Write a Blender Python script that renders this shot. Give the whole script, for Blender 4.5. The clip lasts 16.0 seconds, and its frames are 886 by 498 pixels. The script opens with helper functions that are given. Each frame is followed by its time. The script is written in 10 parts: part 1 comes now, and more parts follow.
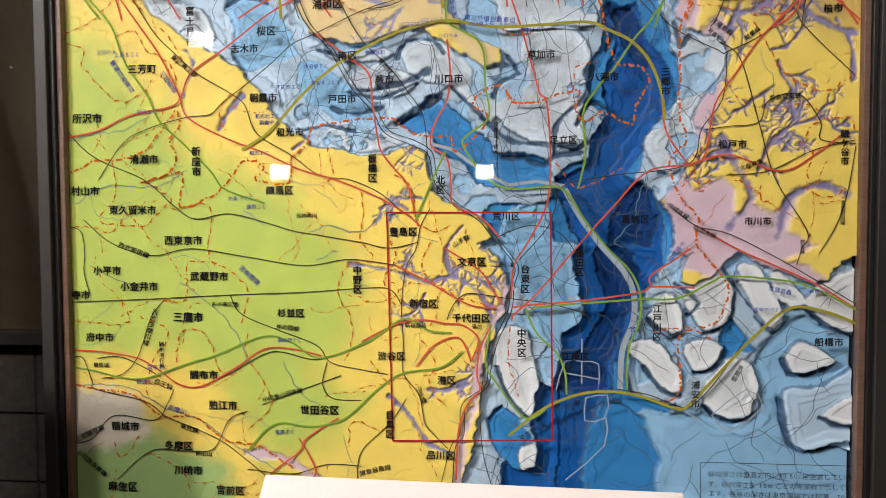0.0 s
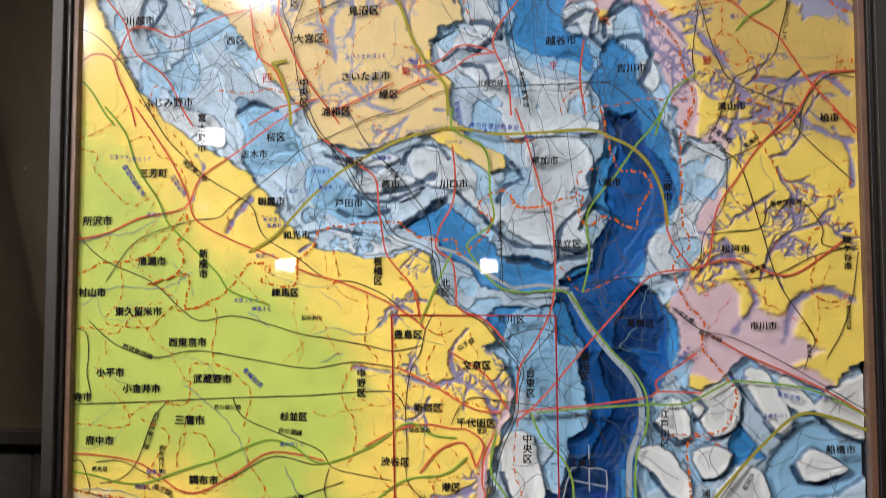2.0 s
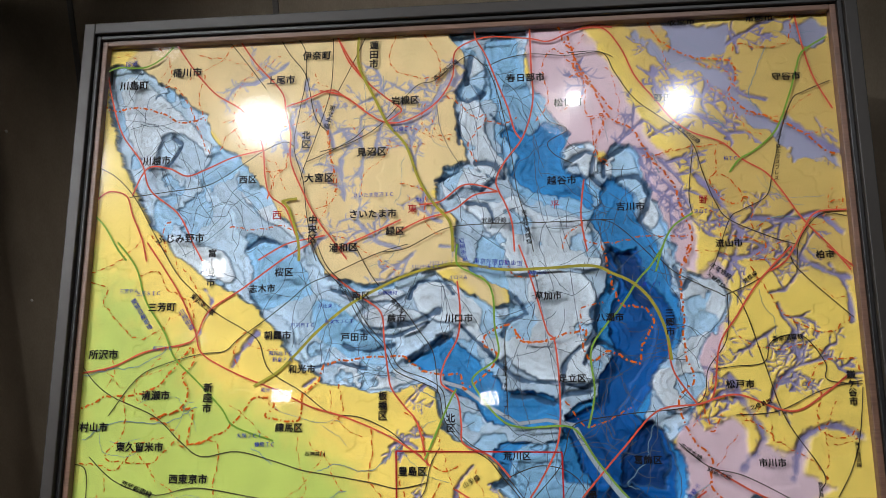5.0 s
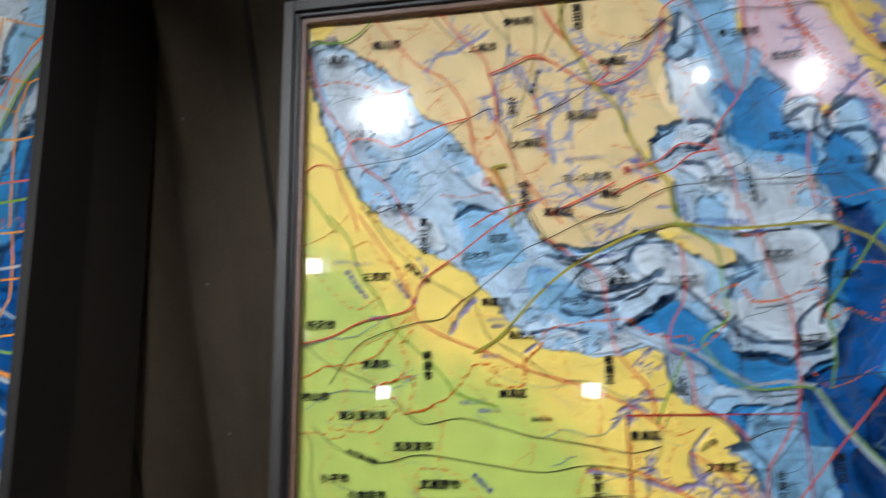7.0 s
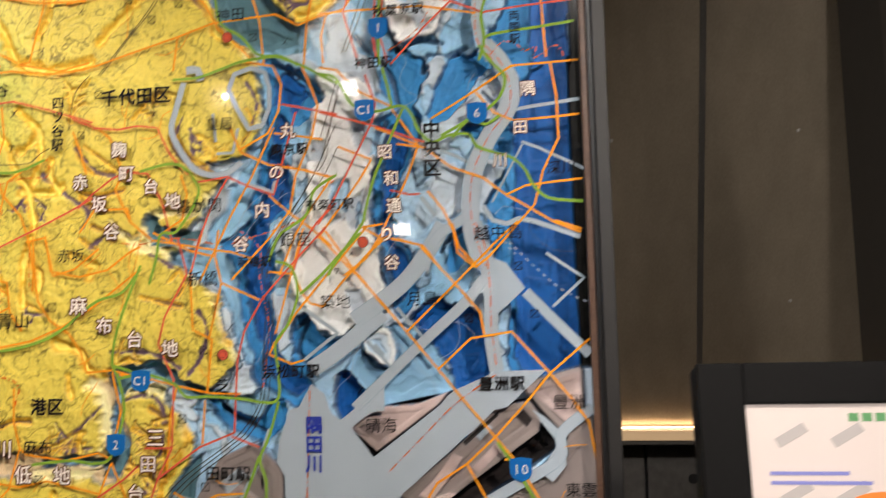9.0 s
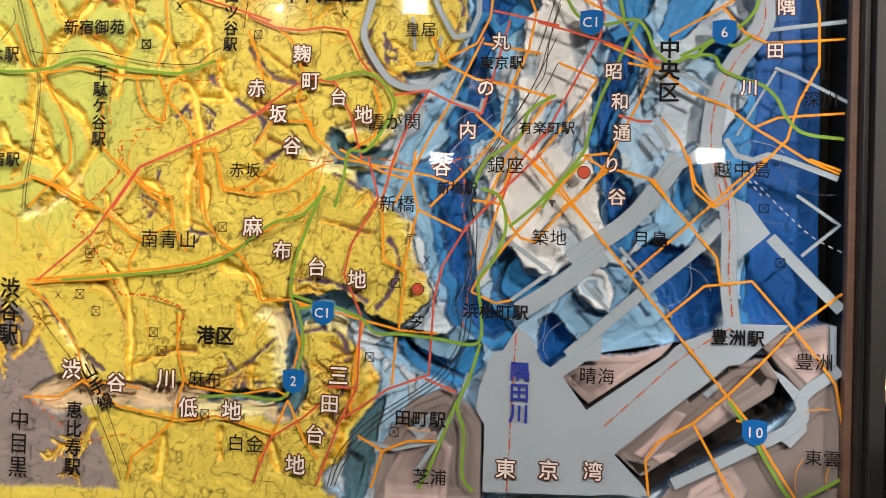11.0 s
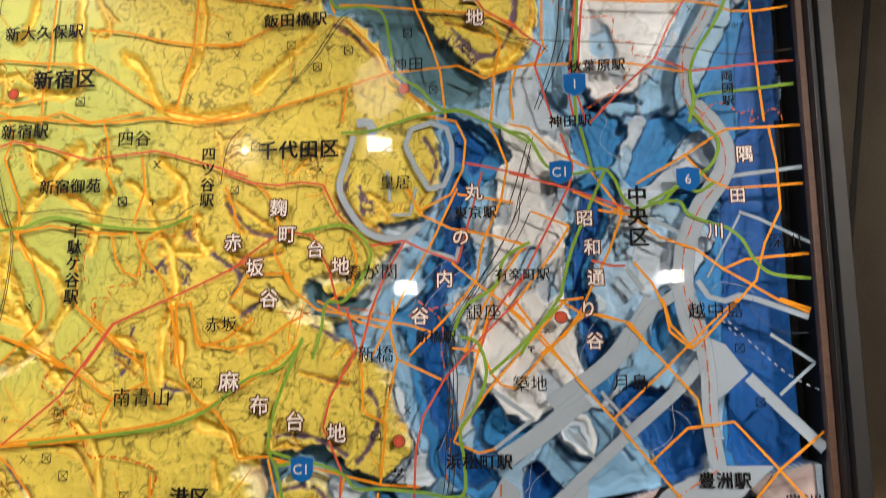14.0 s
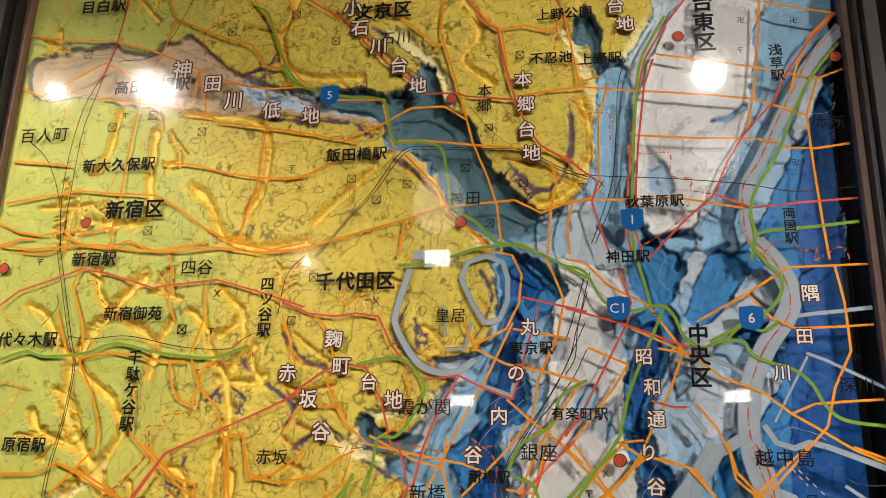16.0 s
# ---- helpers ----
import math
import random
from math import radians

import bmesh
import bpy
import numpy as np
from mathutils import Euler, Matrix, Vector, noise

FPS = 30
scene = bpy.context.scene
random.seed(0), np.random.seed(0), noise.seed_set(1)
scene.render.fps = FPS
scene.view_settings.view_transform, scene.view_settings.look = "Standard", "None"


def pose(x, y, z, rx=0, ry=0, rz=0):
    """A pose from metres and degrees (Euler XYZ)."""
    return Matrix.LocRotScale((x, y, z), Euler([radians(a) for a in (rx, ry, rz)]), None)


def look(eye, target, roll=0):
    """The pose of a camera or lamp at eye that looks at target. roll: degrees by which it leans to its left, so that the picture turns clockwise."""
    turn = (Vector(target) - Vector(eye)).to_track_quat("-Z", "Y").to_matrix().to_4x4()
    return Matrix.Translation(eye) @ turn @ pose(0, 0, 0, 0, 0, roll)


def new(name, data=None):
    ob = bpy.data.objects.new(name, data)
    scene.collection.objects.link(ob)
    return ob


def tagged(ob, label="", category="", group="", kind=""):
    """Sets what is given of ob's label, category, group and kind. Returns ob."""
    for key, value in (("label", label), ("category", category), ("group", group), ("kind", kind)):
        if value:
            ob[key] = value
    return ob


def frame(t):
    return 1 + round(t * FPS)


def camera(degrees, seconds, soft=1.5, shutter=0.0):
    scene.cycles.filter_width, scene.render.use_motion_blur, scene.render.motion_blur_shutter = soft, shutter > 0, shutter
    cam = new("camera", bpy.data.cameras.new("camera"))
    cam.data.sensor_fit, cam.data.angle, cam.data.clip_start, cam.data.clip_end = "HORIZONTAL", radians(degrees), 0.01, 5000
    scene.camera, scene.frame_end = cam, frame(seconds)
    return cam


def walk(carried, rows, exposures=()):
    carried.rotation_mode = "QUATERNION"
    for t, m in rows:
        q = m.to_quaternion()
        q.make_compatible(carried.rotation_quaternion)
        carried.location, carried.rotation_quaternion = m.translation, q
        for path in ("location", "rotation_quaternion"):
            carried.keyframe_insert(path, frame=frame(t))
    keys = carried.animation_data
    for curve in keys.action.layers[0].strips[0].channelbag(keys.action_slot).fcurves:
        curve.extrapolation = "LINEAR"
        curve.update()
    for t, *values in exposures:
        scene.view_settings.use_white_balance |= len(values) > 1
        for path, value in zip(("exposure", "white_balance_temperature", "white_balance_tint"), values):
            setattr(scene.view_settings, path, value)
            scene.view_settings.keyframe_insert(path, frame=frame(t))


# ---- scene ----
cam = camera(55.4, 16.0, soft=0.85, shutter=0.5)
PATH = [
    (0, (0.021, 0.166, 1.495), (-0.193, 2.152, 1.396), -0.3),
    (0.5, (0.018, 0.166, 1.5), (-0.195, 2.152, 1.4), -0.4),
    (1, (0.019, 0.167, 1.498), (-0.202, 2.154, 1.431), -0.2),
    (1.5, (0.017, 0.168, 1.51), (-0.2, 2.156, 1.506), 0.1),
    (2, (0.021, 0.163, 1.51), (-0.203, 2.147, 1.629), -0.1),
    (2.5, (0.021, 0.16, 1.518), (-0.215, 2.13, 1.768), 0.3),
    (2.6, (0.018, 0.158, 1.522), (-0.218, 2.125, 1.797), 0.4),
    (3, (0.021, 0.156, 1.526), (-0.218, 2.111, 1.87), 0.8),
    (3.2, (0.021, 0.155, 1.524), (-0.223, 2.103, 1.903), 0.9),
    (5.3, (0.012, 0.146, 1.511), (-0.2, 2.09, 1.933), -0.1),
    (5.5, (0.016, 0.149, 1.507), (-0.194, 2.094, 1.926), 0.2),
    (6, (0.022, 0.155, 1.509), (-0.189, 2.095, 1.948), 0.5),
    (6.5, (-0.016, 0.169, 1.493), (-0.341, 2.088, 1.953), 1.1),
    (7, (-0.204, 0.139, 1.469), (-0.576, 2.058, 1.892), -0.6),
    (7.5, (-0.461, 0.17, 1.445), (-0.737, 2.121, 1.79), 0.0),
    (8, (-0.675, 0.211, 1.467), (-1.163, 2.117, 1.83), 2.0),
    (8.5, (-0.94, 0.195, 1.443), (-1.427, 2.111, 1.744), 2.3),
    (9, (-1.138, 0.16, 1.418), (-1.445, 2.126, 1.618), -1.3),
    (9.5, (-1.247, 0.22, 1.395), (-1.664, 2.17, 1.546), 3.4),
    (9.7, (-1.284, 0.241, 1.408), (-1.788, 2.174, 1.492), 4.6),
    (11.8, (-1.482, 0.238, 1.436), (-1.684, 2.227, 1.462), 0.4),
    (12, (-1.475, 0.241, 1.439), (-1.694, 2.229, 1.46), 0.3),
    (12.5, (-1.475, 0.242, 1.439), (-1.697, 2.229, 1.474), 0.2),
    (13, (-1.48, 0.24, 1.436), (-1.701, 2.227, 1.504), 0.3),
    (13.5, (-1.478, 0.235, 1.441), (-1.71, 2.214, 1.617), 0.0),
    (14, (-1.471, 0.231, 1.458), (-1.685, 2.191, 1.791), -0.3),
    (14.5, (-1.465, 0.232, 1.473), (-1.723, 2.165, 1.917), 0.2),
    (15, (-1.466, 0.227, 1.485), (-1.763, 2.127, 2.032), 0.8),
    (15.5, (-1.467, 0.229, 1.494), (-1.793, 2.119, 2.06), 1.3),
    (16, (-1.467, 0.231, 1.496), (-1.812, 2.115, 2.072), 1.5),
]
EXPOSURES = ((0.0, 1.07, 6500, 10), (2.0, 1.07, 6450, 10), (3.0, 0.92, 6150, 9), (5.5, 0.94, 5900, 7), (6.5, 0.90, 5700, 6), (7.5, 1.10, 5700, 6), (8.0, 1.45, 6000, 8),
             (8.5, 1.52, 6200, 9), (9.0, 1.25, 6500, 10), (9.5, 1.35, 6500, 10), (12.0, 1.12, 6500, 10), (13.5, 1.10, 6500, 10), (15.0, 0.90, 6500, 10), (16.0, 0.85, 6500, 10))
walk(cam, [(t, look(eye, target, roll)) for t, eye, target, roll in PATH], EXPOSURES)

# ---------------------------------------------------------------- light
world = bpy.data.worlds.new("world")
scene.world = world
world.use_nodes = True
world.node_tree.nodes["Background"].inputs[0].default_value = (0.9, 0.85, 0.8, 1)
world.node_tree.nodes["Background"].inputs[1].default_value = 0.006

WARM, WARMER = (1.0, 0.95, 0.91), (1.0, 0.89, 0.78)
MAP1 = (-0.653, 1.33, 1.03, 1.100, 1.083)   # left, glass plane, bottom, width, height
MAP2 = (-2.378, 1.33, 1.03, 1.258, 1.300)
CEIL = 3.0


# ---------------------------------------------------------------- mesh helpers
def mesh_object(name, bm, mat, parent=None, label="", smooth=False):
    data = bpy.data.meshes.new(name)
    bm.normal_update()
    bm.to_mesh(data)
    bm.free()
    if mat:
        data.materials.append(mat)
    if smooth:
        for p in data.polygons:
            p.use_smooth = True
    ob = new(name, data)
    if parent:
        ob.parent = parent
    if label:
        tagged(ob, label=label)
    return ob


def part(name, bm, mat, parent, label="", smooth=False):
    return mesh_object(name, bm, mat, parent, label, smooth)


def empty(name, at=(0, 0, 0), turn=(0, 0, 0)):
    ob = new(name)
    ob.empty_display_size = 0.05
    ob.matrix_basis = pose(*at, *turn)
    return ob


def box(bm, x0, x1, y0, y1, z0, z1, bevel=0.0):
    made = bmesh.ops.create_cube(bm, size=1.0)["verts"]
    for v in made:
        v.co = Vector((x0 + (v.co.x + 0.5) * (x1 - x0), y0 + (v.co.y + 0.5) * (y1 - y0), z0 + (v.co.z + 0.5) * (z1 - z0)))
    if bevel:
        edges = list({e for v in made for e in v.link_edges})
        bmesh.ops.bevel(bm, geom=edges, offset=bevel, segments=2, affect="EDGES", profile=0.5)
    return bm


def boxed(x0, x1, y0, y1, z0, z1, bevel=0.0):
    return box(bmesh.new(), x0, x1, y0, y1, z0, z1, bevel)


def rod(bm, r, length, at=(0, 0, 0), turn=(0, 0, 0), seg=20, r2=None):
    made = bmesh.ops.create_cone(bm, cap_ends=True, segments=seg, radius1=r, radius2=r if r2 is None else r2, depth=length)["verts"]
    bmesh.ops.transform(bm, matrix=pose(*at, *turn), verts=made)
    return bm


# ---------------------------------------------------------------- materials
def material(name):
    m = bpy.data.materials.new(name)
    m.use_nodes = True
    t = m.node_tree
    return m, t, t.nodes["Principled BSDF"]


def node(t, kind, **inputs):
    n = t.nodes.new(kind)
    for k, v in inputs.items():
        n.inputs[k.replace("_", " ")].default_value = v
    return n


def surface(name, rgb, rough=0.5, metal=0.0, vary=0.15, grain=60.0, bump=0.1, stretch=(1, 1, 1), spec=0.5):
    """A painted, metal or plastic surface with two scales of variation and fine relief."""
    m, t, b = material(name)
    co = t.nodes.new("ShaderNodeTexCoord")
    mp = t.nodes.new("ShaderNodeMapping")
    mp.inputs["Scale"].default_value = stretch
    t.links.new(co.outputs["Object"], mp.inputs["Vector"])
    fine = node(t, "ShaderNodeTexNoise", Scale=grain, Detail=4.0)
    wide = node(t, "ShaderNodeTexNoise", Scale=grain / 14, Detail=3.0)
    for n in (fine, wide):
        t.links.new(mp.outputs[0], n.inputs["Vector"])
    add = t.nodes.new("ShaderNodeMath")
    add.operation = "ADD"
    t.links.new(fine.outputs["Fac"], add.inputs[0])
    t.links.new(wide.outputs["Fac"], add.inputs[1])
    ramp = t.nodes.new("ShaderNodeValToRGB")
    ramp.color_ramp.elements[0].position, ramp.color_ramp.elements[1].position = 0.35, 0.65
    ramp.color_ramp.elements[0].color = (*[c * (1 - vary) for c in rgb], 1)
    ramp.color_ramp.elements[1].color = (*[min(1, c * (1 + vary)) for c in rgb], 1)
    half = t.nodes.new("ShaderNodeMath")
    half.operation = "MULTIPLY"
    half.inputs[1].default_value = 0.5
    t.links.new(add.outputs[0], half.inputs[0])
    t.links.new(half.outputs[0], ramp.inputs[0])
    t.links.new(ramp.outputs[0], b.inputs["Base Color"])
    rr = t.nodes.new("ShaderNodeMapRange")
    rr.inputs["To Min"].default_value, rr.inputs["To Max"].default_value = max(0.02, rough - 0.08), min(1, rough + 0.08)
    t.links.new(wide.outputs["Fac"], rr.inputs["Value"])
    t.links.new(rr.outputs[0], b.inputs["Roughness"])
    b.inputs["Metallic"].default_value = metal
    b.inputs["Specular IOR Level"].default_value = spec
    if bump:
        bp = node(t, "ShaderNodeBump", Strength=bump, Distance=0.002)
        t.links.new(fine.outputs["Fac"], bp.inputs["Height"])
        t.links.new(bp.outputs[0], b.inputs["Normal"])
    return m


def ink(name, rgb, rough=0.6):
    """Printed ink: matt, with a slight unevenness."""
    return surface(name, rgb, rough, 0, 0.06, 300, 0.0, spec=0.05)


def glow(name, rgb, power):
    m, t, b = material(name)
    b.inputs["Base Color"].default_value = (*[0.3 * c for c in rgb], 1)
    b.inputs["Emission Color"].default_value = (*rgb, 1)
    b.inputs["Emission Strength"].default_value = power
    return m


def pane_glass(name):
    """Clear acrylic cover: lets light straight through and mirrors by Fresnel, with a faint haze round bright lamps."""
    m, t, b = material(name)
    t.nodes.remove(b)
    out = t.nodes["Material Output"]
    clear = t.nodes.new("ShaderNodeBsdfTransparent")
    clear.inputs[0].default_value = (0.97, 0.975, 0.97, 1)
    sharp = node(t, "ShaderNodeBsdfGlossy", Roughness=0.012)
    hazy = node(t, "ShaderNodeBsdfGlossy", Roughness=0.11)
    gl = node(t, "ShaderNodeMixShader", Fac=HAZE)
    t.links.new(sharp.outputs[0], gl.inputs[1])
    t.links.new(hazy.outputs[0], gl.inputs[2])
    lw = node(t, "ShaderNodeLayerWeight", Blend=0.5)
    steep = t.nodes.new("ShaderNodeMath")
    steep.operation = "POWER"
    steep.inputs[1].default_value = 5.0
    t.links.new(lw.outputs["Facing"], steep.inputs[0])
    fr = t.nodes.new("ShaderNodeMath")
    fr.operation = "MULTIPLY_ADD"
    fr.inputs[1].default_value, fr.inputs[2].default_value = 0.97, 0.03
    t.links.new(steep.outputs[0], fr.inputs[0])
    mix = t.nodes.new("ShaderNodeMixShader")
    t.links.new(fr.outputs[0], mix.inputs[0])
    t.links.new(clear.outputs[0], mix.inputs[1])
    t.links.new(gl.outputs[0], mix.inputs[2])
    ns = node(t, "ShaderNodeTexNoise", Scale=9.0, Detail=2.0)
    co = t.nodes.new("ShaderNodeTexCoord")
    t.links.new(co.outputs["Object"], ns.inputs["Vector"])
    bp = node(t, "ShaderNodeBump", Strength=0.02, Distance=0.01)
    t.links.new(ns.outputs["Fac"], bp.inputs["Height"])
    t.links.new(bp.outputs[0], sharp.inputs["Normal"])
    t.links.new(mix.outputs[0], out.inputs["Surface"])
    return m


HAZE = 0.22
STEEL = surface("brushed_steel", (0.40, 0.325, 0.235), 0.40, 0.62, 0.10, 30, 0.04, (12, 12, 0.4))
STEEL_STRIP = surface("steel_strip", (0.26, 0.24, 0.22), 0.35, 0.8, 0.10, 60, 0.03, (8, 8, 0.5))
FRAME_GREY = surface("frame_paint", (0.026, 0.021, 0.017), 0.5, 0.0, 0.10, 80, 0.05)
FRAME_DARK = surface("dark_frame_paint", (0.007, 0.0055, 0.005), 0.6, 0.0, 0.15, 80, 0.05)
BLACK = surface("black_lacquer", (0.012, 0.011, 0.011), 0.4, 0, 0.2, 90, 0.05)
LINER = surface("brown_wood_liner", (0.16, 0.085, 0.055), 0.45, 0, 0.25, 40, 0.15, (1, 1, 12))
SIDE = surface("dark_side_panel", (0.016, 0.013, 0.010), 0.6, 0.0, 0.15, 50, 0.05)
CARPET = surface("brown_carpet", (0.15, 0.115, 0.085), 0.95, 0, 0.4, 300, 0.5)
PLASTER = surface("dark_plaster", (0.07, 0.06, 0.055), 0.9, 0, 0.1, 40, 0.2)
CEILING = surface("dark_ceiling", (0.05, 0.048, 0.046), 0.9, 0, 0.15, 30, 0.2)
PLASTIC = surface("black_plastic", (0.004, 0.0037, 0.0037), 0.6, 0, 0.15, 200, 0.1, spec=0.08)
CHROME = surface("screw_steel", (0.62, 0.58, 0.53), 0.3, 0.4, 0.05, 200, 0.0)
BOARD = surface("board_white", (0.80, 0.70, 0.66), 0.55, 0, 0.03, 120, 0.05)
GLASS = pane_glass("acrylic_cover")

# ---------------------------------------------------------------- room shell
tagged(mesh_object("floor", boxed(-6.2, 4.6, -4.4, 3.2, -0.1, 0.0), CARPET), "brown carpet floor of the exhibition room", "floor", kind="structure")
tagged(mesh_object("ceiling", boxed(-6.2, 4.6, -4.4, 3.2, CEIL, CEIL + 0.1), CEILING), "dark painted ceiling of the exhibition room", "ceiling", kind="structure")
tagged(mesh_object("wall_south", boxed(-6.2, 4.6, -4.5, -4.4, 0, CEIL), PLASTER), "dark plastered rear wall of the room", "wall", kind="structure")
tagged(mesh_object("wall_west", boxed(-6.3, -6.2, -4.5, 3.3, 0, CEIL), PLASTER), "dark plastered side wall of the room", "wall", kind="structure")
tagged(mesh_object("wall_east", boxed(4.6, 4.7, -4.5, 3.3, 0, CEIL), PLASTER), "dark plastered side wall of the room", "wall", kind="structure")
tagged(mesh_object("wall_north", boxed(-6.2, 4.6, 3.2, 3.3, 0, CEIL), PLASTER), "dark wall behind the display", "wall", kind="structure")

# ---------------------------------------------------------------- sloping steel back panel between and beside the maps
SLOPE = math.degrees(math.atan(0.45))          # the panel leans towards the viewer as it rises


FOOT = 1.203


def slope_y(z):
    return 1.985 - 0.45 * (z - 1.45)


def screw(parent, x, z, r=0.0058):
    bm = bmesh.new()
    bmesh.ops.create_uvsphere(bm, u_segments=14, v_segments=8, radius=r)
    bmesh.ops.scale(bm, vec=(1, 0.45, 1), verts=bm.verts)
    for k in range(2):
        a = boxed(-r * 0.6, r * 0.6, -r * 0.55, -r * 0.4, -r * 0.1, r * 0.1)
        m = bpy.data.meshes.new("slot")
        a.to_mesh(m)
        a.free()
        m.transform(pose(0, 0, 0, 0, 90 * k + 20, 0))
        bm.from_mesh(m)
        bpy.data.meshes.remove(m)
    ob = part("screw", bm, CHROME, parent, "small round steel screw head", True)
    ob.matrix_basis = pose(x, slope_y(z) - 0.0022, z, SLOPE * 1.0, 0, 0)
    return ob


def sloped_sheet(x0, x1, z0, z1, proud=0.0, thick=0.004, lip=0.0):
    bm = bmesh.new()
    cs = []
    for z in (z0, z1):
        for x in (x0, x1):
            for d in (-proud - thick, 0.0):
                cs.append(bm.verts.new((x, slope_y(z) + d * 0.91, z + d * 0.41)))
    q = [(0, 2, 6, 4), (1, 5, 7, 3), (0, 4, 5, 1), (2, 3, 7, 6), (0, 1, 3, 2), (4, 6, 7, 5)]
    for f in q:
        bm.faces.new([cs[i] for i in f])
    bmesh.ops.recalc_face_normals(bm, faces=bm.faces)
    bmesh.ops.bevel(bm, geom=list(bm.edges), offset=0.0012, segments=1, affect="EDGES")
    return bm


def steel_bay(xs, screws):
    thing = empty("steel_wall_panel")
    tagged(thing, "dark brushed steel wall panel with screws, leaning outwards", "wall panel", kind="structure")
    for a, b in zip(xs[:-1], xs[1:]):
        part("sheet", sloped_sheet(a + 0.0015, b - 0.0015, FOOT, 3.0), STEEL, thing)
    for x in xs[1:-1]:
        part("seam_strip", sloped_sheet(x - 0.006, x + 0.006, FOOT, 3.0, 0.002), STEEL_STRIP, thing, "narrow steel strip over the seam")
    part("bottom_ledge", boxed(xs[0], xs[-1], slope_y(FOOT) - 0.05, slope_y(FOOT) + 0.02, FOOT - 0.032, FOOT - 0.002, 0.002), STEEL_STRIP, thing, "folded steel edge catching warm light")
    for x, z in screws:
        screw(thing, x, z)
    return thing


SCREWS = [(x, z) for x in (-1.058, -0.707, 0.68, -2.62) for z in (1.47, 1.79, 2.118, 2.44)] + [(x, z) for x in (-0.885, 0.5, -2.4) for z in (1.364, 1.728, 2.10, 2.46)]
steel_bay([-4.2, -3.6, -3.0, -2.4, -1.8, -1.3, -0.885, -0.47, 0.0, 0.5, 1.1, 1.7, 2.4], SCREWS)


# ---------------------------------------------------------------- black cladding below the steel
def cladding():
    thing = empty("black_cladding")
    tagged(thing, "black cladding panels with round fixing holes below the steel", "cladding", kind="structure")
    y = slope_y(FOOT) + 0.01
    for i in range(-21, 13):
        for j in range(0, 7):
            x, z = i * 0.2, FOOT - 0.04 - 0.172 * (j + 1)
            bm = boxed(x + 0.003, x + 0.197, y, y + 0.02, z + 0.003, z + 0.169, 0.002)
            p = part("panel", bm, BLACK_PANEL, thing)
            if -7 < i < 4 and j < 3:
                hb = bmesh.new()
                rod(hb, 0.011, 0.002, (x + 0.1, y - 0.0012, z + 0.1), (90, 0, 0), 16)
                part("fixing_hole", hb, BLACK, p)
    part("backing", boxed(-4.2, 2.6, y + 0.021, y + 0.05, 0, FOOT - 0.035), BLACK, thing)
    return thing


BLACK_PANEL = surface("black_panel", (0.11, 0.098, 0.088), 0.5, 0.1, 0.25, 60, 0.1)
cladding()


# ---------------------------------------------------------------- map cases
def ring(x0, x1, z0, z1, inset, y0, y1, bevel=0.0015):
    """Four bars round an opening; inset is a bar's width."""
    return (boxed(x0, x0 + inset, y0, y1, z0, z1, bevel), boxed(x1 - inset, x1, y0, y1, z0, z1, bevel),
            boxed(x0 + inset, x1 - inset, y0, y1, z1 - inset, z1, bevel), boxed(x0 + inset, x1 - inset, y0, y1, z0, z0 + inset, bevel))


def map_case(spec, label, deep, paint, proud):
    x0, y, z0, w, h = spec
    x1, z1 = x0 + w, z0 + h
    case = empty("map_case", (x0, y, z0))
    tagged(case, label, "map display")
    a = 0.034
    def put(name, bm, mat, lab=""):
        bmesh.ops.translate(bm, vec=(-x0, -y, -z0), verts=bm.verts)
        return part(name, bm, mat, case, lab)
    for bar in ring(x0 - a, x1 + a, z0 - a, z1 + a, 0.018, y - proud, y + 0.10):
        put("frame_bar", bar, paint, "dark metal outer frame")
    for bar in ring(x0 - a + 0.018, x1 + a - 0.018, z0 - a + 0.018, z1 + a - 0.018, 0.007, y - proud * 0.6, y + 0.09):
        put("inner_bar", bar, BLACK, "black inner frame")
    for bar in ring(x0 - 0.009, x1 + 0.009, z0 - 0.009, z1 + 0.009, 0.009, y - 0.006, y + 0.012):
        put("liner_bar", bar, LINER, "thin brown wooden liner")
    for bar in ring(x0 - 0.009, x1 + 0.009, z0 - 0.009, z1 + 0.009, 0.007, y + 0.0125, y + deep, 0.0):
        put("inner_wall", bar, BLACK, "black inner wall of the case")
    put("side_panel", boxed(x0 - a + 0.001, x0 - a + 0.017, y + 0.10, 1.62, z0 - a, z1 + a), SIDE, "dark side of the case")
    put("side_panel", boxed(x1 + a - 0.017, x1 + a - 0.001, y + 0.10, 1.62, z0 - a, z1 + a), SIDE, "dark side of the case")
    put("top_panel", boxed(x0 - a + 0.017, x1 + a - 0.017, y + 0.10, 1.62, z1 + a - 0.016, z1 + a), SIDE, "dark top of the case")
    put("bottom_panel", boxed(x0 - a + 0.017, x1 + a - 0.017, y + 0.10, 1.62, z0 - a, z0 - a + 0.016), SIDE, "dark underside of the case")
    put("back_panel", boxed(x0, x1, y + deep, y + deep + 0.01, z0, z1), BLACK, "black back board")
    glass = put("cover", boxed(x0 - 0.002, x1 + 0.002, y + 0.0002, y + 0.0022, z0 - 0.002, z1 + 0.002), GLASS, "clear glossy acrylic cover")
    glass.visible_shadow = False
    put("base", boxed(x0 + 0.1, x1 - 0.1, y + 0.2, y + 0.5, 0.0, z0 - a), SIDE, "dark base of the case")
    return case


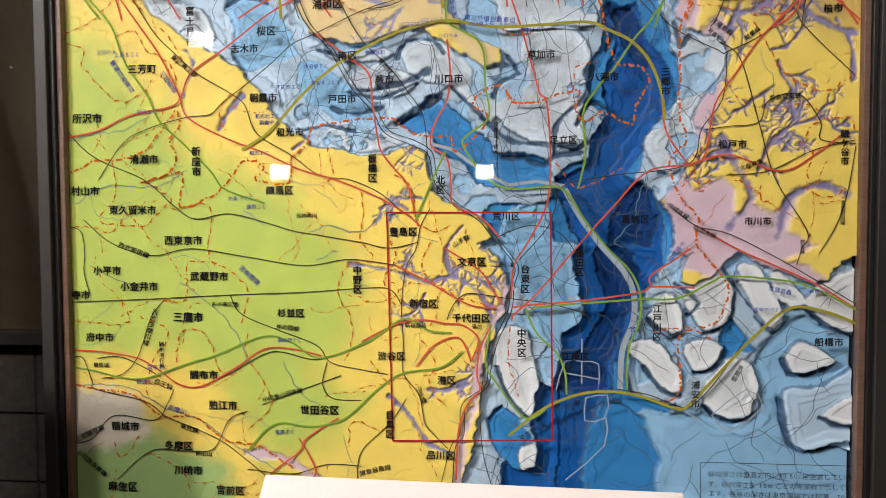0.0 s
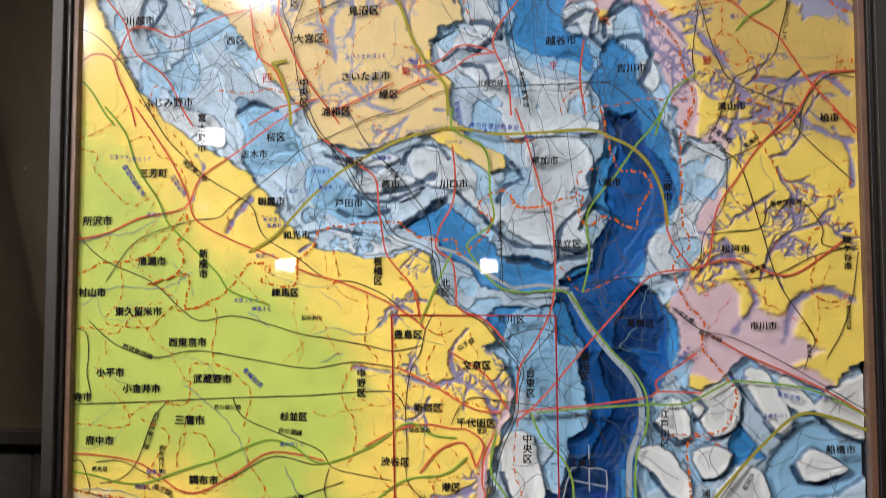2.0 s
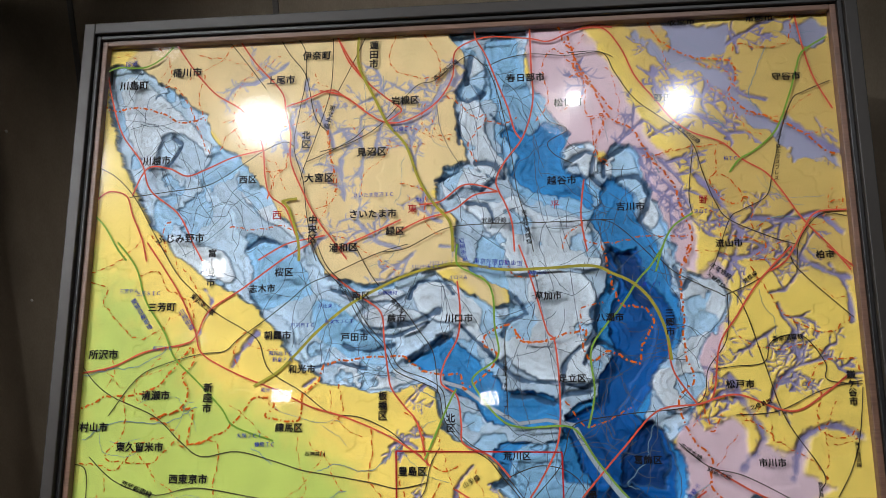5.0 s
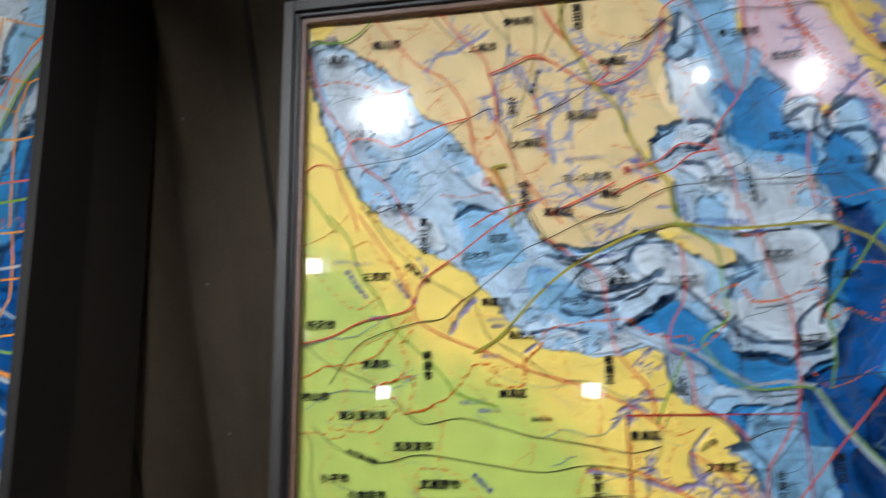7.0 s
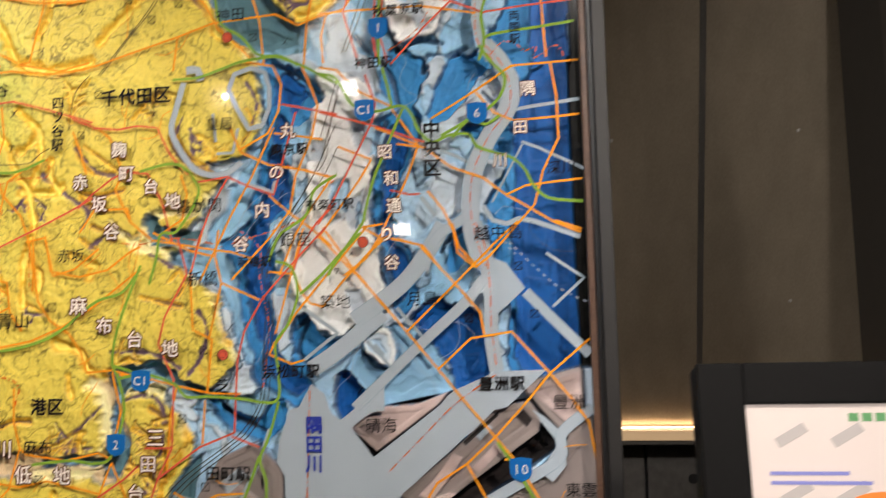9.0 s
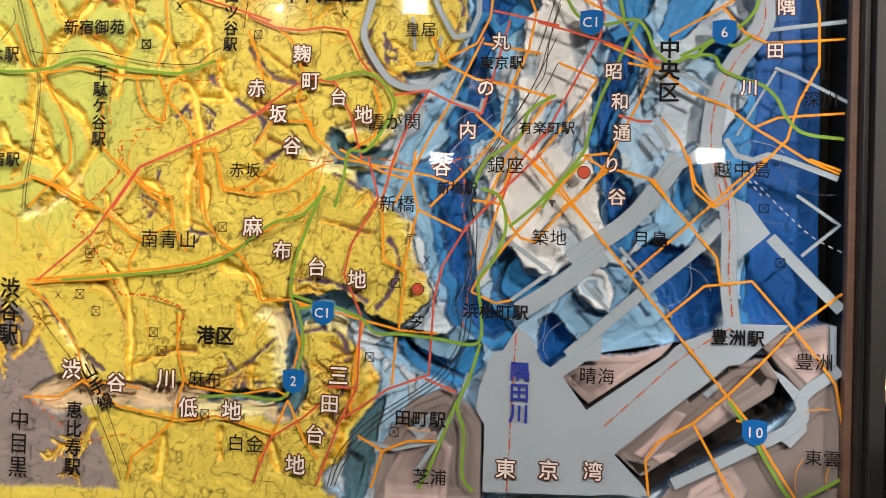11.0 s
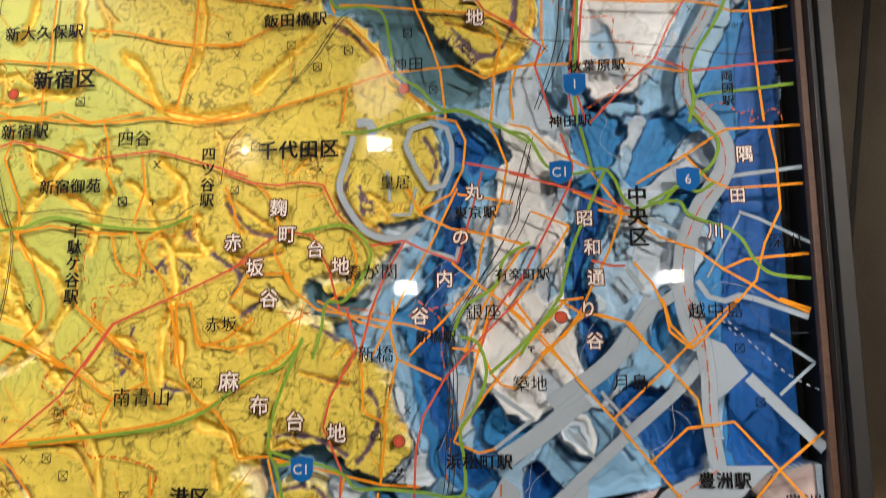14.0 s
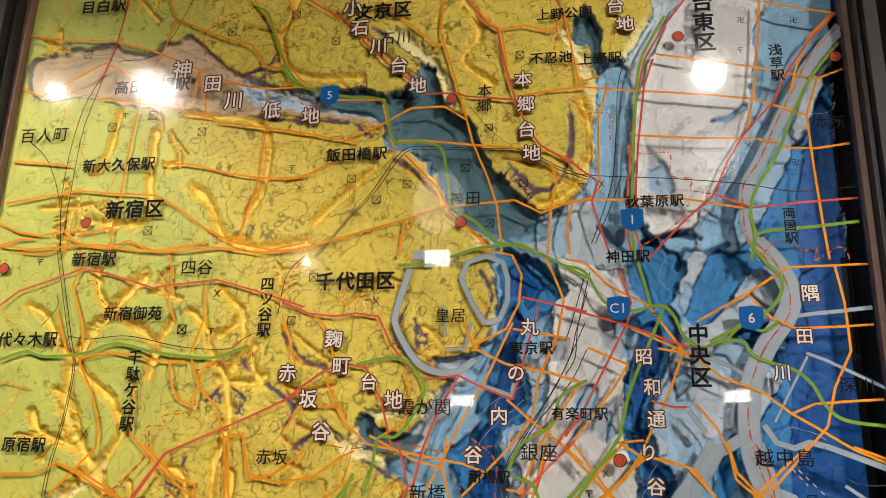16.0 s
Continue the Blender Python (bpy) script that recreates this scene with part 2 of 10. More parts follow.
CASE1 = map_case(MAP1, "framed relief map of a plain with buried valleys behind acrylic", 0.075, FRAME_GREY, 0.02)
CASE2 = map_case(MAP2, "framed relief map of a city centre with buried valleys behind acrylic", 0.095, FRAME_DARK, 0.042)

# ---------------------------------------------------------------- relief models of the two maps (lengths in cm on the map, mm in depth)
def srgb(r, g, b):
    return np.array([((c / 255 + 0.055) / 1.055) ** 2.4 if c > 10 else c / 3294.6 for c in (r, g, b)], dtype=np.float32)


YELLOW, GREEN, WOOD, OCHRE = srgb(250, 221, 110), srgb(194, 209, 102), srgb(168, 196, 124), srgb(234, 208, 152)
MAUVE, SLATE, VIOLET, GRAPE = srgb(222, 196, 208), srgb(158, 158, 186), srgb(140, 134, 176), srgb(104, 84, 104)
PALE, CHALK, FOAM, FOG = srgb(194, 217, 239), srgb(216, 228, 240), srgb(200, 224, 246), srgb(208, 225, 242)
SKY, AZURE, COBALT, NAVY = srgb(150, 200, 238), srgb(58, 142, 208), srgb(20, 96, 176), srgb(8, 60, 122)
TEAL, SAND, LEMON, LEAF = srgb(92, 132, 148), srgb(226, 200, 160), srgb(255, 236, 112), srgb(204, 208, 104)
DUN, HILL, SNOW = srgb(212, 182, 104), srgb(232, 220, 200), srgb(238, 241, 244)
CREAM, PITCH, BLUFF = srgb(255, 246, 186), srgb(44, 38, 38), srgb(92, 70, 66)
SEA, ASH, GOLD = srgb(158, 207, 244), srgb(176, 188, 202), srgb(238, 182, 36)
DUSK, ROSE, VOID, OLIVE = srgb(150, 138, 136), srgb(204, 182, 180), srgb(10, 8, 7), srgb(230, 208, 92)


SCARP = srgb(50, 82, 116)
WOBBLE = 7.0


class Land:
    """A relief as a field of depths and printed tints over a grid."""

    def __init__(self, w, h, cell, tint0, depth0, seed):
        self.w, self.h = w, h
        self.nu, self.nv = int(w / cell) + 1, int(h / cell) + 1
        self.u, self.v = np.meshgrid(np.linspace(0, w, self.nu, dtype=np.float32), np.linspace(0, h, self.nv, dtype=np.float32))
        self.depth = np.full(self.u.shape, depth0, np.float32)
        self.rgb = np.empty(self.u.shape + (3,), np.float32)
        self.rgb[:] = tint0
        self.rand = np.random.RandomState(seed)

    def fbm(self, size, octaves=4, gain=0.5):
        """Fractal noise, 0 to 1, whose largest lumps are size cm across."""
        total, amp, norm = 0.0, 1.0, 0.0
        for _ in range(octaves):
            nx, ny = int(self.w / size) + 3, int(self.h / size) + 3
            grid = self.rand.rand(ny, nx).astype(np.float32)
            x, y = self.u / size, self.v / size
            i, j = x.astype(int), y.astype(int)
            fx, fy = x - i, y - j
            fx, fy = fx * fx * (3 - 2 * fx), fy * fy * (3 - 2 * fy)
            n = (grid[j, i] * (1 - fx) + grid[j, i + 1] * fx) * (1 - fy) + (grid[j + 1, i] * (1 - fx) + grid[j + 1, i + 1] * fx) * fy
            total, norm = total + amp * n, norm + amp
            amp, size = amp * gain, size / 2
        return total / norm

    def window(self, pts, margin):
        a = np.array(pts, np.float32)
        i0, i1 = np.searchsorted(self.u[0], [a[:, 0].min() - margin, a[:, 0].max() + margin])
        j0, j1 = np.searchsorted(self.v[:, 0], [a[:, 1].min() - margin, a[:, 1].max() + margin])
        return slice(j0, j1), slice(i0, i1)


def distance(u, v, pts, closed):
    """Distance to an outline, negative inside a closed one."""
    best, inside = np.full(u.shape, 1e9, np.float32), np.zeros(u.shape, bool)
    n = len(pts)
    for k in range(n if closed else n - 1):
        (ax, ay), (bx, by) = pts[k], pts[(k + 1) % n]
        dx, dy = bx - ax, by - ay
        f = np.clip(((u - ax) * dx + (v - ay) * dy) / max(dx * dx + dy * dy, 1e-6), 0, 1)
        best = np.minimum(best, (u - ax - f * dx) ** 2 + (v - ay - f * dy) ** 2)
        if closed and ay != by:
            inside ^= ((ay > v) != (by > v)) & (u < dx * (v - ay) / dy + ax)
    best = np.sqrt(best)
    return np.where(inside, -best, best) if closed else best


def rounded(pts, closed, every=1.2):
    """The outline, rounded through its points."""
    out, n = [], len(pts)
    for k in range(n if closed else n - 1):
        p = [Vector(pts[i % n]) if closed else Vector(pts[min(max(i, 0), n - 1)]) for i in (k - 1, k, k + 1, k + 2)]
        m = max(1, min(4, int((p[2] - p[1]).length / every)))
        for q in range(m):
            t = q / m
            out.append(tuple(0.5 * (2 * p[1] + (p[2] - p[0]) * t + (2 * p[0] - 5 * p[1] + 4 * p[2] - p[3]) * t * t + (3 * p[1] - p[0] - 3 * p[2] + p[3]) * t ** 3)))
    if not closed:
        out.append(tuple(pts[-1]))
    return out


def ease(s, edge):
    f = np.clip(0.5 - s / max(edge, 0.01), 0, 1)
    return f * f * (3 - 2 * f)


def tint(land, colour, depth, edge, wobble, *pts):
    w = land.window(pts, (edge + wobble) / 10 + 0.5)
    s = distance(land.u[w], land.v[w], pts, True) * 10 + wobble * 2 * (land.ragged[w] - 0.5)
    f = ease(s, edge)
    land.rgb[w] += f[..., None] * (colour - land.rgb[w])
    land.depth[w] += f * (depth - land.depth[w])


def step(land, colour, depth, edge, wobble, *pts):
    """A flat bed cut to a depth, with two fine contour steps inside its rim."""
    outline = rounded(pts, True) if wobble else pts
    w = land.window(pts, (edge + wobble * WOBBLE) / 10 + 0.5)
    s = distance(land.u[w], land.v[w], outline, True) * 10 + wobble * WOBBLE * (land.ragged[w] - 0.5)
    f = ease(s, edge)
    bed = depth + 1.2 * ease(s + 9, edge) + 1.2 * ease(s + 20, edge) + 1.5 * (land.rolling[w] - 0.5)
    dark = (1 - 0.10 * ease(s + 9, edge * 2) - 0.08 * ease(s + 20, edge * 2)) * (0.93 + 0.14 * land.grain[w])
    land.rgb[w] += f[..., None] * (colour * dark[..., None] - land.rgb[w])
    if colour is ROSE:
        land.rgb[w] *= (1 - f * np.clip((land.rolling[w] - 0.42) * 3.2, 0, 0.4))[..., None]
    # the cut edges of the layers are coloured dark slate blue
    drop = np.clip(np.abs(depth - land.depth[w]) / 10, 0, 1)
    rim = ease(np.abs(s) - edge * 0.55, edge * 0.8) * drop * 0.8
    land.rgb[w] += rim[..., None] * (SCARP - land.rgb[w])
    land.depth[w] += f * (bed - land.depth[w])


def gully(land, colour, depth, width, *pts):
    """A small valley of that width along a line, with a ragged rim; the bright ones have golden flanks."""
    w = land.window(pts, width / 5 + 0.8)
    s = distance(land.u[w], land.v[w], rounded(pts, False), False) * 10 + width * (0.9 * (land.ragged[w] - 0.5) + 1.1 * (land.grain[w] - 0.5))
    open_up = np.clip((depth + 3 - land.depth[w]) / 4, 0, 1)
    if colour is LEMON or colour is BLUFF:
        flank = ease(s - width * 0.75, width * 0.7) * open_up
        land.rgb[w] += (0.8 * flank)[..., None] * (GOLD * (0.7 + 0.5 * land.grain[w])[..., None] - land.rgb[w])
        edge = ease(np.abs(s - width * 0.95) - 0.3, 1.6) * open_up * np.clip(3 * land.rolling[w] - 0.9, 0, 0.8)
        land.rgb[w] += edge[..., None] * (GRAPE * 0.7 - land.rgb[w])
        land.depth[w] += 0.5 * flank * np.maximum(depth - land.depth[w], 0)
        width *= 0.62
    f = ease(s - width * 0.42, width * 0.55) * open_up * (0.8 if colour is BLUFF else 1)
    land.rgb[w] += f[..., None] * (colour * (0.85 + 0.3 * land.grain[w])[..., None] - land.rgb[w])
    land.depth[w] += f * np.maximum(depth - land.depth[w], 0)


def twig(land, rnd, colour, depth, u, v, way, length, width):
    """A small valley that branches towards its heads."""
    pts = [(u, v)]
    for _ in range(4):
        way += rnd.gauss(0, 0.3)
        u, v = u + length / 4 * math.cos(way), v + length / 4 * math.sin(way)
        pts.append((u, v))
    if not (0 < u < land.w and 0 < v < land.h):
        return
    gully(land, colour, depth, width, *pts)
    if length > 1.6:
        for k in (1, 2, 3, 4):
            side = rnd.choice((-1, 1)) * rnd.uniform(0.6, 1.1)
            twig(land, rnd, colour, depth - 0.6, *pts[k], way + side, length * rnd.uniform(0.35, 0.55), max(2.2, width * 0.62))


def twigs(land, colour, depth, count, box, length, width, seed):
    rnd = random.Random(seed)
    for _ in range(count):
        twig(land, rnd, colour, depth, rnd.uniform(box[0], box[1]), rnd.uniform(box[2], box[3]), rnd.uniform(0, 2 * math.pi), length * rnd.uniform(0.6, 1.2), width)


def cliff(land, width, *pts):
    """The steep cut face of a layer, slate blue with the shade along it painted in, of uneven width in mm along a line.
    """
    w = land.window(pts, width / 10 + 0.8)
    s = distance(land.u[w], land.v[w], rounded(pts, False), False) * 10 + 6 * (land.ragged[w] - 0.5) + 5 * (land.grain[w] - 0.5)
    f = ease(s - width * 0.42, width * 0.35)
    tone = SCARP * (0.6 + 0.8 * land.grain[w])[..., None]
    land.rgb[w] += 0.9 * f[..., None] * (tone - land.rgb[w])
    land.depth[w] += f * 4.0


def strata(land, low, high, size, levels, shade):
    """Fine contour layers on the low ground: each a little deeper and darker than the last, with a thin dark edge."""
    q = land.fbm(size, 5, 0.55) * levels + land.depth / 9
    zone = ease(low - land.depth, 2) * ease(land.depth - high, 2)
    floor = np.floor(q)
    edge = ease(np.abs(q - floor - 0.06) - 0.05, 0.06)
    tone = 1 + shade * (0.8 - (q - floor)) - 0.34 * edge * (0.3 + 1.2 * land.rolling)
    land.rgb *= (1 + zone * (tone - 1))[..., None]
    land.depth += zone * 0.8 * (q - floor)


def pools(land, low, high, size):
    """Small blue hollows cut into the pale ground, with dark edges."""
    n = land.fbm(size, 4, 0.5)
    zone = ease(low - land.depth, 1.5) * ease(land.depth - high, 2)
    q = (0.43 - n) * 160
    f = ease(-q, 4) * zone
    land.rgb += (0.65 * f)[..., None] * (SKY * (0.75 + 0.4 * land.grain)[..., None] - land.rgb)
    rim = ease(np.abs(q) - 1.2, 1.5) * zone * np.clip(2.4 * land.rolling - 0.6, 0, 0.8)
    land.rgb += rim[..., None] * (SCARP - land.rgb)
    land.depth += 3.0 * f


def contours(land, size, levels, line, shade, mask, octaves=5, gain=0.6):
    """Thin jagged contour scarps on the uplands."""
    q = land.fbm(size, octaves, gain) * levels
    k = np.abs(q - np.round(q))
    f = ease((k - line) * 10, 0.5) * mask
    land.rgb *= (1 - shade * f)[..., None]
    land.depth -= 1.2 * (np.round(q) - levels / 2) * 0.5 * mask


def start(land):
    land.ragged, land.rolling, land.grain = land.fbm(2.2, 4, 0.6), land.fbm(9, 4), land.fbm(1.2, 4, 0.7)
    land.rgb *= (0.94 + 0.12 * land.grain)[..., None]


def build_relief(land, case, name, label, mat, back):
    verts = np.stack([land.u * 0.01, 0.006 + np.clip(land.depth, 0.8, back) * 0.001, land.v * 0.01], -1).reshape(-1, 3)
    idx = np.arange(land.nu * land.nv).reshape(land.nv, land.nu)
    quads = np.stack([idx[:-1, :-1], idx[:-1, 1:], idx[1:, 1:], idx[1:, :-1]], -1).reshape(-1, 4)
    data = bpy.data.meshes.new(name)
    data.vertices.add(len(verts))
    data.vertices.foreach_set("co", verts.ravel())
    data.loops.add(quads.size)
    data.loops.foreach_set("vertex_index", quads.ravel().astype(np.int32))
    data.polygons.add(len(quads))
    data.polygons.foreach_set("loop_start", np.arange(0, quads.size, 4, dtype=np.int32))
    data.polygons.foreach_set("use_smooth", np.ones(len(quads), bool))
    data.update()
    ink_map = data.color_attributes.new("print", "FLOAT_COLOR", "POINT")
    ink_map.data.foreach_set("color", np.concatenate([np.clip(land.rgb, 0, 1), np.ones(land.u.shape + (1,), np.float32)], -1).ravel())
    data.materials.append(mat)
    ob = new(name, data)
    ob.parent = case
    return tagged(ob, label=label)


def relief_paint():
    m, t, b = material("printed_relief")
    at = t.nodes.new("ShaderNodeAttribute")
    at.attribute_name = "print"
    co = t.nodes.new("ShaderNodeTexCoord")
    fine = node(t, "ShaderNodeTexNoise", Scale=420.0, Detail=4.0)
    wide = node(t, "ShaderNodeTexNoise", Scale=28.0, Detail=5.0)
    for n in (fine, wide):
        t.links.new(co.outputs["Object"], n.inputs["Vector"])
    rng = t.nodes.new("ShaderNodeMapRange")
    rng.inputs["From Min"].default_value, rng.inputs["From Max"].default_value = 0.3, 0.7
    rng.inputs["To Min"].default_value, rng.inputs["To Max"].default_value = 0.90, 1.06
    t.links.new(wide.outputs["Fac"], rng.inputs["Value"])
    mul = t.nodes.new("ShaderNodeVectorMath")
    mul.operation = "SCALE"
    t.links.new(at.outputs["Color"], mul.inputs[0])
    t.links.new(rng.outputs[0], mul.inputs["Scale"])
    t.links.new(mul.outputs[0], b.inputs["Base Color"])
    b.inputs["Roughness"].default_value = 0.5
    b.inputs["Specular IOR Level"].default_value = 0.25
    bp = node(t, "ShaderNodeBump", Strength=0.15, Distance=0.001)
    t.links.new(fine.outputs["Fac"], bp.inputs["Height"])
    t.links.new(bp.outputs[0], b.inputs["Normal"])
    return m


RELIEF = relief_paint()
LAND1 = Land(110.0, 108.3, 0.15, YELLOW, 1.2, 3)
LAND2 = Land(125.8, 130.0, 0.165, OLIVE, 5.0, 8)
start(LAND1)
start(LAND2)

# tints, valley beds and gullies of the first map
tint(LAND1, GREEN, 0.9, 70, 24, (-0.4, 75.1), (6.9, 67.7), (15.2, 60.2), (17.7, 55.4), (26.8, 51.2), (31.8, 49.6), (37.5, 44.8), (41.5, 40.7), (43.1, 34.3), (41.4, 27.8), (36.4, 23.7), (42.9, 18.1), (36.3, 11.4), (29.5, 9.6), (26.3, 16.1), (21.3, 22.6), (17.1, 25.9), (-3, 23.9))
tint(LAND1, WOOD, 1.5, 40, 20, (-3.2, 18.8), (5.6, 17.7), (10.8, 14.5), (16.8, 11.7), (22.7, 8.5), (26, 1.1), (-3.7, 0))
tint(LAND1, OCHRE, 3, 25, 14, (3.2, 111.6), (21, 111.7), (55.3, 109.9), (56.6, 102.4), (54.4, 94.3), (55.3, 88), (52.4, 85.5), (51.1, 82), (57.8, 76.7), (62.3, 72.4), (62.6, 65.9), (60.2, 64.3), (55.3, 70.9), (50.3, 74.8), (47.1, 71.1), (42.1, 68.2), (37.9, 69.1), (33.9, 73.8), (29.8, 79.1), (26.1, 83.6), (22.3, 90), (18.4, 94.2), (13.6, 98.6), (6.6, 104.6))
tint(LAND1, MAUVE, 5, 8, 12, (66.5, 109.4), (72.5, 109.1), (77.4, 103.3), (79.7, 97.8), (82.6, 89.8), (87.8, 81.9), (89.4, 76.1), (88.3, 69.6), (92.5, 72.5), (93.3, 69.5), (93.3, 65.8), (91.2, 59), (87.9, 52.3), (86.8, 48.4), (89.1, 43.8), (94.3, 42.3), (103.2, 38.5), (111.2, 34.7), (111.3, 31.7), (94.4, 35.8), (86.9, 37.7), (84.6, 43.8), (86, 53), (88.9, 65.1), (83.2, 68), (82.1, 77.9), (78.5, 88.2), (71.3, 93.7), (68.1, 100.1))
tint(LAND1, SLATE, 5, 8, 22, (79.3, 110.2), (85.2, 110.3), (89, 104.6), (95.9, 97.1), (97.2, 92.7), (101.8, 91.7), (110, 87.6), (110.1, 84.2), (102.3, 87.4), (96.2, 90.2), (91, 95.6), (84.7, 101.2))
tint(LAND1, SLATE, 5, 8, 22, (42.8, 111.6), (55.2, 111), (55.3, 104.4), (50.1, 101.8), (45.6, 104.8))
tint(LAND1, OCHRE, 3, 6, 6, (2.7, 106.2), (10.6, 100.7), (17.4, 93.6), (24.1, 85.8), (32.3, 77), (35.1, 71.9), (39.4, 69.3), (46.1, 69.3), (51, 70.9), (54.2, 71.3), (54.2, 78), (51.6, 83.1), (57.8, 86.8), (56.1, 92.5), (55.8, 99.5), (57.4, 103), (56.3, 109.4), (8.8, 111.6))
tint(LAND1, MAUVE, 4, 8, 8, (64.8, 109.1), (74, 108.7), (79.6, 99.6), (83.3, 90.9), (87.5, 84.9), (88.8, 78.3), (89.6, 69.5), (85.8, 71.1), (83.8, 79.2), (80.8, 86.7), (76.9, 88.1), (71.3, 88.2), (68.9, 93), (66.9, 98.3))
tint(LAND1, DUN, 2, 60, 20, (75.7, 109.4), (81.2, 102), (85, 95), (88.7, 87.3), (90.7, 79), (93.5, 73.4), (100.8, 70.1), (110.9, 68.5), (112.1, 107.7))
tint(LAND1, HILL, 1.5, 25, 14, (-1.4, 20), (5.7, 20.3), (10, 18.1), (11.2, 13.9), (6.3, 11.3), (-1.6, 10.6))
contours(LAND1, 14.0, 7, 0.015, 0.12, 1.0)
twigs(LAND1, VIOLET, 6, 36, (70, 109, 45, 107), 8.0, 5.0, 11)
twigs(LAND1, SLATE, 5, 26, (28, 62, 72, 106), 7.0, 6.0, 12)
twigs(LAND1, VIOLET, 5, 14, (45, 68, 10, 58), 5.0, 4.0, 13)
tint(LAND1, SLATE, 5, 5, 18, (82.2, 107.4), (86.1, 103.7), (89.2, 101.7), (94, 100.6), (96.2, 98.8), (97, 96.4), (98.5, 94.7), (100, 93.1), (102.1, 92.4), (105, 90.7), (109.4, 88.3), (109.5, 85.1), (104, 86.3), (101.2, 90.2), (98.2, 92), (95.3, 94.6), (93.8, 97.2), (91.6, 99.9), (86.9, 102), (83.7, 103.8), (80.6, 107.5))
tint(LAND1, SLATE, 5, 5, 18, (86.3, 108.1), (95.8, 107.7), (94.9, 103.4), (91.6, 101.9), (87.7, 103.7))
tint(LAND1, SLATE, 5, 5, 18, (103.7, 107.3), (110.6, 107), (110.1, 103.4), (105.8, 102.7))
tint(LAND1, MAUVE, 5, 8, 6, (88.8, 48.7), (92.5, 50.3), (94.6, 48.8), (94.5, 45.9), (98.8, 45.2), (102.5, 47.5), (101.5, 43.1), (104.9, 41), (100.6, 38.8), (94.2, 40), (91.2, 37.8), (84.7, 37.6), (84.9, 43.5), (85, 47.2), (87.4, 50.2))
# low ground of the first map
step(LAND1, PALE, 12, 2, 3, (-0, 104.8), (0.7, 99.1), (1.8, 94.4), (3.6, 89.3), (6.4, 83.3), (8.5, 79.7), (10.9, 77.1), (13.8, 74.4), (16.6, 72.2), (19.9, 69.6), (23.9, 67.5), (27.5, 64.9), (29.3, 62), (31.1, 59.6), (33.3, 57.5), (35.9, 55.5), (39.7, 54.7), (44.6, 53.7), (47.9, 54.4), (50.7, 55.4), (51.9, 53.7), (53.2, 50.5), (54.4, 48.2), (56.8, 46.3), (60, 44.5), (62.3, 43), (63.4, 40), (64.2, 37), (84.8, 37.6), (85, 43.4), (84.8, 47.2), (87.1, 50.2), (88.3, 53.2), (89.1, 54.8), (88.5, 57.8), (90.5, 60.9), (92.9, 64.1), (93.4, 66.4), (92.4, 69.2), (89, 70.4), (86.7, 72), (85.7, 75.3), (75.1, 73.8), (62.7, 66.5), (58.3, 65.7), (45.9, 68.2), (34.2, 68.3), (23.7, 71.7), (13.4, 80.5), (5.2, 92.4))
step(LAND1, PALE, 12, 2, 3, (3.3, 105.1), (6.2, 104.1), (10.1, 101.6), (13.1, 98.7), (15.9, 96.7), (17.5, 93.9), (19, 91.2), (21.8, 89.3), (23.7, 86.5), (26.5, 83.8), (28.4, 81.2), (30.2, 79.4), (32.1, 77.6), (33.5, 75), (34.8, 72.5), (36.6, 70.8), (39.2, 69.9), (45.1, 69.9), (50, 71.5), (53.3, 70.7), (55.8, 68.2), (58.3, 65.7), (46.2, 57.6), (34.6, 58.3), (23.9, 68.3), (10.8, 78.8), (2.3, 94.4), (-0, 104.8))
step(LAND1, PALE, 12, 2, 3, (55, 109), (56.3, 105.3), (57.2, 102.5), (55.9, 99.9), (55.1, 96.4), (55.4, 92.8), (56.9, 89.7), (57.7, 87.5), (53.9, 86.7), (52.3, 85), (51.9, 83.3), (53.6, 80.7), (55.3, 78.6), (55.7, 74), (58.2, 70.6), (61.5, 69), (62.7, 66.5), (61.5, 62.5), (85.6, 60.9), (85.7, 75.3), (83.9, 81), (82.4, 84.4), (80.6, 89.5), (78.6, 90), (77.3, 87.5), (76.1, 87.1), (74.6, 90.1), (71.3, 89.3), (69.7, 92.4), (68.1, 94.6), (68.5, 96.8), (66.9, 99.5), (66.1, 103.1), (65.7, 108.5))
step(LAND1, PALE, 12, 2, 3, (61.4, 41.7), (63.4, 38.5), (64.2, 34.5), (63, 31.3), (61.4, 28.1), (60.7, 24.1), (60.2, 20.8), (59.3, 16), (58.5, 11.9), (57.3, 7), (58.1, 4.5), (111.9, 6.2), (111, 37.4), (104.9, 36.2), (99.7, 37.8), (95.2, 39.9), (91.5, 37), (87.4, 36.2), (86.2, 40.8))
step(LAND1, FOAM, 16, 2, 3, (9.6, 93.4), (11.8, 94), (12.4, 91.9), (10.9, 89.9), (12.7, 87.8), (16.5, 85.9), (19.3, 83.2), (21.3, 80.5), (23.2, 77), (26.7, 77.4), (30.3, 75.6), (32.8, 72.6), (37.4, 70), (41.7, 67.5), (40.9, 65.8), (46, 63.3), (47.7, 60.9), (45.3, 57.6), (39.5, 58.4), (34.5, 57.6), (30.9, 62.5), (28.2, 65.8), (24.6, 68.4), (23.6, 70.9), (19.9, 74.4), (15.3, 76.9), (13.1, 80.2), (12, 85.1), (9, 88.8))
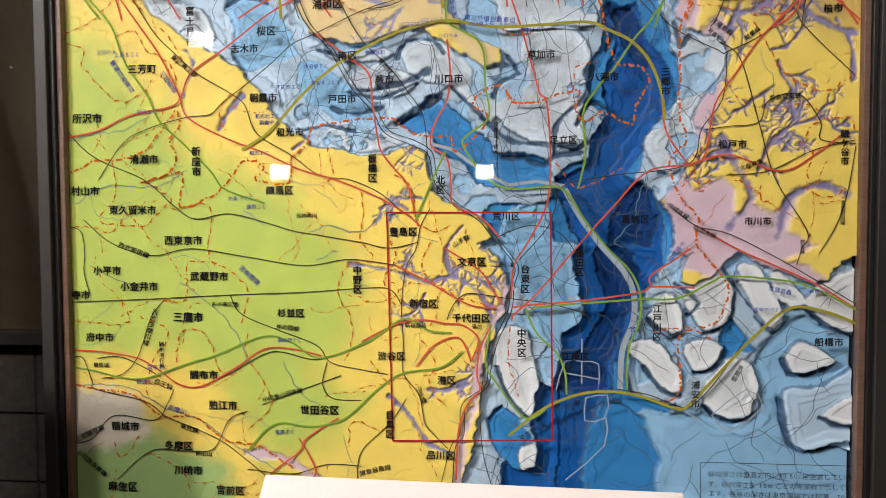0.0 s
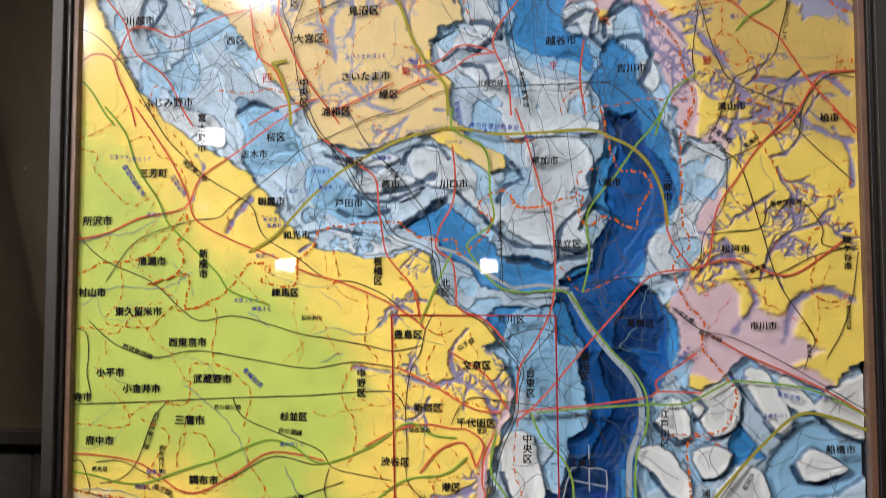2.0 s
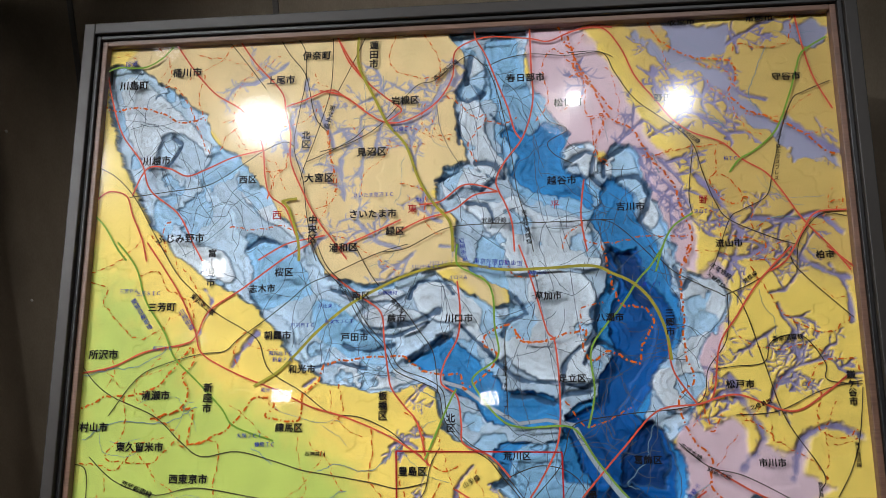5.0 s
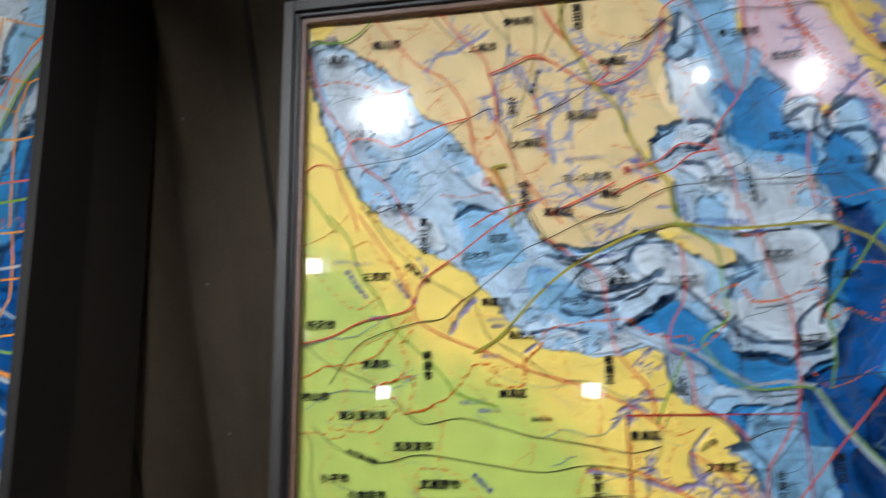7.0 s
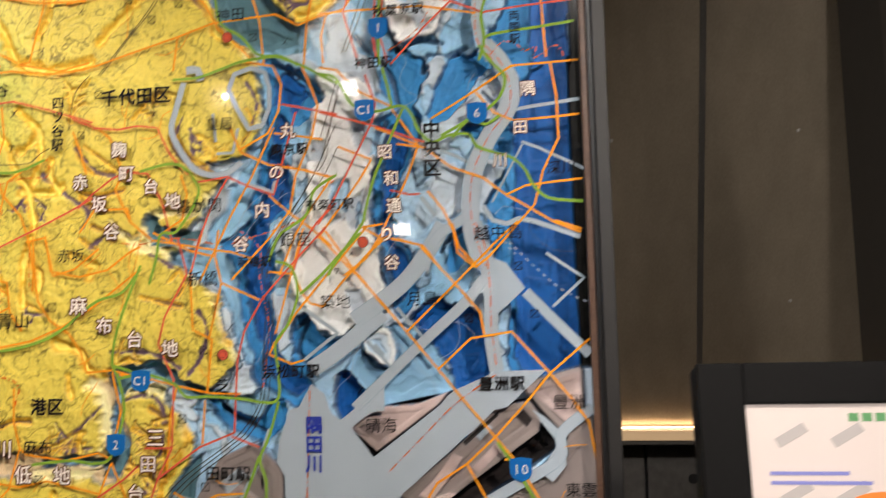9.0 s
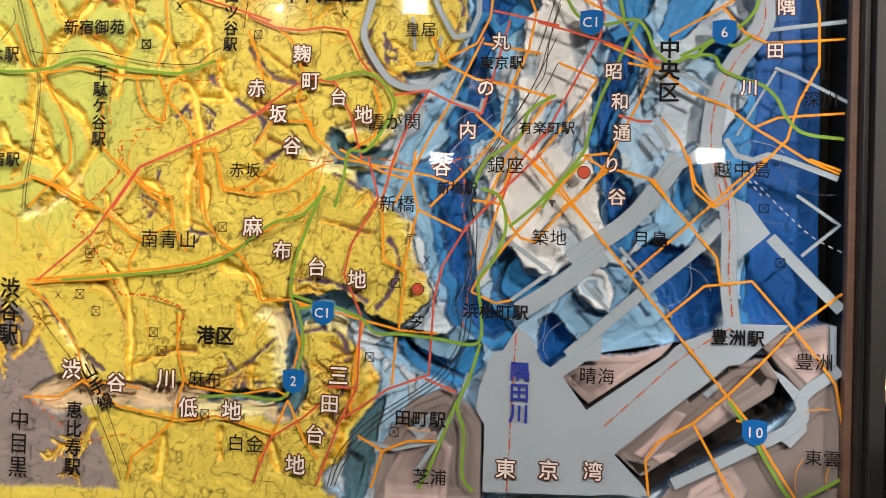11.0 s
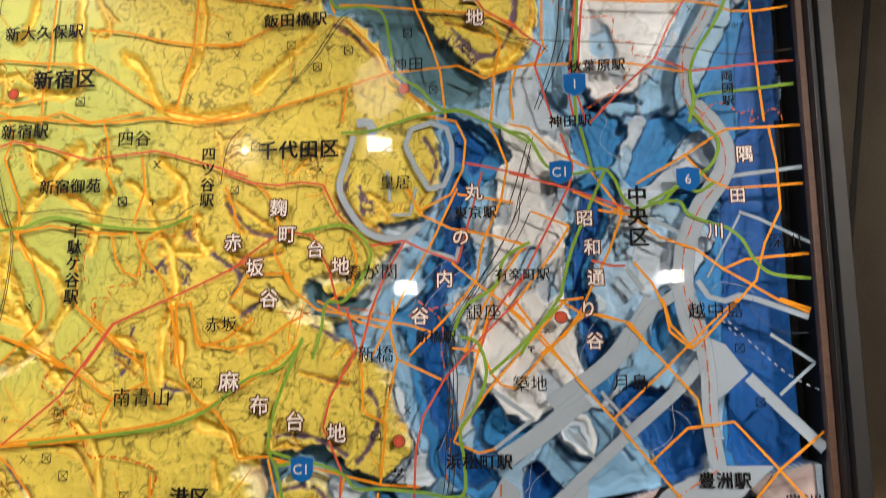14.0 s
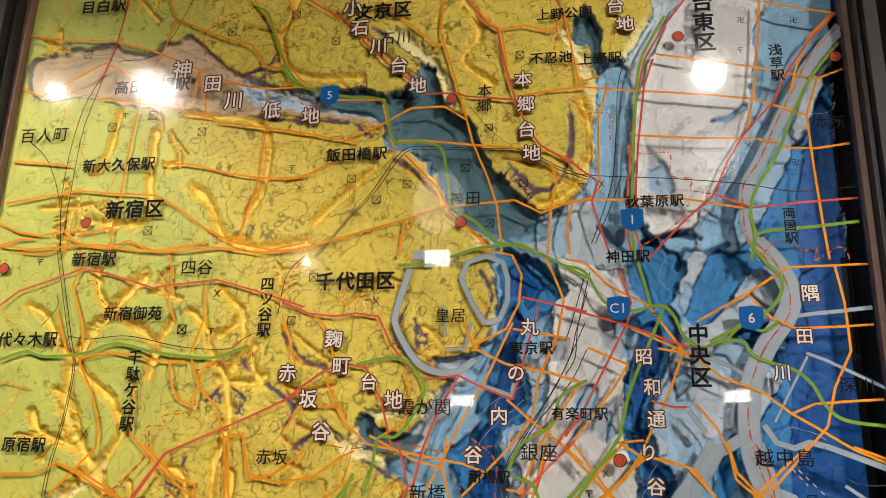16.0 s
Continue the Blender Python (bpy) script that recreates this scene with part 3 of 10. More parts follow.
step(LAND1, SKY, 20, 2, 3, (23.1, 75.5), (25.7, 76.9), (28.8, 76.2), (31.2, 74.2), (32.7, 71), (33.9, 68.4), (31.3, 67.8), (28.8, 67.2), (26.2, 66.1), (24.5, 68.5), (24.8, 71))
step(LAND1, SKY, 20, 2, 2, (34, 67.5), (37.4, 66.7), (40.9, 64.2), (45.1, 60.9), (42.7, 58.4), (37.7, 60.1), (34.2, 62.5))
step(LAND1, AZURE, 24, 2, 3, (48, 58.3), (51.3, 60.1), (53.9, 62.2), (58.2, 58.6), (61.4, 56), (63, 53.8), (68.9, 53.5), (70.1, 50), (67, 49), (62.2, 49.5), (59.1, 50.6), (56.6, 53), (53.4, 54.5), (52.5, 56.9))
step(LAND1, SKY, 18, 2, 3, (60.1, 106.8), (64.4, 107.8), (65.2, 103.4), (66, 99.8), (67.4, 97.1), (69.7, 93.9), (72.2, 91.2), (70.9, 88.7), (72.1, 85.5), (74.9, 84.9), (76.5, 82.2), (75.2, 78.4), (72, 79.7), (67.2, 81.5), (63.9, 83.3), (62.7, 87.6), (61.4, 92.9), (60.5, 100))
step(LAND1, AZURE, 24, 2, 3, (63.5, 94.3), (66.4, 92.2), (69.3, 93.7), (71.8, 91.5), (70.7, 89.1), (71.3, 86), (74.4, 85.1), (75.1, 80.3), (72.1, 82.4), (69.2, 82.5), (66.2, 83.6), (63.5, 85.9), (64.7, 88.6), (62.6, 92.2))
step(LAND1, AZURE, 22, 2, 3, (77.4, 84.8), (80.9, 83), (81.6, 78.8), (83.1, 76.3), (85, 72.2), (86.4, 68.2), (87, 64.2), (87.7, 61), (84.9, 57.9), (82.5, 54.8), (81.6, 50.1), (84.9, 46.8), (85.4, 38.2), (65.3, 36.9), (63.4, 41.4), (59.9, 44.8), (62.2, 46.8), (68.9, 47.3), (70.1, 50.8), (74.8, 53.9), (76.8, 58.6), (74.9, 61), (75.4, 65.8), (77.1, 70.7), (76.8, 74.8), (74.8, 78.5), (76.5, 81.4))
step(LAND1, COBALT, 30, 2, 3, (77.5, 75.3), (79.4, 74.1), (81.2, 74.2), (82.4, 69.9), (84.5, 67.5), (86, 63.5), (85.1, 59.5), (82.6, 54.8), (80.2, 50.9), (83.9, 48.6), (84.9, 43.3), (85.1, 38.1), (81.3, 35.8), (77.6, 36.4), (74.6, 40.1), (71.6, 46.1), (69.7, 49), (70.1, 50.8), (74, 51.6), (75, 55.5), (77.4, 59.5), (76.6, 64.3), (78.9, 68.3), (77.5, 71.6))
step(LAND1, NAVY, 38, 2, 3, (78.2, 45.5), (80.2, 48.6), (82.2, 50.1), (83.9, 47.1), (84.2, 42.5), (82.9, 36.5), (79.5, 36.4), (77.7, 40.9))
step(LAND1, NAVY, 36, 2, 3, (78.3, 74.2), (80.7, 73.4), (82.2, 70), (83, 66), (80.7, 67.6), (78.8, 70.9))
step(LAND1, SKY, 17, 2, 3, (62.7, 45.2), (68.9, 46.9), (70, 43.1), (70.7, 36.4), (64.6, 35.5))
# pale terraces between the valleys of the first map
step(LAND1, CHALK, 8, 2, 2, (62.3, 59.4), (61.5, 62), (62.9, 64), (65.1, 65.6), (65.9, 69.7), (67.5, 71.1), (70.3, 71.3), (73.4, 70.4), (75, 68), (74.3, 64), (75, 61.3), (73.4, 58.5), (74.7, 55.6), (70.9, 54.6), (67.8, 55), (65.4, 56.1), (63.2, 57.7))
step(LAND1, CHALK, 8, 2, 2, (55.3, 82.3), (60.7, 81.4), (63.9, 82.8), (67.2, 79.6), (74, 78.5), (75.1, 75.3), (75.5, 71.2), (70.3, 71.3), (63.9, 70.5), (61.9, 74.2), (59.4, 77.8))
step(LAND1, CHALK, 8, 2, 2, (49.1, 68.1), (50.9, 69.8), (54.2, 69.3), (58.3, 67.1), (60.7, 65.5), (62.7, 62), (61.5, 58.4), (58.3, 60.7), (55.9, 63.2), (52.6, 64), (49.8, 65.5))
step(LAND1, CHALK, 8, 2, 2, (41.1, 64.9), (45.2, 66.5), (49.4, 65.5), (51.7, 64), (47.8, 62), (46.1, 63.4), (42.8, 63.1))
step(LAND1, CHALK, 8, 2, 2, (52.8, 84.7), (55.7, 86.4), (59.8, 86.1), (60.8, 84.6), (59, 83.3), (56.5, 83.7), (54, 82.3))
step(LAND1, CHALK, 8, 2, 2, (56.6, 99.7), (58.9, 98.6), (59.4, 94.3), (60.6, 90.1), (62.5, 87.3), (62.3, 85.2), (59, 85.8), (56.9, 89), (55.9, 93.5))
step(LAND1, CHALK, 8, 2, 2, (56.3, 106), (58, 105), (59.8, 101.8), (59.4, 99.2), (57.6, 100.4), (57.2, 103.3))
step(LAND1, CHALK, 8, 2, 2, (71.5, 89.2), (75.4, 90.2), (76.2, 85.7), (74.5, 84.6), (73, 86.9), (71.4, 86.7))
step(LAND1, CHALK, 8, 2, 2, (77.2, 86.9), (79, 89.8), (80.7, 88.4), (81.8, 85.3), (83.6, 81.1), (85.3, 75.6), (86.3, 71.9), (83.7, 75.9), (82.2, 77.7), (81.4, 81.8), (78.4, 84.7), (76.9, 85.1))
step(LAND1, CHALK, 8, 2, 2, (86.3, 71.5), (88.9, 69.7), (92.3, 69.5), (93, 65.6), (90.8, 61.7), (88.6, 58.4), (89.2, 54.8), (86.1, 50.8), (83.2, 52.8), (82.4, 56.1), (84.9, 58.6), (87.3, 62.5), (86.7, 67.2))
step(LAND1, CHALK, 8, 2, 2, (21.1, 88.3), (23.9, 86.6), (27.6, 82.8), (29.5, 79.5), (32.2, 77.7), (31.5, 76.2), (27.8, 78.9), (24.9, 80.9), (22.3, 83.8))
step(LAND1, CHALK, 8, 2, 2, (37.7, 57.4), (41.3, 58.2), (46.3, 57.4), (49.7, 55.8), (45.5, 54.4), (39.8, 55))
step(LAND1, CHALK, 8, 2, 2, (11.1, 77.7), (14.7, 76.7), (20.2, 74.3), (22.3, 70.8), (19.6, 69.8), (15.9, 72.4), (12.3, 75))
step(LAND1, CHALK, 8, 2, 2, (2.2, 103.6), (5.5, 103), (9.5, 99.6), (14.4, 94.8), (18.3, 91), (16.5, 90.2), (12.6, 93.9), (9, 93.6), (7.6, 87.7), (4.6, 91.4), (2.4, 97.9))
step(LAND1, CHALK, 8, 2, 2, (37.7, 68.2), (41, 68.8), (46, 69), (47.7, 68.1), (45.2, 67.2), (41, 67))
pools(LAND1, 6.5, 19, 5.0)
strata(LAND1, 6.5, 80, 6.0, 7, 0.18)
# harbour end of the first map
step(LAND1, SKY, 16, 2, 3, (64.2, 40.8), (68.5, 41.6), (74, 40.8), (74, 31.4), (70.9, 24.9), (68.5, 28.1), (66.5, 33.7), (64.6, 36.1))
step(LAND1, COBALT, 30, 2, 3, (73.3, 40.8), (84.6, 40.8), (84.2, 36), (82.7, 34.8), (81.3, 28), (79.6, 21.6), (78.8, 18.4), (76.7, 11.8), (75.7, 4.4), (70.1, 4.3), (70.5, 11.7), (69.7, 18.2), (70.5, 23.9), (71.7, 27.9), (74.1, 31.2), (73.3, 36))
step(LAND1, NAVY, 38, 2, 3, (76.5, 40.7), (80.4, 40.7), (82, 35.9), (80.8, 31.1), (79.7, 27.9), (77.9, 24.6), (76.7, 19.8), (70.9, 20.3), (71.7, 23.7), (75.7, 28.7), (77.3, 32.7), (76.5, 36.7))
step(LAND1, COBALT, 26, 2, 3, (66.1, 19.9), (70.5, 20.8), (70.5, 11.9), (70.1, 4.5), (63.7, 4.3), (62.9, 10.1), (67.7, 11.8))
step(LAND1, AZURE, 24, 6, 3, (76.6, 18.5), (83.5, 18.9), (85.8, 12.2), (87, 5), (74.9, 4.6))
step(LAND1, SEA, 20, 8, 3, (81.9, 18.5), (87.3, 17.4), (90.3, 18.8), (93, 16.8), (97.2, 17.4), (98.4, 20.5), (97.2, 24.5), (98.2, 27.4), (100.8, 29.8), (103.7, 31.4), (107.4, 29.2), (111.9, 27), (112.3, 6), (86.6, 5.1), (84.6, 12.3))
step(LAND1, AZURE, 21, 2, 2, (92.6, 25.2), (93.6, 31.4), (95.7, 29.1), (98, 26.2), (95.6, 26.4))
step(LAND1, AZURE, 21, 2, 3, (78.7, 25), (80.3, 21), (84.2, 19.9), (87.3, 18.6), (85, 17.9), (80.3, 18.4), (78.7, 19))
step(LAND1, AZURE, 20, 2, 2, (60.7, 16.4), (62.9, 18.3), (66.1, 15.1), (67.9, 11.9), (65.3, 9.2), (62.3, 11.6))
step(LAND1, SNOW, 8, 2, 2, (91.7, 23.7), (94.5, 26), (96.9, 24.7), (98, 21.4), (96.9, 18), (94.6, 17.2), (92, 17.9), (90.5, 19.1), (90.2, 21.5))
step(LAND1, SNOW, 8, 2, 2, (101.4, 25.5), (103, 27.8), (105.6, 27.1), (108, 25.6), (105.1, 24), (102.1, 23.7))
step(LAND1, SNOW, 7, 2, 2, (105.7, 17.9), (108.6, 19.9), (111.5, 21.2), (111.6, 16.8), (107.9, 17.2))
step(LAND1, SNOW, 8, 2, 2, (80, 26.6), (82, 28.4), (84.7, 27.6), (86.2, 25.3), (87.9, 23.8), (87.2, 20.5), (84.9, 21.4), (82.4, 24.5))
step(LAND1, SNOW, 8, 2, 2, (88.1, 35.3), (92.9, 37), (94.4, 34.7), (93.7, 30.8), (90.7, 29.3), (88.6, 31.6))
step(LAND1, SNOW, 8, 2, 2, (87.7, 27.5), (90.8, 28.3), (93.2, 27), (92, 24.6), (89.4, 23.8))
step(LAND1, SNOW, 7, 2, 2, (95.1, 38.4), (97.5, 38.6), (99.7, 34.7), (101.3, 30.9), (99.7, 29.4), (97.4, 31.7), (95.6, 35.3))
step(LAND1, SNOW, 7, 2, 2, (104.7, 35.5), (111.2, 37.8), (111.3, 29.3), (107, 30.2), (104.2, 32.5))
step(LAND1, SNOW, 8, 2, 2, (62.2, 28.8), (66.1, 29.8), (67.3, 25), (67.9, 21.1), (66.9, 16.9), (63.9, 20), (62.2, 24.2))
step(LAND1, SNOW, 8, 2, 2, (65.5, 12.8), (67.7, 13.2), (67.9, 9.8), (65.8, 9.6))
step(LAND1, SNOW, 8, 2, 2, (83.2, 31.5), (85.4, 34.7), (87.3, 33.1), (87.9, 29.2), (86.2, 28.4))
step(LAND1, SNOW, 8, 2, 2, (99.2, 37.8), (101.8, 36.3), (104, 33.2), (101.9, 32.3), (99.8, 34.7))
step(LAND1, FOAM, 10, 2, 2, (101.3, 21.4), (103.5, 21.6), (107.2, 22.5), (109.4, 23.9), (111.5, 24.9), (111.7, 14.1), (107.3, 13.8), (104.4, 12.6), (102.3, 13.8), (101.4, 16.9), (100.9, 19.9))
step(LAND1, SNOW, 6, 2, 2, (105.8, 17.9), (108.6, 19.9), (111.5, 21.3), (111.5, 16.8), (107.9, 17))
# dark cut edges of the layers of the first map, the shade below them painted in
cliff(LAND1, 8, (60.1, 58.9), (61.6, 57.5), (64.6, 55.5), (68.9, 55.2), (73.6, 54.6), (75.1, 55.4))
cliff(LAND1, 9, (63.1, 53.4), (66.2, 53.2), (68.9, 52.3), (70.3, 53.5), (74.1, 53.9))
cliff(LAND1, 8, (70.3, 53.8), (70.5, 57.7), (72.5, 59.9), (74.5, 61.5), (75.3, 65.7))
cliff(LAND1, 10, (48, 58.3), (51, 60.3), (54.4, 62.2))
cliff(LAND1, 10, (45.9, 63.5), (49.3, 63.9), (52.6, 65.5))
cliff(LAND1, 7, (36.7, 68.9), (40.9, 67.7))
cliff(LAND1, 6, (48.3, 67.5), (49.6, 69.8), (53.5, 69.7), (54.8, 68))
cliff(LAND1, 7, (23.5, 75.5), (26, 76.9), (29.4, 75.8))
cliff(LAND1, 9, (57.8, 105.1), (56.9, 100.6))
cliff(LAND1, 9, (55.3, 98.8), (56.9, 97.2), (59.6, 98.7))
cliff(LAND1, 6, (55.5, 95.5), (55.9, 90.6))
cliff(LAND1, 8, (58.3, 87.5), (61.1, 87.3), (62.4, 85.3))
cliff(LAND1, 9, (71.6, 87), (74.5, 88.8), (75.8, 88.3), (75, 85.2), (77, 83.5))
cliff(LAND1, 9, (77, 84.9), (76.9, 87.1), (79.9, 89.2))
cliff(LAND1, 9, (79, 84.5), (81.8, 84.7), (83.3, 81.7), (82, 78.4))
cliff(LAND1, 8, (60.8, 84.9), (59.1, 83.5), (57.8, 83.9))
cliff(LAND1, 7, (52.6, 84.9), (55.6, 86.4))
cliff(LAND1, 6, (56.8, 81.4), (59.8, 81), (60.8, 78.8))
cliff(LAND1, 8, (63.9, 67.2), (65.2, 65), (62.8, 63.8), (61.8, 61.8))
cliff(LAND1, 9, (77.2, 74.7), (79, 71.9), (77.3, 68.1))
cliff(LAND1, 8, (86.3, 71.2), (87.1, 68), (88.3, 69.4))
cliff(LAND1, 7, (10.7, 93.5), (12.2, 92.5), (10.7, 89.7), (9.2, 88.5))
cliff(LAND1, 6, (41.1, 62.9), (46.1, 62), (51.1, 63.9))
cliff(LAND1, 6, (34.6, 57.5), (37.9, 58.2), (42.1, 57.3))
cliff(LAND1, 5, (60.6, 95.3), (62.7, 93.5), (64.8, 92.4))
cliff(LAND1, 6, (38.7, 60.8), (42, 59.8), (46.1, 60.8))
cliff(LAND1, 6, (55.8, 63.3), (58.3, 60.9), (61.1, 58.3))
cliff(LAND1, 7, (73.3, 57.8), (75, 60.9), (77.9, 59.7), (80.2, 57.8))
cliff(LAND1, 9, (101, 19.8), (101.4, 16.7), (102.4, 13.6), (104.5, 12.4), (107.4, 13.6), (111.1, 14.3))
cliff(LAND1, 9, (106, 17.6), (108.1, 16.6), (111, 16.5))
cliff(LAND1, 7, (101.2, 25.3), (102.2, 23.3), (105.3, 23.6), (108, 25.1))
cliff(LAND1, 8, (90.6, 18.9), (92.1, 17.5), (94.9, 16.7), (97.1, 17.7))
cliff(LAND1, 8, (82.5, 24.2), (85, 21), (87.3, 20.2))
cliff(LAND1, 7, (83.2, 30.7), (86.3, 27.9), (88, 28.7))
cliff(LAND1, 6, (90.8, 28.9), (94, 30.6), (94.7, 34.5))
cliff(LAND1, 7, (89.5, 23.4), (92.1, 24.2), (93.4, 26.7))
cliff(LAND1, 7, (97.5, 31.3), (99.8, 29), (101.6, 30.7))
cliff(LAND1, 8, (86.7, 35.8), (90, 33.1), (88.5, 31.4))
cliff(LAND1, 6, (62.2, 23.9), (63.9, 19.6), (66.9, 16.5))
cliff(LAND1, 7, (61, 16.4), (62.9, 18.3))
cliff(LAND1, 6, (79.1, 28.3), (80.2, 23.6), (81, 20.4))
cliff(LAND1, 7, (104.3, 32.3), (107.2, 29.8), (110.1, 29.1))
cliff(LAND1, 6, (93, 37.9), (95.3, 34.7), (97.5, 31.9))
# river lowland in the north-east of the first map
gully(LAND1, MAUVE, 5, 14, (63.1, 42.3), (64.3, 37.6), (63.1, 32.8), (60.7, 28), (59.5, 23.2), (59.1, 18.4), (57.5, 14.3), (56.6, 7))
gully(LAND1, VIOLET, 5, 7, (41.4, 38.5), (47.9, 37.5), (52.7, 36), (55.9, 36.8), (59.9, 34.4), (61.5, 31.2))
gully(LAND1, VIOLET, 5, 7, (47, 19.8), (50.2, 16.6), (52.6, 13), (55.4, 11.8))
gully(LAND1, VIOLET, 5, 6, (52.7, 20.7), (55.1, 20.7), (58.3, 21.6))
gully(LAND1, VIOLET, 5, 6, (55.9, 36.8), (55.2, 40.7), (57.6, 43.9))
gully(LAND1, VIOLET, 5, 5, (33.4, 54.8), (35.1, 56))
gully(LAND1, VIOLET, 5, 8, (22.7, 57.7), (24, 60.1), (26.1, 62.5))
gully(LAND1, VIOLET, 4, 8, (17.3, 62.7), (19.1, 67.4), (17.9, 69.1))
gully(LAND1, MAUVE, 5, 14, (26.1, 11), (31.1, 10.3), (36.1, 7.2), (39.4, 4.8))
gully(LAND1, VIOLET, 6, 14, (93.6, 43.8), (96.5, 47.6), (94.2, 52.2), (92.7, 56))
gully(LAND1, MAUVE, 6, 24, (88, 43.8), (93.6, 41.5), (99.5, 42.3), (96.5, 46.1))
gully(LAND1, VIOLET, 6, 12, (99.9, 42.3), (101.6, 47.6), (105.2, 49.1), (108.9, 47.9))
gully(LAND1, VIOLET, 6, 10, (102, 73.7), (104.1, 71.5), (107, 69.9), (109.5, 69.1))
gully(LAND1, VIOLET, 6, 10, (92.5, 72.5), (96.2, 72.4), (99.1, 73.8))
gully(LAND1, VIOLET, 6, 9, (84.8, 101.2), (85.4, 97.6), (90.1, 93.9), (94.7, 91.5))
gully(LAND1, VIOLET, 6, 9, (104.2, 91.6), (107.1, 89), (110, 87.2))
gully(LAND1, VIOLET, 6, 8, (97, 78), (102.3, 77.4), (106.2, 78.2), (109, 75.6))
gully(LAND1, VIOLET, 6, 10, (89.9, 84.4), (92.5, 81), (95.3, 76), (93.4, 70.3))
gully(LAND1, VIOLET, 5, 7, (107, 70.9), (109, 67.7), (109.3, 63))

# the same of the second map
tint(LAND2, LEAF, 4, 160, 40, (-15.3, 132.4), (26.6, 128.5), (30.2, 98.9), (38.6, 80.5), (34.9, 60), (26, 44.7), (3.5, 44.1))
tint(LAND2, DUSK, 6, 8, 4, (11, 33.4), (16, 31.8), (21.2, 22.5), (27.9, 14.9), (31.2, 7.3), (11.3, 6.6))
contours(LAND2, 9.0, 7, 0.030, 0.5, 1.0)
contours(LAND2, 5.0, 6, 0.035, 0.42, ease(34 - LAND2.u, 20))
contours(LAND2, 4.0, 4, 0.035, 0.6, ease(30 - LAND2.u, 8) * ease(LAND2.u - 82, 8), 4, 0.38)
twigs(LAND2, LEMON, 10, 30, (2, 70, 4, 128), 7.0, 6.5, 21)
twigs(LAND2, GRAPE, 8, 12, (30, 80, 15, 110), 5.0, 6.0, 22)
# low ground of the second map
step(LAND2, FOG, 20, 3, 3, (104, 120.4), (100.5, 115), (97, 108.7), (92.9, 106.2), (92.3, 99.1), (91.3, 92.2), (88.9, 87.9), (85.3, 85.8), (81.4, 86.4), (78.2, 89.3), (75.7, 92.9), (73.9, 97.4), (70.5, 100.3), (67.1, 101.9), (62.8, 101.2), (62.1, 97.1), (64.7, 96.1), (68.2, 93.2), (70.8, 88.7), (73.3, 85.6), (76.6, 81.7), (78.6, 78.4), (79, 74.3), (77.5, 70.4), (76, 66.5), (74.5, 63.5), (71.4, 61.9), (69.9, 60.4), (68.5, 57.4), (66.3, 54.4), (64.8, 52.9), (68, 48.7), (71.1, 47.2), (124.5, 48.4), (132.5, 117.8))
step(LAND2, FOG, 20, 3, 3, (74.5, 66.3), (72.6, 62.1), (70.7, 60.6), (69.3, 58.4), (68.4, 55.3), (66.9, 53.1), (63.8, 52.2), (66.1, 50), (67.3, 47.6), (70.8, 45.9), (71.7, 42.4), (72.9, 38.7), (74.4, 36.4), (73.7, 34.2), (71.2, 32.3), (67, 31.4), (63.1, 32.1), (63.9, 29.5), (66.4, 26.5), (67.2, 22.7), (65.7, 16.7), (64.1, 7.5), (127.9, 9.9), (128, 65.2))
step(LAND2, SAND, 12, 5, 3, (17.5, 20.2), (22.5, 22.7), (26.7, 22), (32.5, 22.1), (40.6, 22.3), (45.4, 21.6), (51.7, 22.4), (54.1, 23.3), (54, 27.1), (52.8, 30.2), (51.6, 32.4), (54, 33.6), (57.1, 32.1), (56.4, 29.5), (57.6, 26.4), (58, 22.7), (56.4, 19.2), (54.1, 18), (48.6, 19), (43, 18.5), (35.7, 18.3), (28.4, 19.3), (20.9, 17.1))
step(LAND2, TEAL, 22, 4, 3, (54.3, 34.3), (57.6, 35.1), (60.7, 35.7), (63.9, 34.7), (67, 32.4), (70.8, 31.7), (73.9, 30), (68.5, 29.8), (65.4, 30.3), (63.1, 31.8), (59.6, 32.8), (57, 31.7), (56.3, 29.8), (56.5, 26.3), (57.5, 22.5), (55.5, 18.8), (53.4, 19.7), (48.2, 20.6), (43.4, 20.1), (43.8, 20.9), (49.8, 21.9), (53.7, 21.8), (54.7, 23.2), (54.5, 27), (55.1, 30.7))
step(LAND2, TEAL, 22, 4, 3, (59, 57.2), (60.6, 57.8), (62.2, 55.8), (64.2, 55), (68, 54.6), (66.9, 52.6), (63, 52.7), (60.5, 53.9))
step(LAND2, SAND, 12, 5, 3, (1.6, 115.1), (8.7, 116.2), (14.6, 117.3), (21, 114.8), (27.5, 117.4), (32.7, 114.4), (37, 110.6), (44.7, 107.1), (53.9, 106.5), (62, 103.7), (62.1, 100.2), (54.2, 101.6), (48.7, 102.5), (43.2, 103.2), (38.7, 103), (33.9, 103.7), (26.1, 105.2), (19.3, 105.6), (13, 108), (7, 107.5), (1.7, 108.9))
step(LAND2, FOG, 16, 4, 3, (37.9, 109.3), (44.6, 106.9), (53.8, 106.3), (61.9, 103.4), (62, 101.1), (54, 102.4), (44.9, 103.9), (39.2, 105.3))
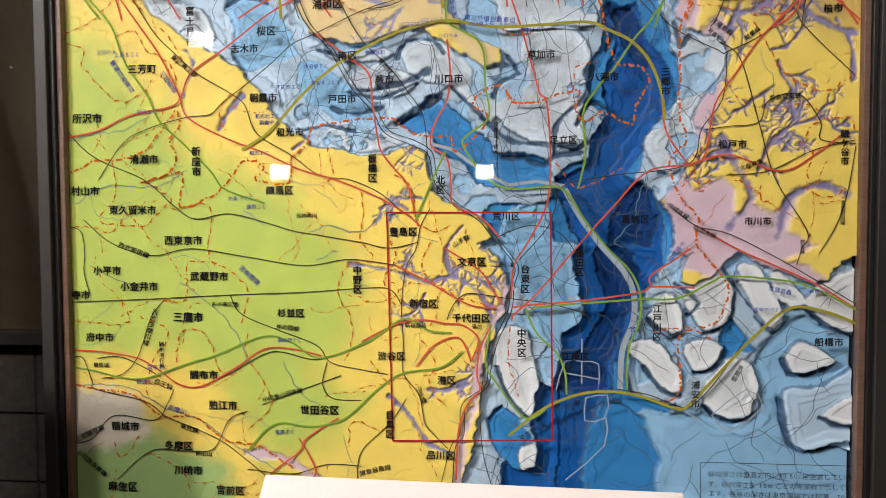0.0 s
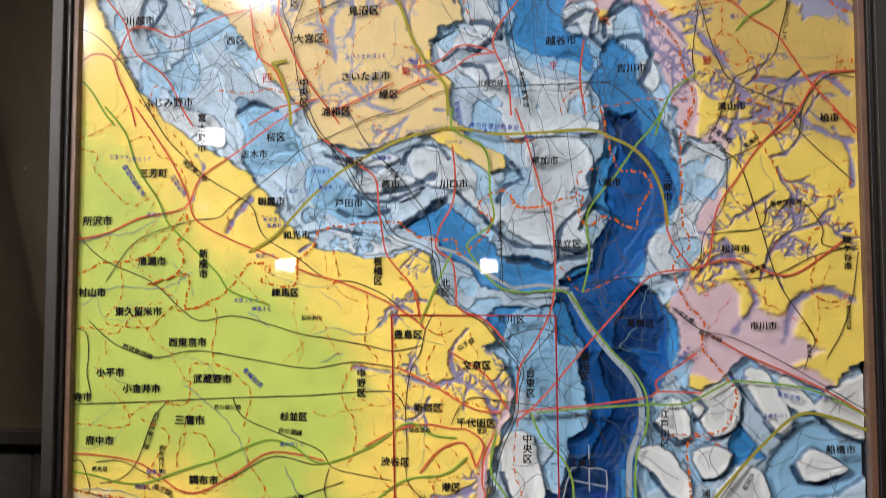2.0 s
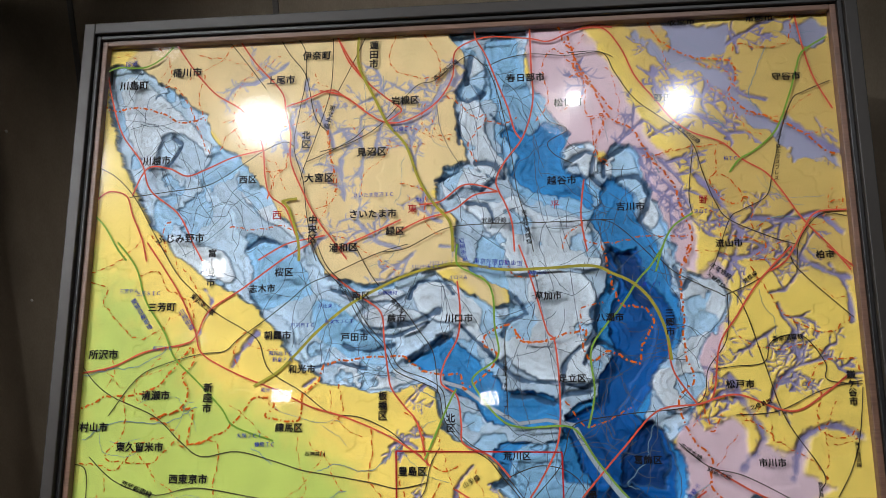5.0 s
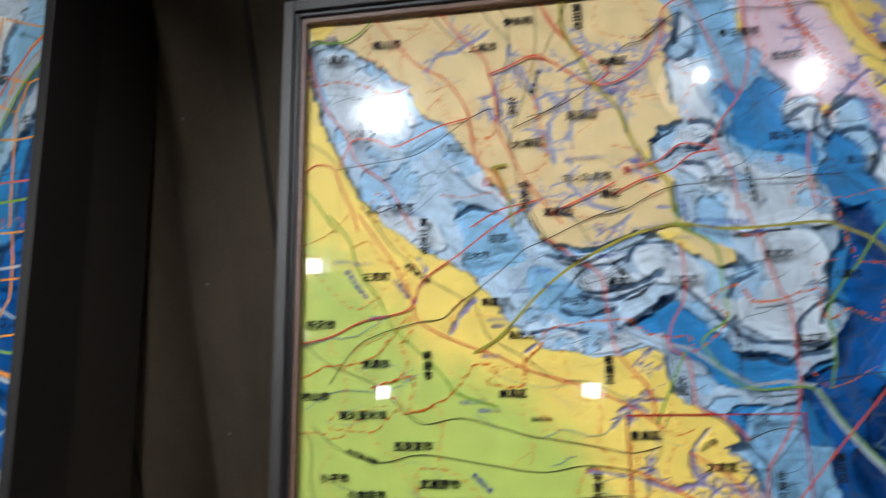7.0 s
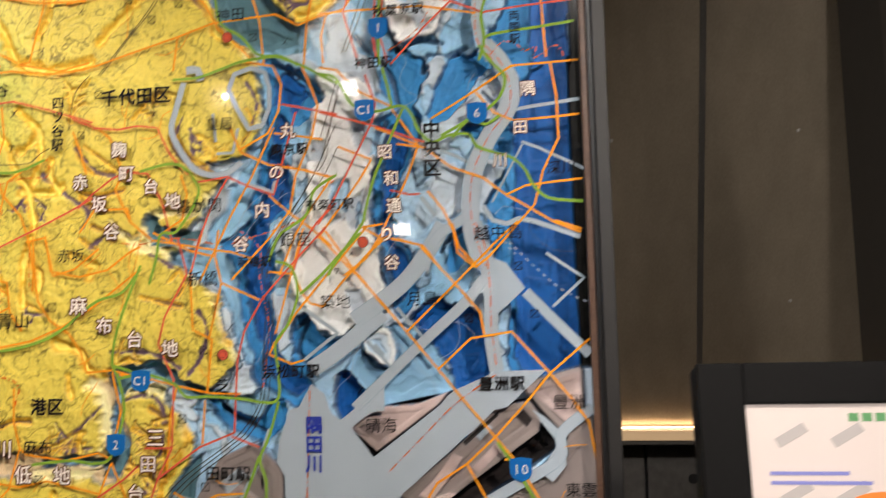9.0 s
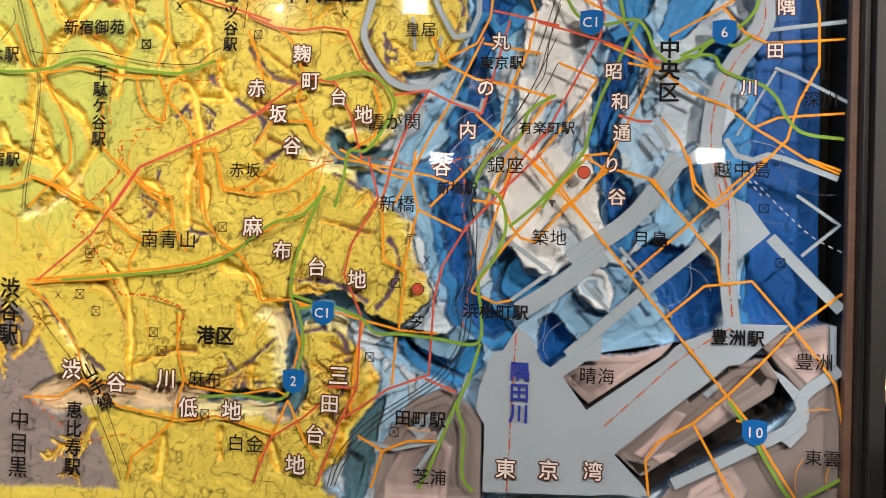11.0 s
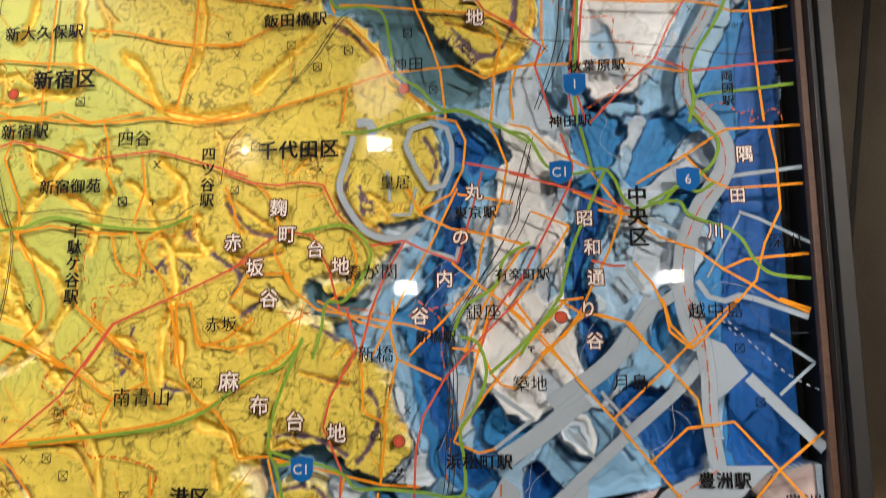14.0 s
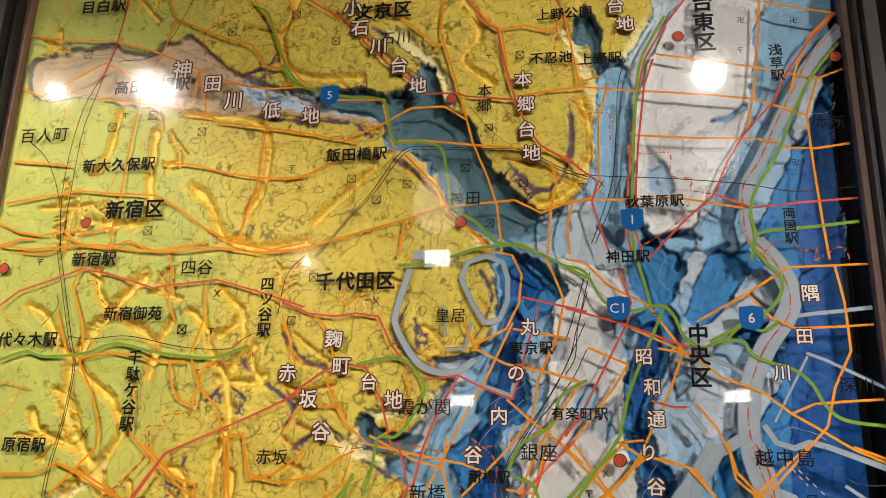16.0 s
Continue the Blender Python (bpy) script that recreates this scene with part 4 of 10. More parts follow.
step(LAND2, TEAL, 24, 4, 3, (49.9, 105.7), (57.1, 106.5), (61.6, 104.9), (65.9, 107.3), (66.3, 110.2), (68.9, 109), (70.4, 103.3), (74, 100.1), (75.8, 95.5), (79.7, 90.1), (83.7, 85.7), (85.3, 82.4), (79.8, 81.8), (75.7, 82.7), (72.6, 85.2), (69, 92.5), (65, 96.7), (62, 97.5), (60.9, 101.5), (53.7, 103.2))
step(LAND2, TEAL, 24, 4, 3, (89.1, 112.8), (91.4, 111.4), (92.3, 107.4), (94, 101), (94.1, 105.5), (93.2, 111.1), (92.4, 116.8), (90.7, 118))
step(LAND2, SKY, 27, 3, 3, (92.9, 106.6), (96.6, 107.3), (97, 96.5), (97.4, 87.9), (99.1, 82.1), (104, 83.4), (105.3, 80.3), (102.6, 77.2), (102.6, 71), (100.5, 65), (98.5, 68), (96.5, 72.7), (95.9, 78.2), (94.1, 80.6), (92.3, 84), (91.7, 89.9))
step(LAND2, SNOW, 14, 3, 3, (98.8, 104.6), (105, 118), (115.6, 117.1), (116.1, 111.5), (113.8, 103.6), (113.5, 97.6), (110.9, 92.7), (107.4, 87.1), (104.4, 83.3), (99.2, 81.9), (97.4, 87.5), (96.9, 95.9))
step(LAND2, SKY, 26, 3, 3, (116, 115), (122, 117.3), (127.3, 116.8), (126, 111.4), (121.6, 104.6), (117.9, 96.2), (113.6, 88.9), (110.9, 81.7), (107.7, 77.9), (105.3, 80.3), (107.7, 87.3), (111.3, 93), (113.9, 98), (114.2, 104.2))
step(LAND2, SKY, 26, 3, 3, (77.3, 81.7), (82.9, 79.9), (88.3, 77.5), (88.2, 71.2), (84.4, 68.1), (81.3, 62), (80.2, 56.1), (78.4, 48.9), (72.4, 48.1), (69.3, 50.9), (71.4, 60.5), (74.4, 62.8), (76.7, 67.4), (78.6, 71.3))
step(LAND2, AZURE, 36, 3, 3, (78, 80.9), (82.4, 79.4), (86.7, 76.9), (87.4, 73), (84.3, 71.5), (81.2, 69.9), (80.1, 65.2), (81.2, 60.7), (78.9, 56.2), (78.2, 51.1), (75.2, 49.6), (75.9, 56.1), (77.4, 62.2), (78.1, 68.4), (79.3, 73.1))
step(LAND2, COBALT, 44, 3, 3, (79.6, 79), (82.8, 78.1), (84.7, 75.6), (82.3, 72.9), (80.4, 70.9), (79.2, 65.4), (80, 60.8), (78.1, 56.2), (77.3, 60.8), (78.4, 66.9), (79.6, 72.5))
step(LAND2, AZURE, 36, 3, 3, (97.6, 82), (101.3, 80.7), (103.6, 78.3), (101.7, 72.8), (102.3, 68.2), (99.8, 65), (98.5, 68.2), (98, 72.8), (96, 76))
step(LAND2, SNOW, 14, 3, 3, (86.4, 78.7), (90.6, 77.9), (94.3, 76.3), (96, 72.4), (95.5, 67.8), (96.1, 64.1), (94.5, 59), (95.1, 53.4), (96.8, 47.9), (87.1, 47.7), (82.8, 49), (82.1, 53.2), (84.3, 57.5), (86.6, 61.9), (87.4, 67.9), (88.2, 72.5))
step(LAND2, AZURE, 36, 3, 3, (106.8, 79.4), (110.9, 80.5), (117.7, 91.6), (122.1, 99.9), (125, 105.8), (123.1, 80.1), (123, 66.6), (121.8, 48.5), (114.6, 48.4), (111.9, 56.5), (116.1, 65.1), (118, 71), (117, 75.6), (113.7, 78), (109.8, 74.2), (106.6, 70.4), (103.4, 71.2))
step(LAND2, COBALT, 48, 3, 2, (119.2, 89.5), (123.4, 102.1), (124.7, 100.3), (124.1, 80.5), (123.6, 65.3), (122.7, 48.6), (116.2, 48.4), (114.8, 55.3), (118.4, 65.3), (119.7, 71.3), (118.8, 77.4))
step(LAND2, SKY, 27, 3, 3, (63.6, 51.8), (68.3, 53.1), (72.9, 55.4), (76.7, 56.9), (77.5, 51.6), (76, 44), (78.4, 34.9), (81.4, 29), (81.4, 25.9), (78.4, 22.9), (74.6, 24.6), (70.8, 26.1), (66.9, 28.7), (70, 30.3), (73.8, 33.4), (74.5, 36.4), (73, 40.2), (71.8, 44), (70.7, 46.3), (67.6, 47.6))
step(LAND2, FOG, 16, 3, 3, (68.2, 47.6), (71.6, 46.1), (72.8, 43.2), (73.3, 39.4), (75.1, 36.1), (77.7, 32.7), (76.2, 30.5), (71.7, 31), (74, 33.4), (74.7, 36.4), (73, 39.4), (71.9, 43.2), (70.9, 45.6))
step(LAND2, AZURE, 36, 3, 3, (70.5, 53.2), (74.7, 55.3), (75.8, 59.7), (77, 63.1), (77.7, 68.5), (78.9, 73.8), (81.5, 73.7), (82.3, 69.9), (81.6, 66.1), (82.9, 60.7), (81.4, 57.3), (79.3, 56.1), (78.6, 52.2), (79.9, 49.2), (79.1, 45.4), (79.9, 40.8), (80.7, 36.3), (83, 33.4), (85.5, 31.6), (83.8, 28.9), (80.6, 29.4), (77.5, 31.8), (76.3, 35.6), (74.8, 40.2), (74, 45.5), (73.2, 50.1))
step(LAND2, COBALT, 46, 3, 3, (75.4, 53.3), (76.5, 57.1), (77.7, 61), (78.4, 64.8), (78.8, 70.2), (80.3, 72.5), (81.5, 70.2), (80.7, 66.3), (82.1, 60.9), (80.5, 57.9), (78.7, 56.2), (77.9, 52.4), (79, 49.3), (78.3, 45.4), (78.9, 40.8), (80.1, 36.4), (82.6, 33.2), (84.5, 31.5), (82.8, 30.1), (80.5, 31.2), (78.3, 33.7), (77.4, 37.9), (76, 41), (75.2, 45.6), (74.6, 50.2))
step(LAND2, AZURE, 38, 3, 2, (69.1, 30.2), (73, 28.5), (76.9, 27.1), (79.2, 30.2), (81.5, 29.4), (81.3, 26.6), (78.5, 23.5), (74.6, 24.8), (71.5, 26.4))
step(LAND2, TEAL, 30, 3, 2, (63.6, 15.6), (66.9, 20.9), (68.6, 22.5), (67.8, 17.9), (67.1, 13.3), (65.6, 7.3), (63.1, 7.2))
step(LAND2, SNOW, 14, 3, 3, (85.4, 70.8), (88.8, 75.1), (93.9, 72), (94.8, 67.6), (95.4, 61.6), (94.1, 57.8), (94.8, 53.4), (96.3, 50.4), (97.6, 45.4), (94.7, 41.8), (90.4, 38.7), (86.7, 39.5), (84.6, 43.2), (82.9, 45.4), (81.6, 50.5), (80.8, 52.9), (82.9, 55.1), (84.5, 58.8), (85.3, 64))
step(LAND2, AZURE, 36, 3, 3, (96.2, 70.3), (99.3, 72.7), (101.2, 68.7), (100.7, 63.5), (98.6, 60.1), (97.9, 56.8), (99.2, 52.3), (101.4, 48.4), (101.1, 44), (98.7, 41.4), (96.9, 44.8), (96.1, 50.8), (94.6, 55.9), (95.2, 62.1), (96.7, 66.5))
step(LAND2, COBALT, 46, 3, 2, (97.5, 69), (99.1, 70.8), (100.2, 68.2), (99.4, 63.7), (97.5, 60.3), (96.8, 56.9), (98, 52.4), (100.2, 48.4), (99.6, 44.8), (98.1, 43.3), (97.2, 47.1), (96.8, 51.6), (95.7, 56.6), (96.3, 61.9))
step(LAND2, FOG, 22, 3, 3, (101.3, 63.9), (104.2, 67.6), (108.5, 64.5), (109.3, 60.1), (107.9, 57.2), (103.6, 50.6), (101.3, 47.5), (100.9, 52.1), (99.2, 57.3), (100.7, 61))
step(LAND2, SKY, 28, 3, 3, (103.5, 50.3), (107.1, 53.6), (110.9, 55.6), (110.9, 50.5), (108.7, 45.4), (105, 40.9), (100.8, 43.9), (102.8, 46.8))
step(LAND2, AZURE, 34, 3, 2, (105.8, 50.7), (106.9, 54.4), (109.7, 55.7), (109.5, 52.2), (107.9, 49.1), (105.8, 47.6))
step(LAND2, AZURE, 36, 3, 3, (82.1, 40.2), (84.3, 42.5), (86.6, 39.3), (90.4, 38.4), (94.1, 40.9), (88.9, 35), (85.9, 33.5), (82.8, 34.2))
step(LAND2, SKY, 28, 3, 3, (90.4, 34.9), (97.7, 40.3), (102.2, 38.1), (105.9, 33.7), (106.6, 30.7), (101.4, 29.1), (94.8, 27.9), (91.1, 30.4))
step(LAND2, SNOW, 16, 3, 2, (92.9, 39.4), (96.9, 39.7), (98.5, 35.9), (97.3, 34.3), (94.7, 35.2), (93.1, 37.2))
step(LAND2, COBALT, 46, 3, 3, (100.1, 41.1), (103.7, 43.7), (107.6, 42.6), (111.2, 40.4), (112.1, 34.4), (109, 31.3), (106.8, 31.2), (105.2, 34.4), (103.8, 37.2))
step(LAND2, COBALT, 46, 3, 2, (88.9, 33.4), (90.4, 34), (93.5, 30.3), (93, 29.2), (89.8, 26.5), (88.7, 29.5))
step(LAND2, AZURE, 38, 3, 2, (108, 68.6), (115.3, 70.6), (117.5, 75.8), (123.7, 75.6), (123, 31), (114.6, 33.6), (114.5, 42.6), (112.3, 52.9), (115.2, 60.3), (111.8, 66.3))
step(LAND2, COBALT, 48, 3, 2, (115.9, 70.2), (118.3, 76.1), (124.7, 75.9), (124, 30.9), (115.6, 33.6), (115.4, 42.6), (115.1, 53), (116.1, 60.5))
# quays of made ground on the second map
# deep gaps round the quays, their shade painted in as near-black
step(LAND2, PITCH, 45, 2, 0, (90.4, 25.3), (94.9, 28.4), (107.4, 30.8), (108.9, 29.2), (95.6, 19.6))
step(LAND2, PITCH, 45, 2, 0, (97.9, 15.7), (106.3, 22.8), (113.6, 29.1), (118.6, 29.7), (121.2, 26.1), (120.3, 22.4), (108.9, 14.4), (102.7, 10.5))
step(LAND2, ROSE, 11, 1, 0, (91.3, 25.8), (94.6, 28.5), (101.2, 29), (106, 30.8), (104.4, 28.9), (95.3, 22.3))
step(LAND2, DUSK, 11, 1, 0, (98.4, 16.5), (105.8, 22.3), (112.7, 28.6), (117.2, 29.4), (118.8, 27), (118.2, 24.9), (108.3, 17.8), (102.2, 13.4))
step(LAND2, ROSE, 10, 1, 0, (101.2, 16.4), (103.4, 18.6), (106.2, 22.2), (107.6, 21.6), (106.2, 19.3), (103, 15.6))
step(LAND2, ROSE, 10, 1, 0, (108.7, 20.1), (112.2, 23.6), (112.8, 22.3), (109.8, 19.5))
step(LAND2, ROSE, 10, 1, 0, (103.4, 16.1), (105.5, 16.9), (106.8, 16.6), (104.8, 15.4))
step(LAND2, ASH, 10, 1, 0, (109.4, 24.6), (111.1, 26.2), (111.9, 25.6), (110.1, 23.9))
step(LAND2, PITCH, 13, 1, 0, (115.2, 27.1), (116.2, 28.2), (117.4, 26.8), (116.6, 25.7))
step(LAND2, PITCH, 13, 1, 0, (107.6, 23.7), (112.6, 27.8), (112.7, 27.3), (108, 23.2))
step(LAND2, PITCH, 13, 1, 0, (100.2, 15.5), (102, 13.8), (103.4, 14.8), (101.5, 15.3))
step(LAND2, DUSK, 6, 2, 0, (115.2, 31.7), (124.6, 34.1), (124.8, 24.9), (122, 24.2), (118.3, 28.4), (117.3, 29.8))
step(LAND2, ROSE, 5, 2, 0, (116.5, 31.2), (124.2, 33.4), (124.3, 28.5), (122, 26.3), (118.6, 29.4))
step(LAND2, DUSK, 6, 2, 0, (106.1, 13.1), (113.1, 17.6), (117.9, 19.8), (122, 24.2), (125.4, 28.5), (127.4, 10.3), (103.3, 9.4))
step(LAND2, ROSE, 5, 2, 0, (108.2, 12.5), (113.1, 15.8), (115.2, 12.7), (113.8, 9.8), (107.5, 9.6))
step(LAND2, DUSK, 6, 2, 0, (68.2, 15.5), (71.9, 21.6), (77.1, 23.9), (81.8, 20), (82, 8.6), (67.4, 8.1))
step(LAND2, ROSE, 5, 2, 0, (69, 11.1), (71.2, 15.7), (74.9, 18), (77.9, 15.8), (77.2, 8.5), (69, 8.2))
step(LAND2, ASH, 5, 1, 0, (71.9, 17.9), (74.9, 20.2), (76.4, 19.1), (73.5, 16.5))
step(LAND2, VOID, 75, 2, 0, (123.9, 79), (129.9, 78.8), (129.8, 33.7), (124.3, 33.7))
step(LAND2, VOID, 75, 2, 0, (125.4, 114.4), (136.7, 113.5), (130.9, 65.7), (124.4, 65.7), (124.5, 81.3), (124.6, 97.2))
# grey patches and dark cut edges on the pale ground of the second map
tint(LAND2, ASH, 20, 6, 3, (90.7, 45.3), (93.1, 45.6), (94.2, 42.5), (92, 41.3))
tint(LAND2, ASH, 20, 6, 3, (90.1, 58), (94, 60.3), (94.1, 55.7), (91.9, 54.2))
tint(LAND2, ASH, 20, 6, 3, (93.2, 68.3), (96.9, 68.6), (96.3, 65.3), (94, 65.3))
tint(LAND2, ASH, 20, 6, 3, (82.6, 55.8), (85.1, 56.7), (85.4, 53.7), (83.3, 53))
tint(LAND2, ASH, 20, 6, 3, (85.5, 68.2), (87.9, 67.9), (87.6, 64.7), (85.4, 64.9))
tint(LAND2, ASH, 20, 6, 3, (70.7, 61.2), (73, 61.5), (72.4, 58.3), (69.3, 55.9))
tint(LAND2, ASH, 20, 6, 3, (101.3, 52.8), (103.8, 55), (102.7, 49.9), (100.7, 47.5))
tint(LAND2, ASH, 20, 8, 4, (91.9, 71), (95.6, 70.2), (94.7, 64.9), (92.5, 66.4))
# long grey strip: a shadow painted into the ground colour
tint(LAND2, ASH, 20, 8, 4, (110, 90.5), (113.7, 101.3), (114.8, 100.4), (111.5, 91.3), (107.6, 85.5))
tint(LAND2, ASH, 20, 8, 4, (102.7, 67.9), (105.6, 68.6), (103.8, 62), (101.6, 60.5))
tint(LAND2, ASH, 20, 8, 4, (88.8, 61.2), (91.7, 62), (90.8, 56.2), (87.9, 54.7))
tint(LAND2, ASH, 20, 8, 4, (98.9, 96.1), (101.8, 91.7), (104, 83.8), (102.5, 83.4), (99.4, 89.3))
# slate cut edges, with the shade along them painted in
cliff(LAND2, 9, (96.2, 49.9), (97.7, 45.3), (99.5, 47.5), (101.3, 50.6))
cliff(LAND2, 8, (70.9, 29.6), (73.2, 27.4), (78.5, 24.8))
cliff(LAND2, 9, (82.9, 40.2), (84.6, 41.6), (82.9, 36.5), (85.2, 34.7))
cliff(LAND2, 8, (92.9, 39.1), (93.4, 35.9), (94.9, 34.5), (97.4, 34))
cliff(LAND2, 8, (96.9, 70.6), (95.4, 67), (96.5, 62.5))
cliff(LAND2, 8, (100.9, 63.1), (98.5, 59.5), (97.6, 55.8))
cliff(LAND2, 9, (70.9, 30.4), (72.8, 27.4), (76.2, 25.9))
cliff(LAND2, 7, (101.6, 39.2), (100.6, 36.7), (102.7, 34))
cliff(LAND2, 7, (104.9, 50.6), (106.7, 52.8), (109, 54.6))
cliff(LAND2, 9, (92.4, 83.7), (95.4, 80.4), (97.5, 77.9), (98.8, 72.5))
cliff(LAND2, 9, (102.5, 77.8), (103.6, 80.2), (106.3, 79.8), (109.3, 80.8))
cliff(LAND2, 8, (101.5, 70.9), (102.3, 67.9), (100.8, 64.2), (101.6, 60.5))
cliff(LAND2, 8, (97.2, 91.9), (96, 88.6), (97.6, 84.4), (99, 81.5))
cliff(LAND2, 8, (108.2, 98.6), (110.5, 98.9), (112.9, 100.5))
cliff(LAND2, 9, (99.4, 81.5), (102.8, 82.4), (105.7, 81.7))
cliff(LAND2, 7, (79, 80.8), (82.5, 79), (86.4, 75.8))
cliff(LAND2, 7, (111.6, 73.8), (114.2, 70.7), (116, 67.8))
pools(LAND2, 17, 24, 6.0)
strata(LAND2, 12.5, 70, 7.0, 6, 0.16)
# bright slopes along the edge of the second map's upland
gully(LAND2, CREAM, 13, 21, (57.7, 53.7), (60.9, 52.9), (64, 51.7), (66.4, 49.8), (67.8, 47.6))
gully(LAND2, CREAM, 13, 24, (71.3, 46), (72.1, 42.4), (73.4, 38.7), (74.7, 36.3))
gully(LAND2, CREAM, 13, 24, (51.6, 33), (53.4, 30.2), (54.3, 26.4), (54.4, 22.4), (51.7, 19.8), (47, 19.2), (43, 19.1))
gully(LAND2, CREAM, 13, 21, (57.1, 31.6), (61, 32.2), (65, 30.2), (67.2, 26.5), (67.5, 22), (66, 16.1), (64.5, 9.3))
gully(LAND2, CREAM, 13, 15, (60.8, 57.5), (63.1, 58.2), (67, 57.5), (69.5, 58.6))
gully(LAND2, CREAM, 13, 15, (54.6, 56.9), (57.7, 53.8), (59.9, 55.9))
gully(LAND2, CREAM, 13, 18, (23, 51), (20.5, 47.8), (15.5, 45.4))
gully(LAND2, CREAM, 13, 15, (21.6, 29.7), (26.6, 22.7))
gully(LAND2, CREAM, 13, 21, (62.4, 97), (66.6, 94.6), (71.7, 89.1), (74.4, 83.9), (77.3, 80.5))
gully(LAND2, CREAM, 13, 21, (88.2, 113.5), (92.1, 105), (92.3, 96.1), (90.4, 89.4))
gully(LAND2, CREAM, 13, 18, (62.3, 115.7), (69.6, 108.4), (71.4, 102.7))
gully(LAND2, CREAM, 13, 18, (96.2, 107.5), (101.3, 115.4))
gully(LAND2, CREAM, 13, 15, (78.3, 77.4), (79.3, 74.2), (77.6, 70.1))
gully(LAND2, CREAM, 13, 15, (70.8, 61.1), (67.9, 55.1), (65.7, 52.9))
gully(LAND2, CREAM, 13, 18, (9.4, 111.5), (15, 114.2), (23.3, 111.6), (29.1, 112.2))
# dark jagged bluffs of the second map's upland
gully(LAND2, BLUFF, 8, 6, (64, 69.5), (65.1, 67.2), (67.8, 64.8), (71.7, 64), (74.7, 65.5))
gully(LAND2, BLUFF, 8, 5, (70.9, 67.2), (71, 64.2))
gully(LAND2, BLUFF, 8, 5, (75.3, 67.9), (77.1, 70.8), (76.1, 73.1))
gully(LAND2, BLUFF, 8, 6, (49.2, 61.5), (51.9, 61), (56.3, 61.7))
gully(LAND2, BLUFF, 8, 6, (48.4, 63.2), (50.1, 59.8), (53.1, 59.5))
gully(LAND2, BLUFF, 8, 7, (43.1, 22.6), (47.1, 23.3), (50.7, 23.8))
gully(LAND2, BLUFF, 8, 7, (32.6, 24.6), (38.3, 26.8), (41.7, 27))
gully(LAND2, BLUFF, 8, 6, (61.1, 28.8), (63.6, 27.2), (64.4, 24.2))
gully(LAND2, BLUFF, 8, 6, (58.5, 25.8), (61.3, 24.9))
gully(LAND2, BLUFF, 8, 7, (63.5, 22.7), (63.8, 19.7), (62.6, 15.2), (61.4, 10.6))
gully(LAND2, BLUFF, 8, 6, (51.2, 56.5), (53.6, 55.3), (54.9, 54.1))
gully(LAND2, BLUFF, 8, 6, (49.2, 54.6), (51.8, 52.9))
gully(LAND2, BLUFF, 8, 6, (64.1, 47.5), (65.6, 49.2), (66.6, 47.2), (65.2, 45.3))
gully(LAND2, BLUFF, 8, 6, (59.5, 45.3), (62.7, 44.5), (65.8, 43.8))
gully(LAND2, BLUFF, 8, 6, (48.3, 69.6), (49.3, 66.5), (51.5, 64.5), (54.7, 64.3))
gully(LAND2, BLUFF, 8, 5, (25.1, 36), (28.4, 35.3), (31.8, 29.9))
gully(LAND2, BLUFF, 8, 5, (39.7, 45.4), (43.8, 43.1))
gully(LAND2, BLUFF, 8, 5, (33.6, 47.4), (36.1, 45.3))
gully(LAND2, BLUFF, 8, 7, (51.3, 120.3), (57, 115.8), (62.6, 110.5), (66.3, 106.5), (68.9, 104.2))
gully(LAND2, BLUFF, 8, 7, (87, 119.2), (88.2, 115.2), (86.9, 112.5))
gully(LAND2, BLUFF, 8, 7, (89.2, 102.3), (90.7, 99.5), (91, 94.3), (90.2, 91.7))
gully(LAND2, BLUFF, 8, 6, (79.1, 94), (84.7, 92), (88.6, 89.3))
gully(LAND2, BLUFF, 8, 7, (45.3, 102.6), (50.7, 101.8), (56.9, 101.4), (60.5, 99.4))
gully(LAND2, BLUFF, 8, 6, (37.9, 103.5), (42.6, 102.1))
gully(LAND2, BLUFF, 8, 6, (62.4, 95.2), (65.1, 92.9), (68.5, 90.1), (71.1, 86.6))
gully(LAND2, BLUFF, 8, 6, (77.6, 79.7), (78.8, 75.6), (78.2, 72.5))
gully(LAND2, BLUFF, 8, 5, (64.3, 71.1), (66.1, 67.2), (69.3, 64.8))
gully(LAND2, BLUFF, 8, 5, (49.8, 68.9), (53.2, 66.4), (55.4, 64.9))
gully(LAND2, BLUFF, 8, 6, (38.3, 118.3), (44.1, 116.9))
gully(LAND2, LEMON, 11, 12, (31.9, 91.6), (35.4, 88.3), (38, 83.1), (44.3, 81.5), (50.3, 82.2))
gully(LAND2, LEMON, 11, 10, (18.2, 104.7), (17.1, 97.5), (15.4, 94.4))
gully(LAND2, LEMON, 11, 10, (24.8, 101), (24.8, 92.9), (24.7, 86.1), (15.5, 86.6))
gully(LAND2, LEMON, 12, 11, (7.8, 73.3), (10.8, 71.8), (14.2, 67), (19, 62.7), (23.6, 59.1), (25.3, 54.6), (23.3, 51.1), (21.2, 49.3), (17.8, 46.3))
gully(LAND2, LEMON, 11, 9, (14.4, 60.8), (16.6, 59.5), (18.6, 56.4), (19.7, 52.8))
gully(LAND2, LEMON, 11, 9, (11.3, 57.7), (12.8, 54.9), (19.2, 52.7))
gully(LAND2, LEMON, 11, 11, (18.2, 78.5), (19.9, 73.6), (26.2, 69.6), (29, 67.3), (28.6, 62.7))
gully(LAND2, LEMON, 11, 9, (31.1, 70.6), (29.5, 67.3))
gully(LAND2, LEMON, 11, 10, (38.4, 75.2), (41.8, 71.4), (38.7, 68.6))
gully(LAND2, LEMON, 11, 10, (39.4, 62.3), (44.6, 61.8), (46, 62.7))
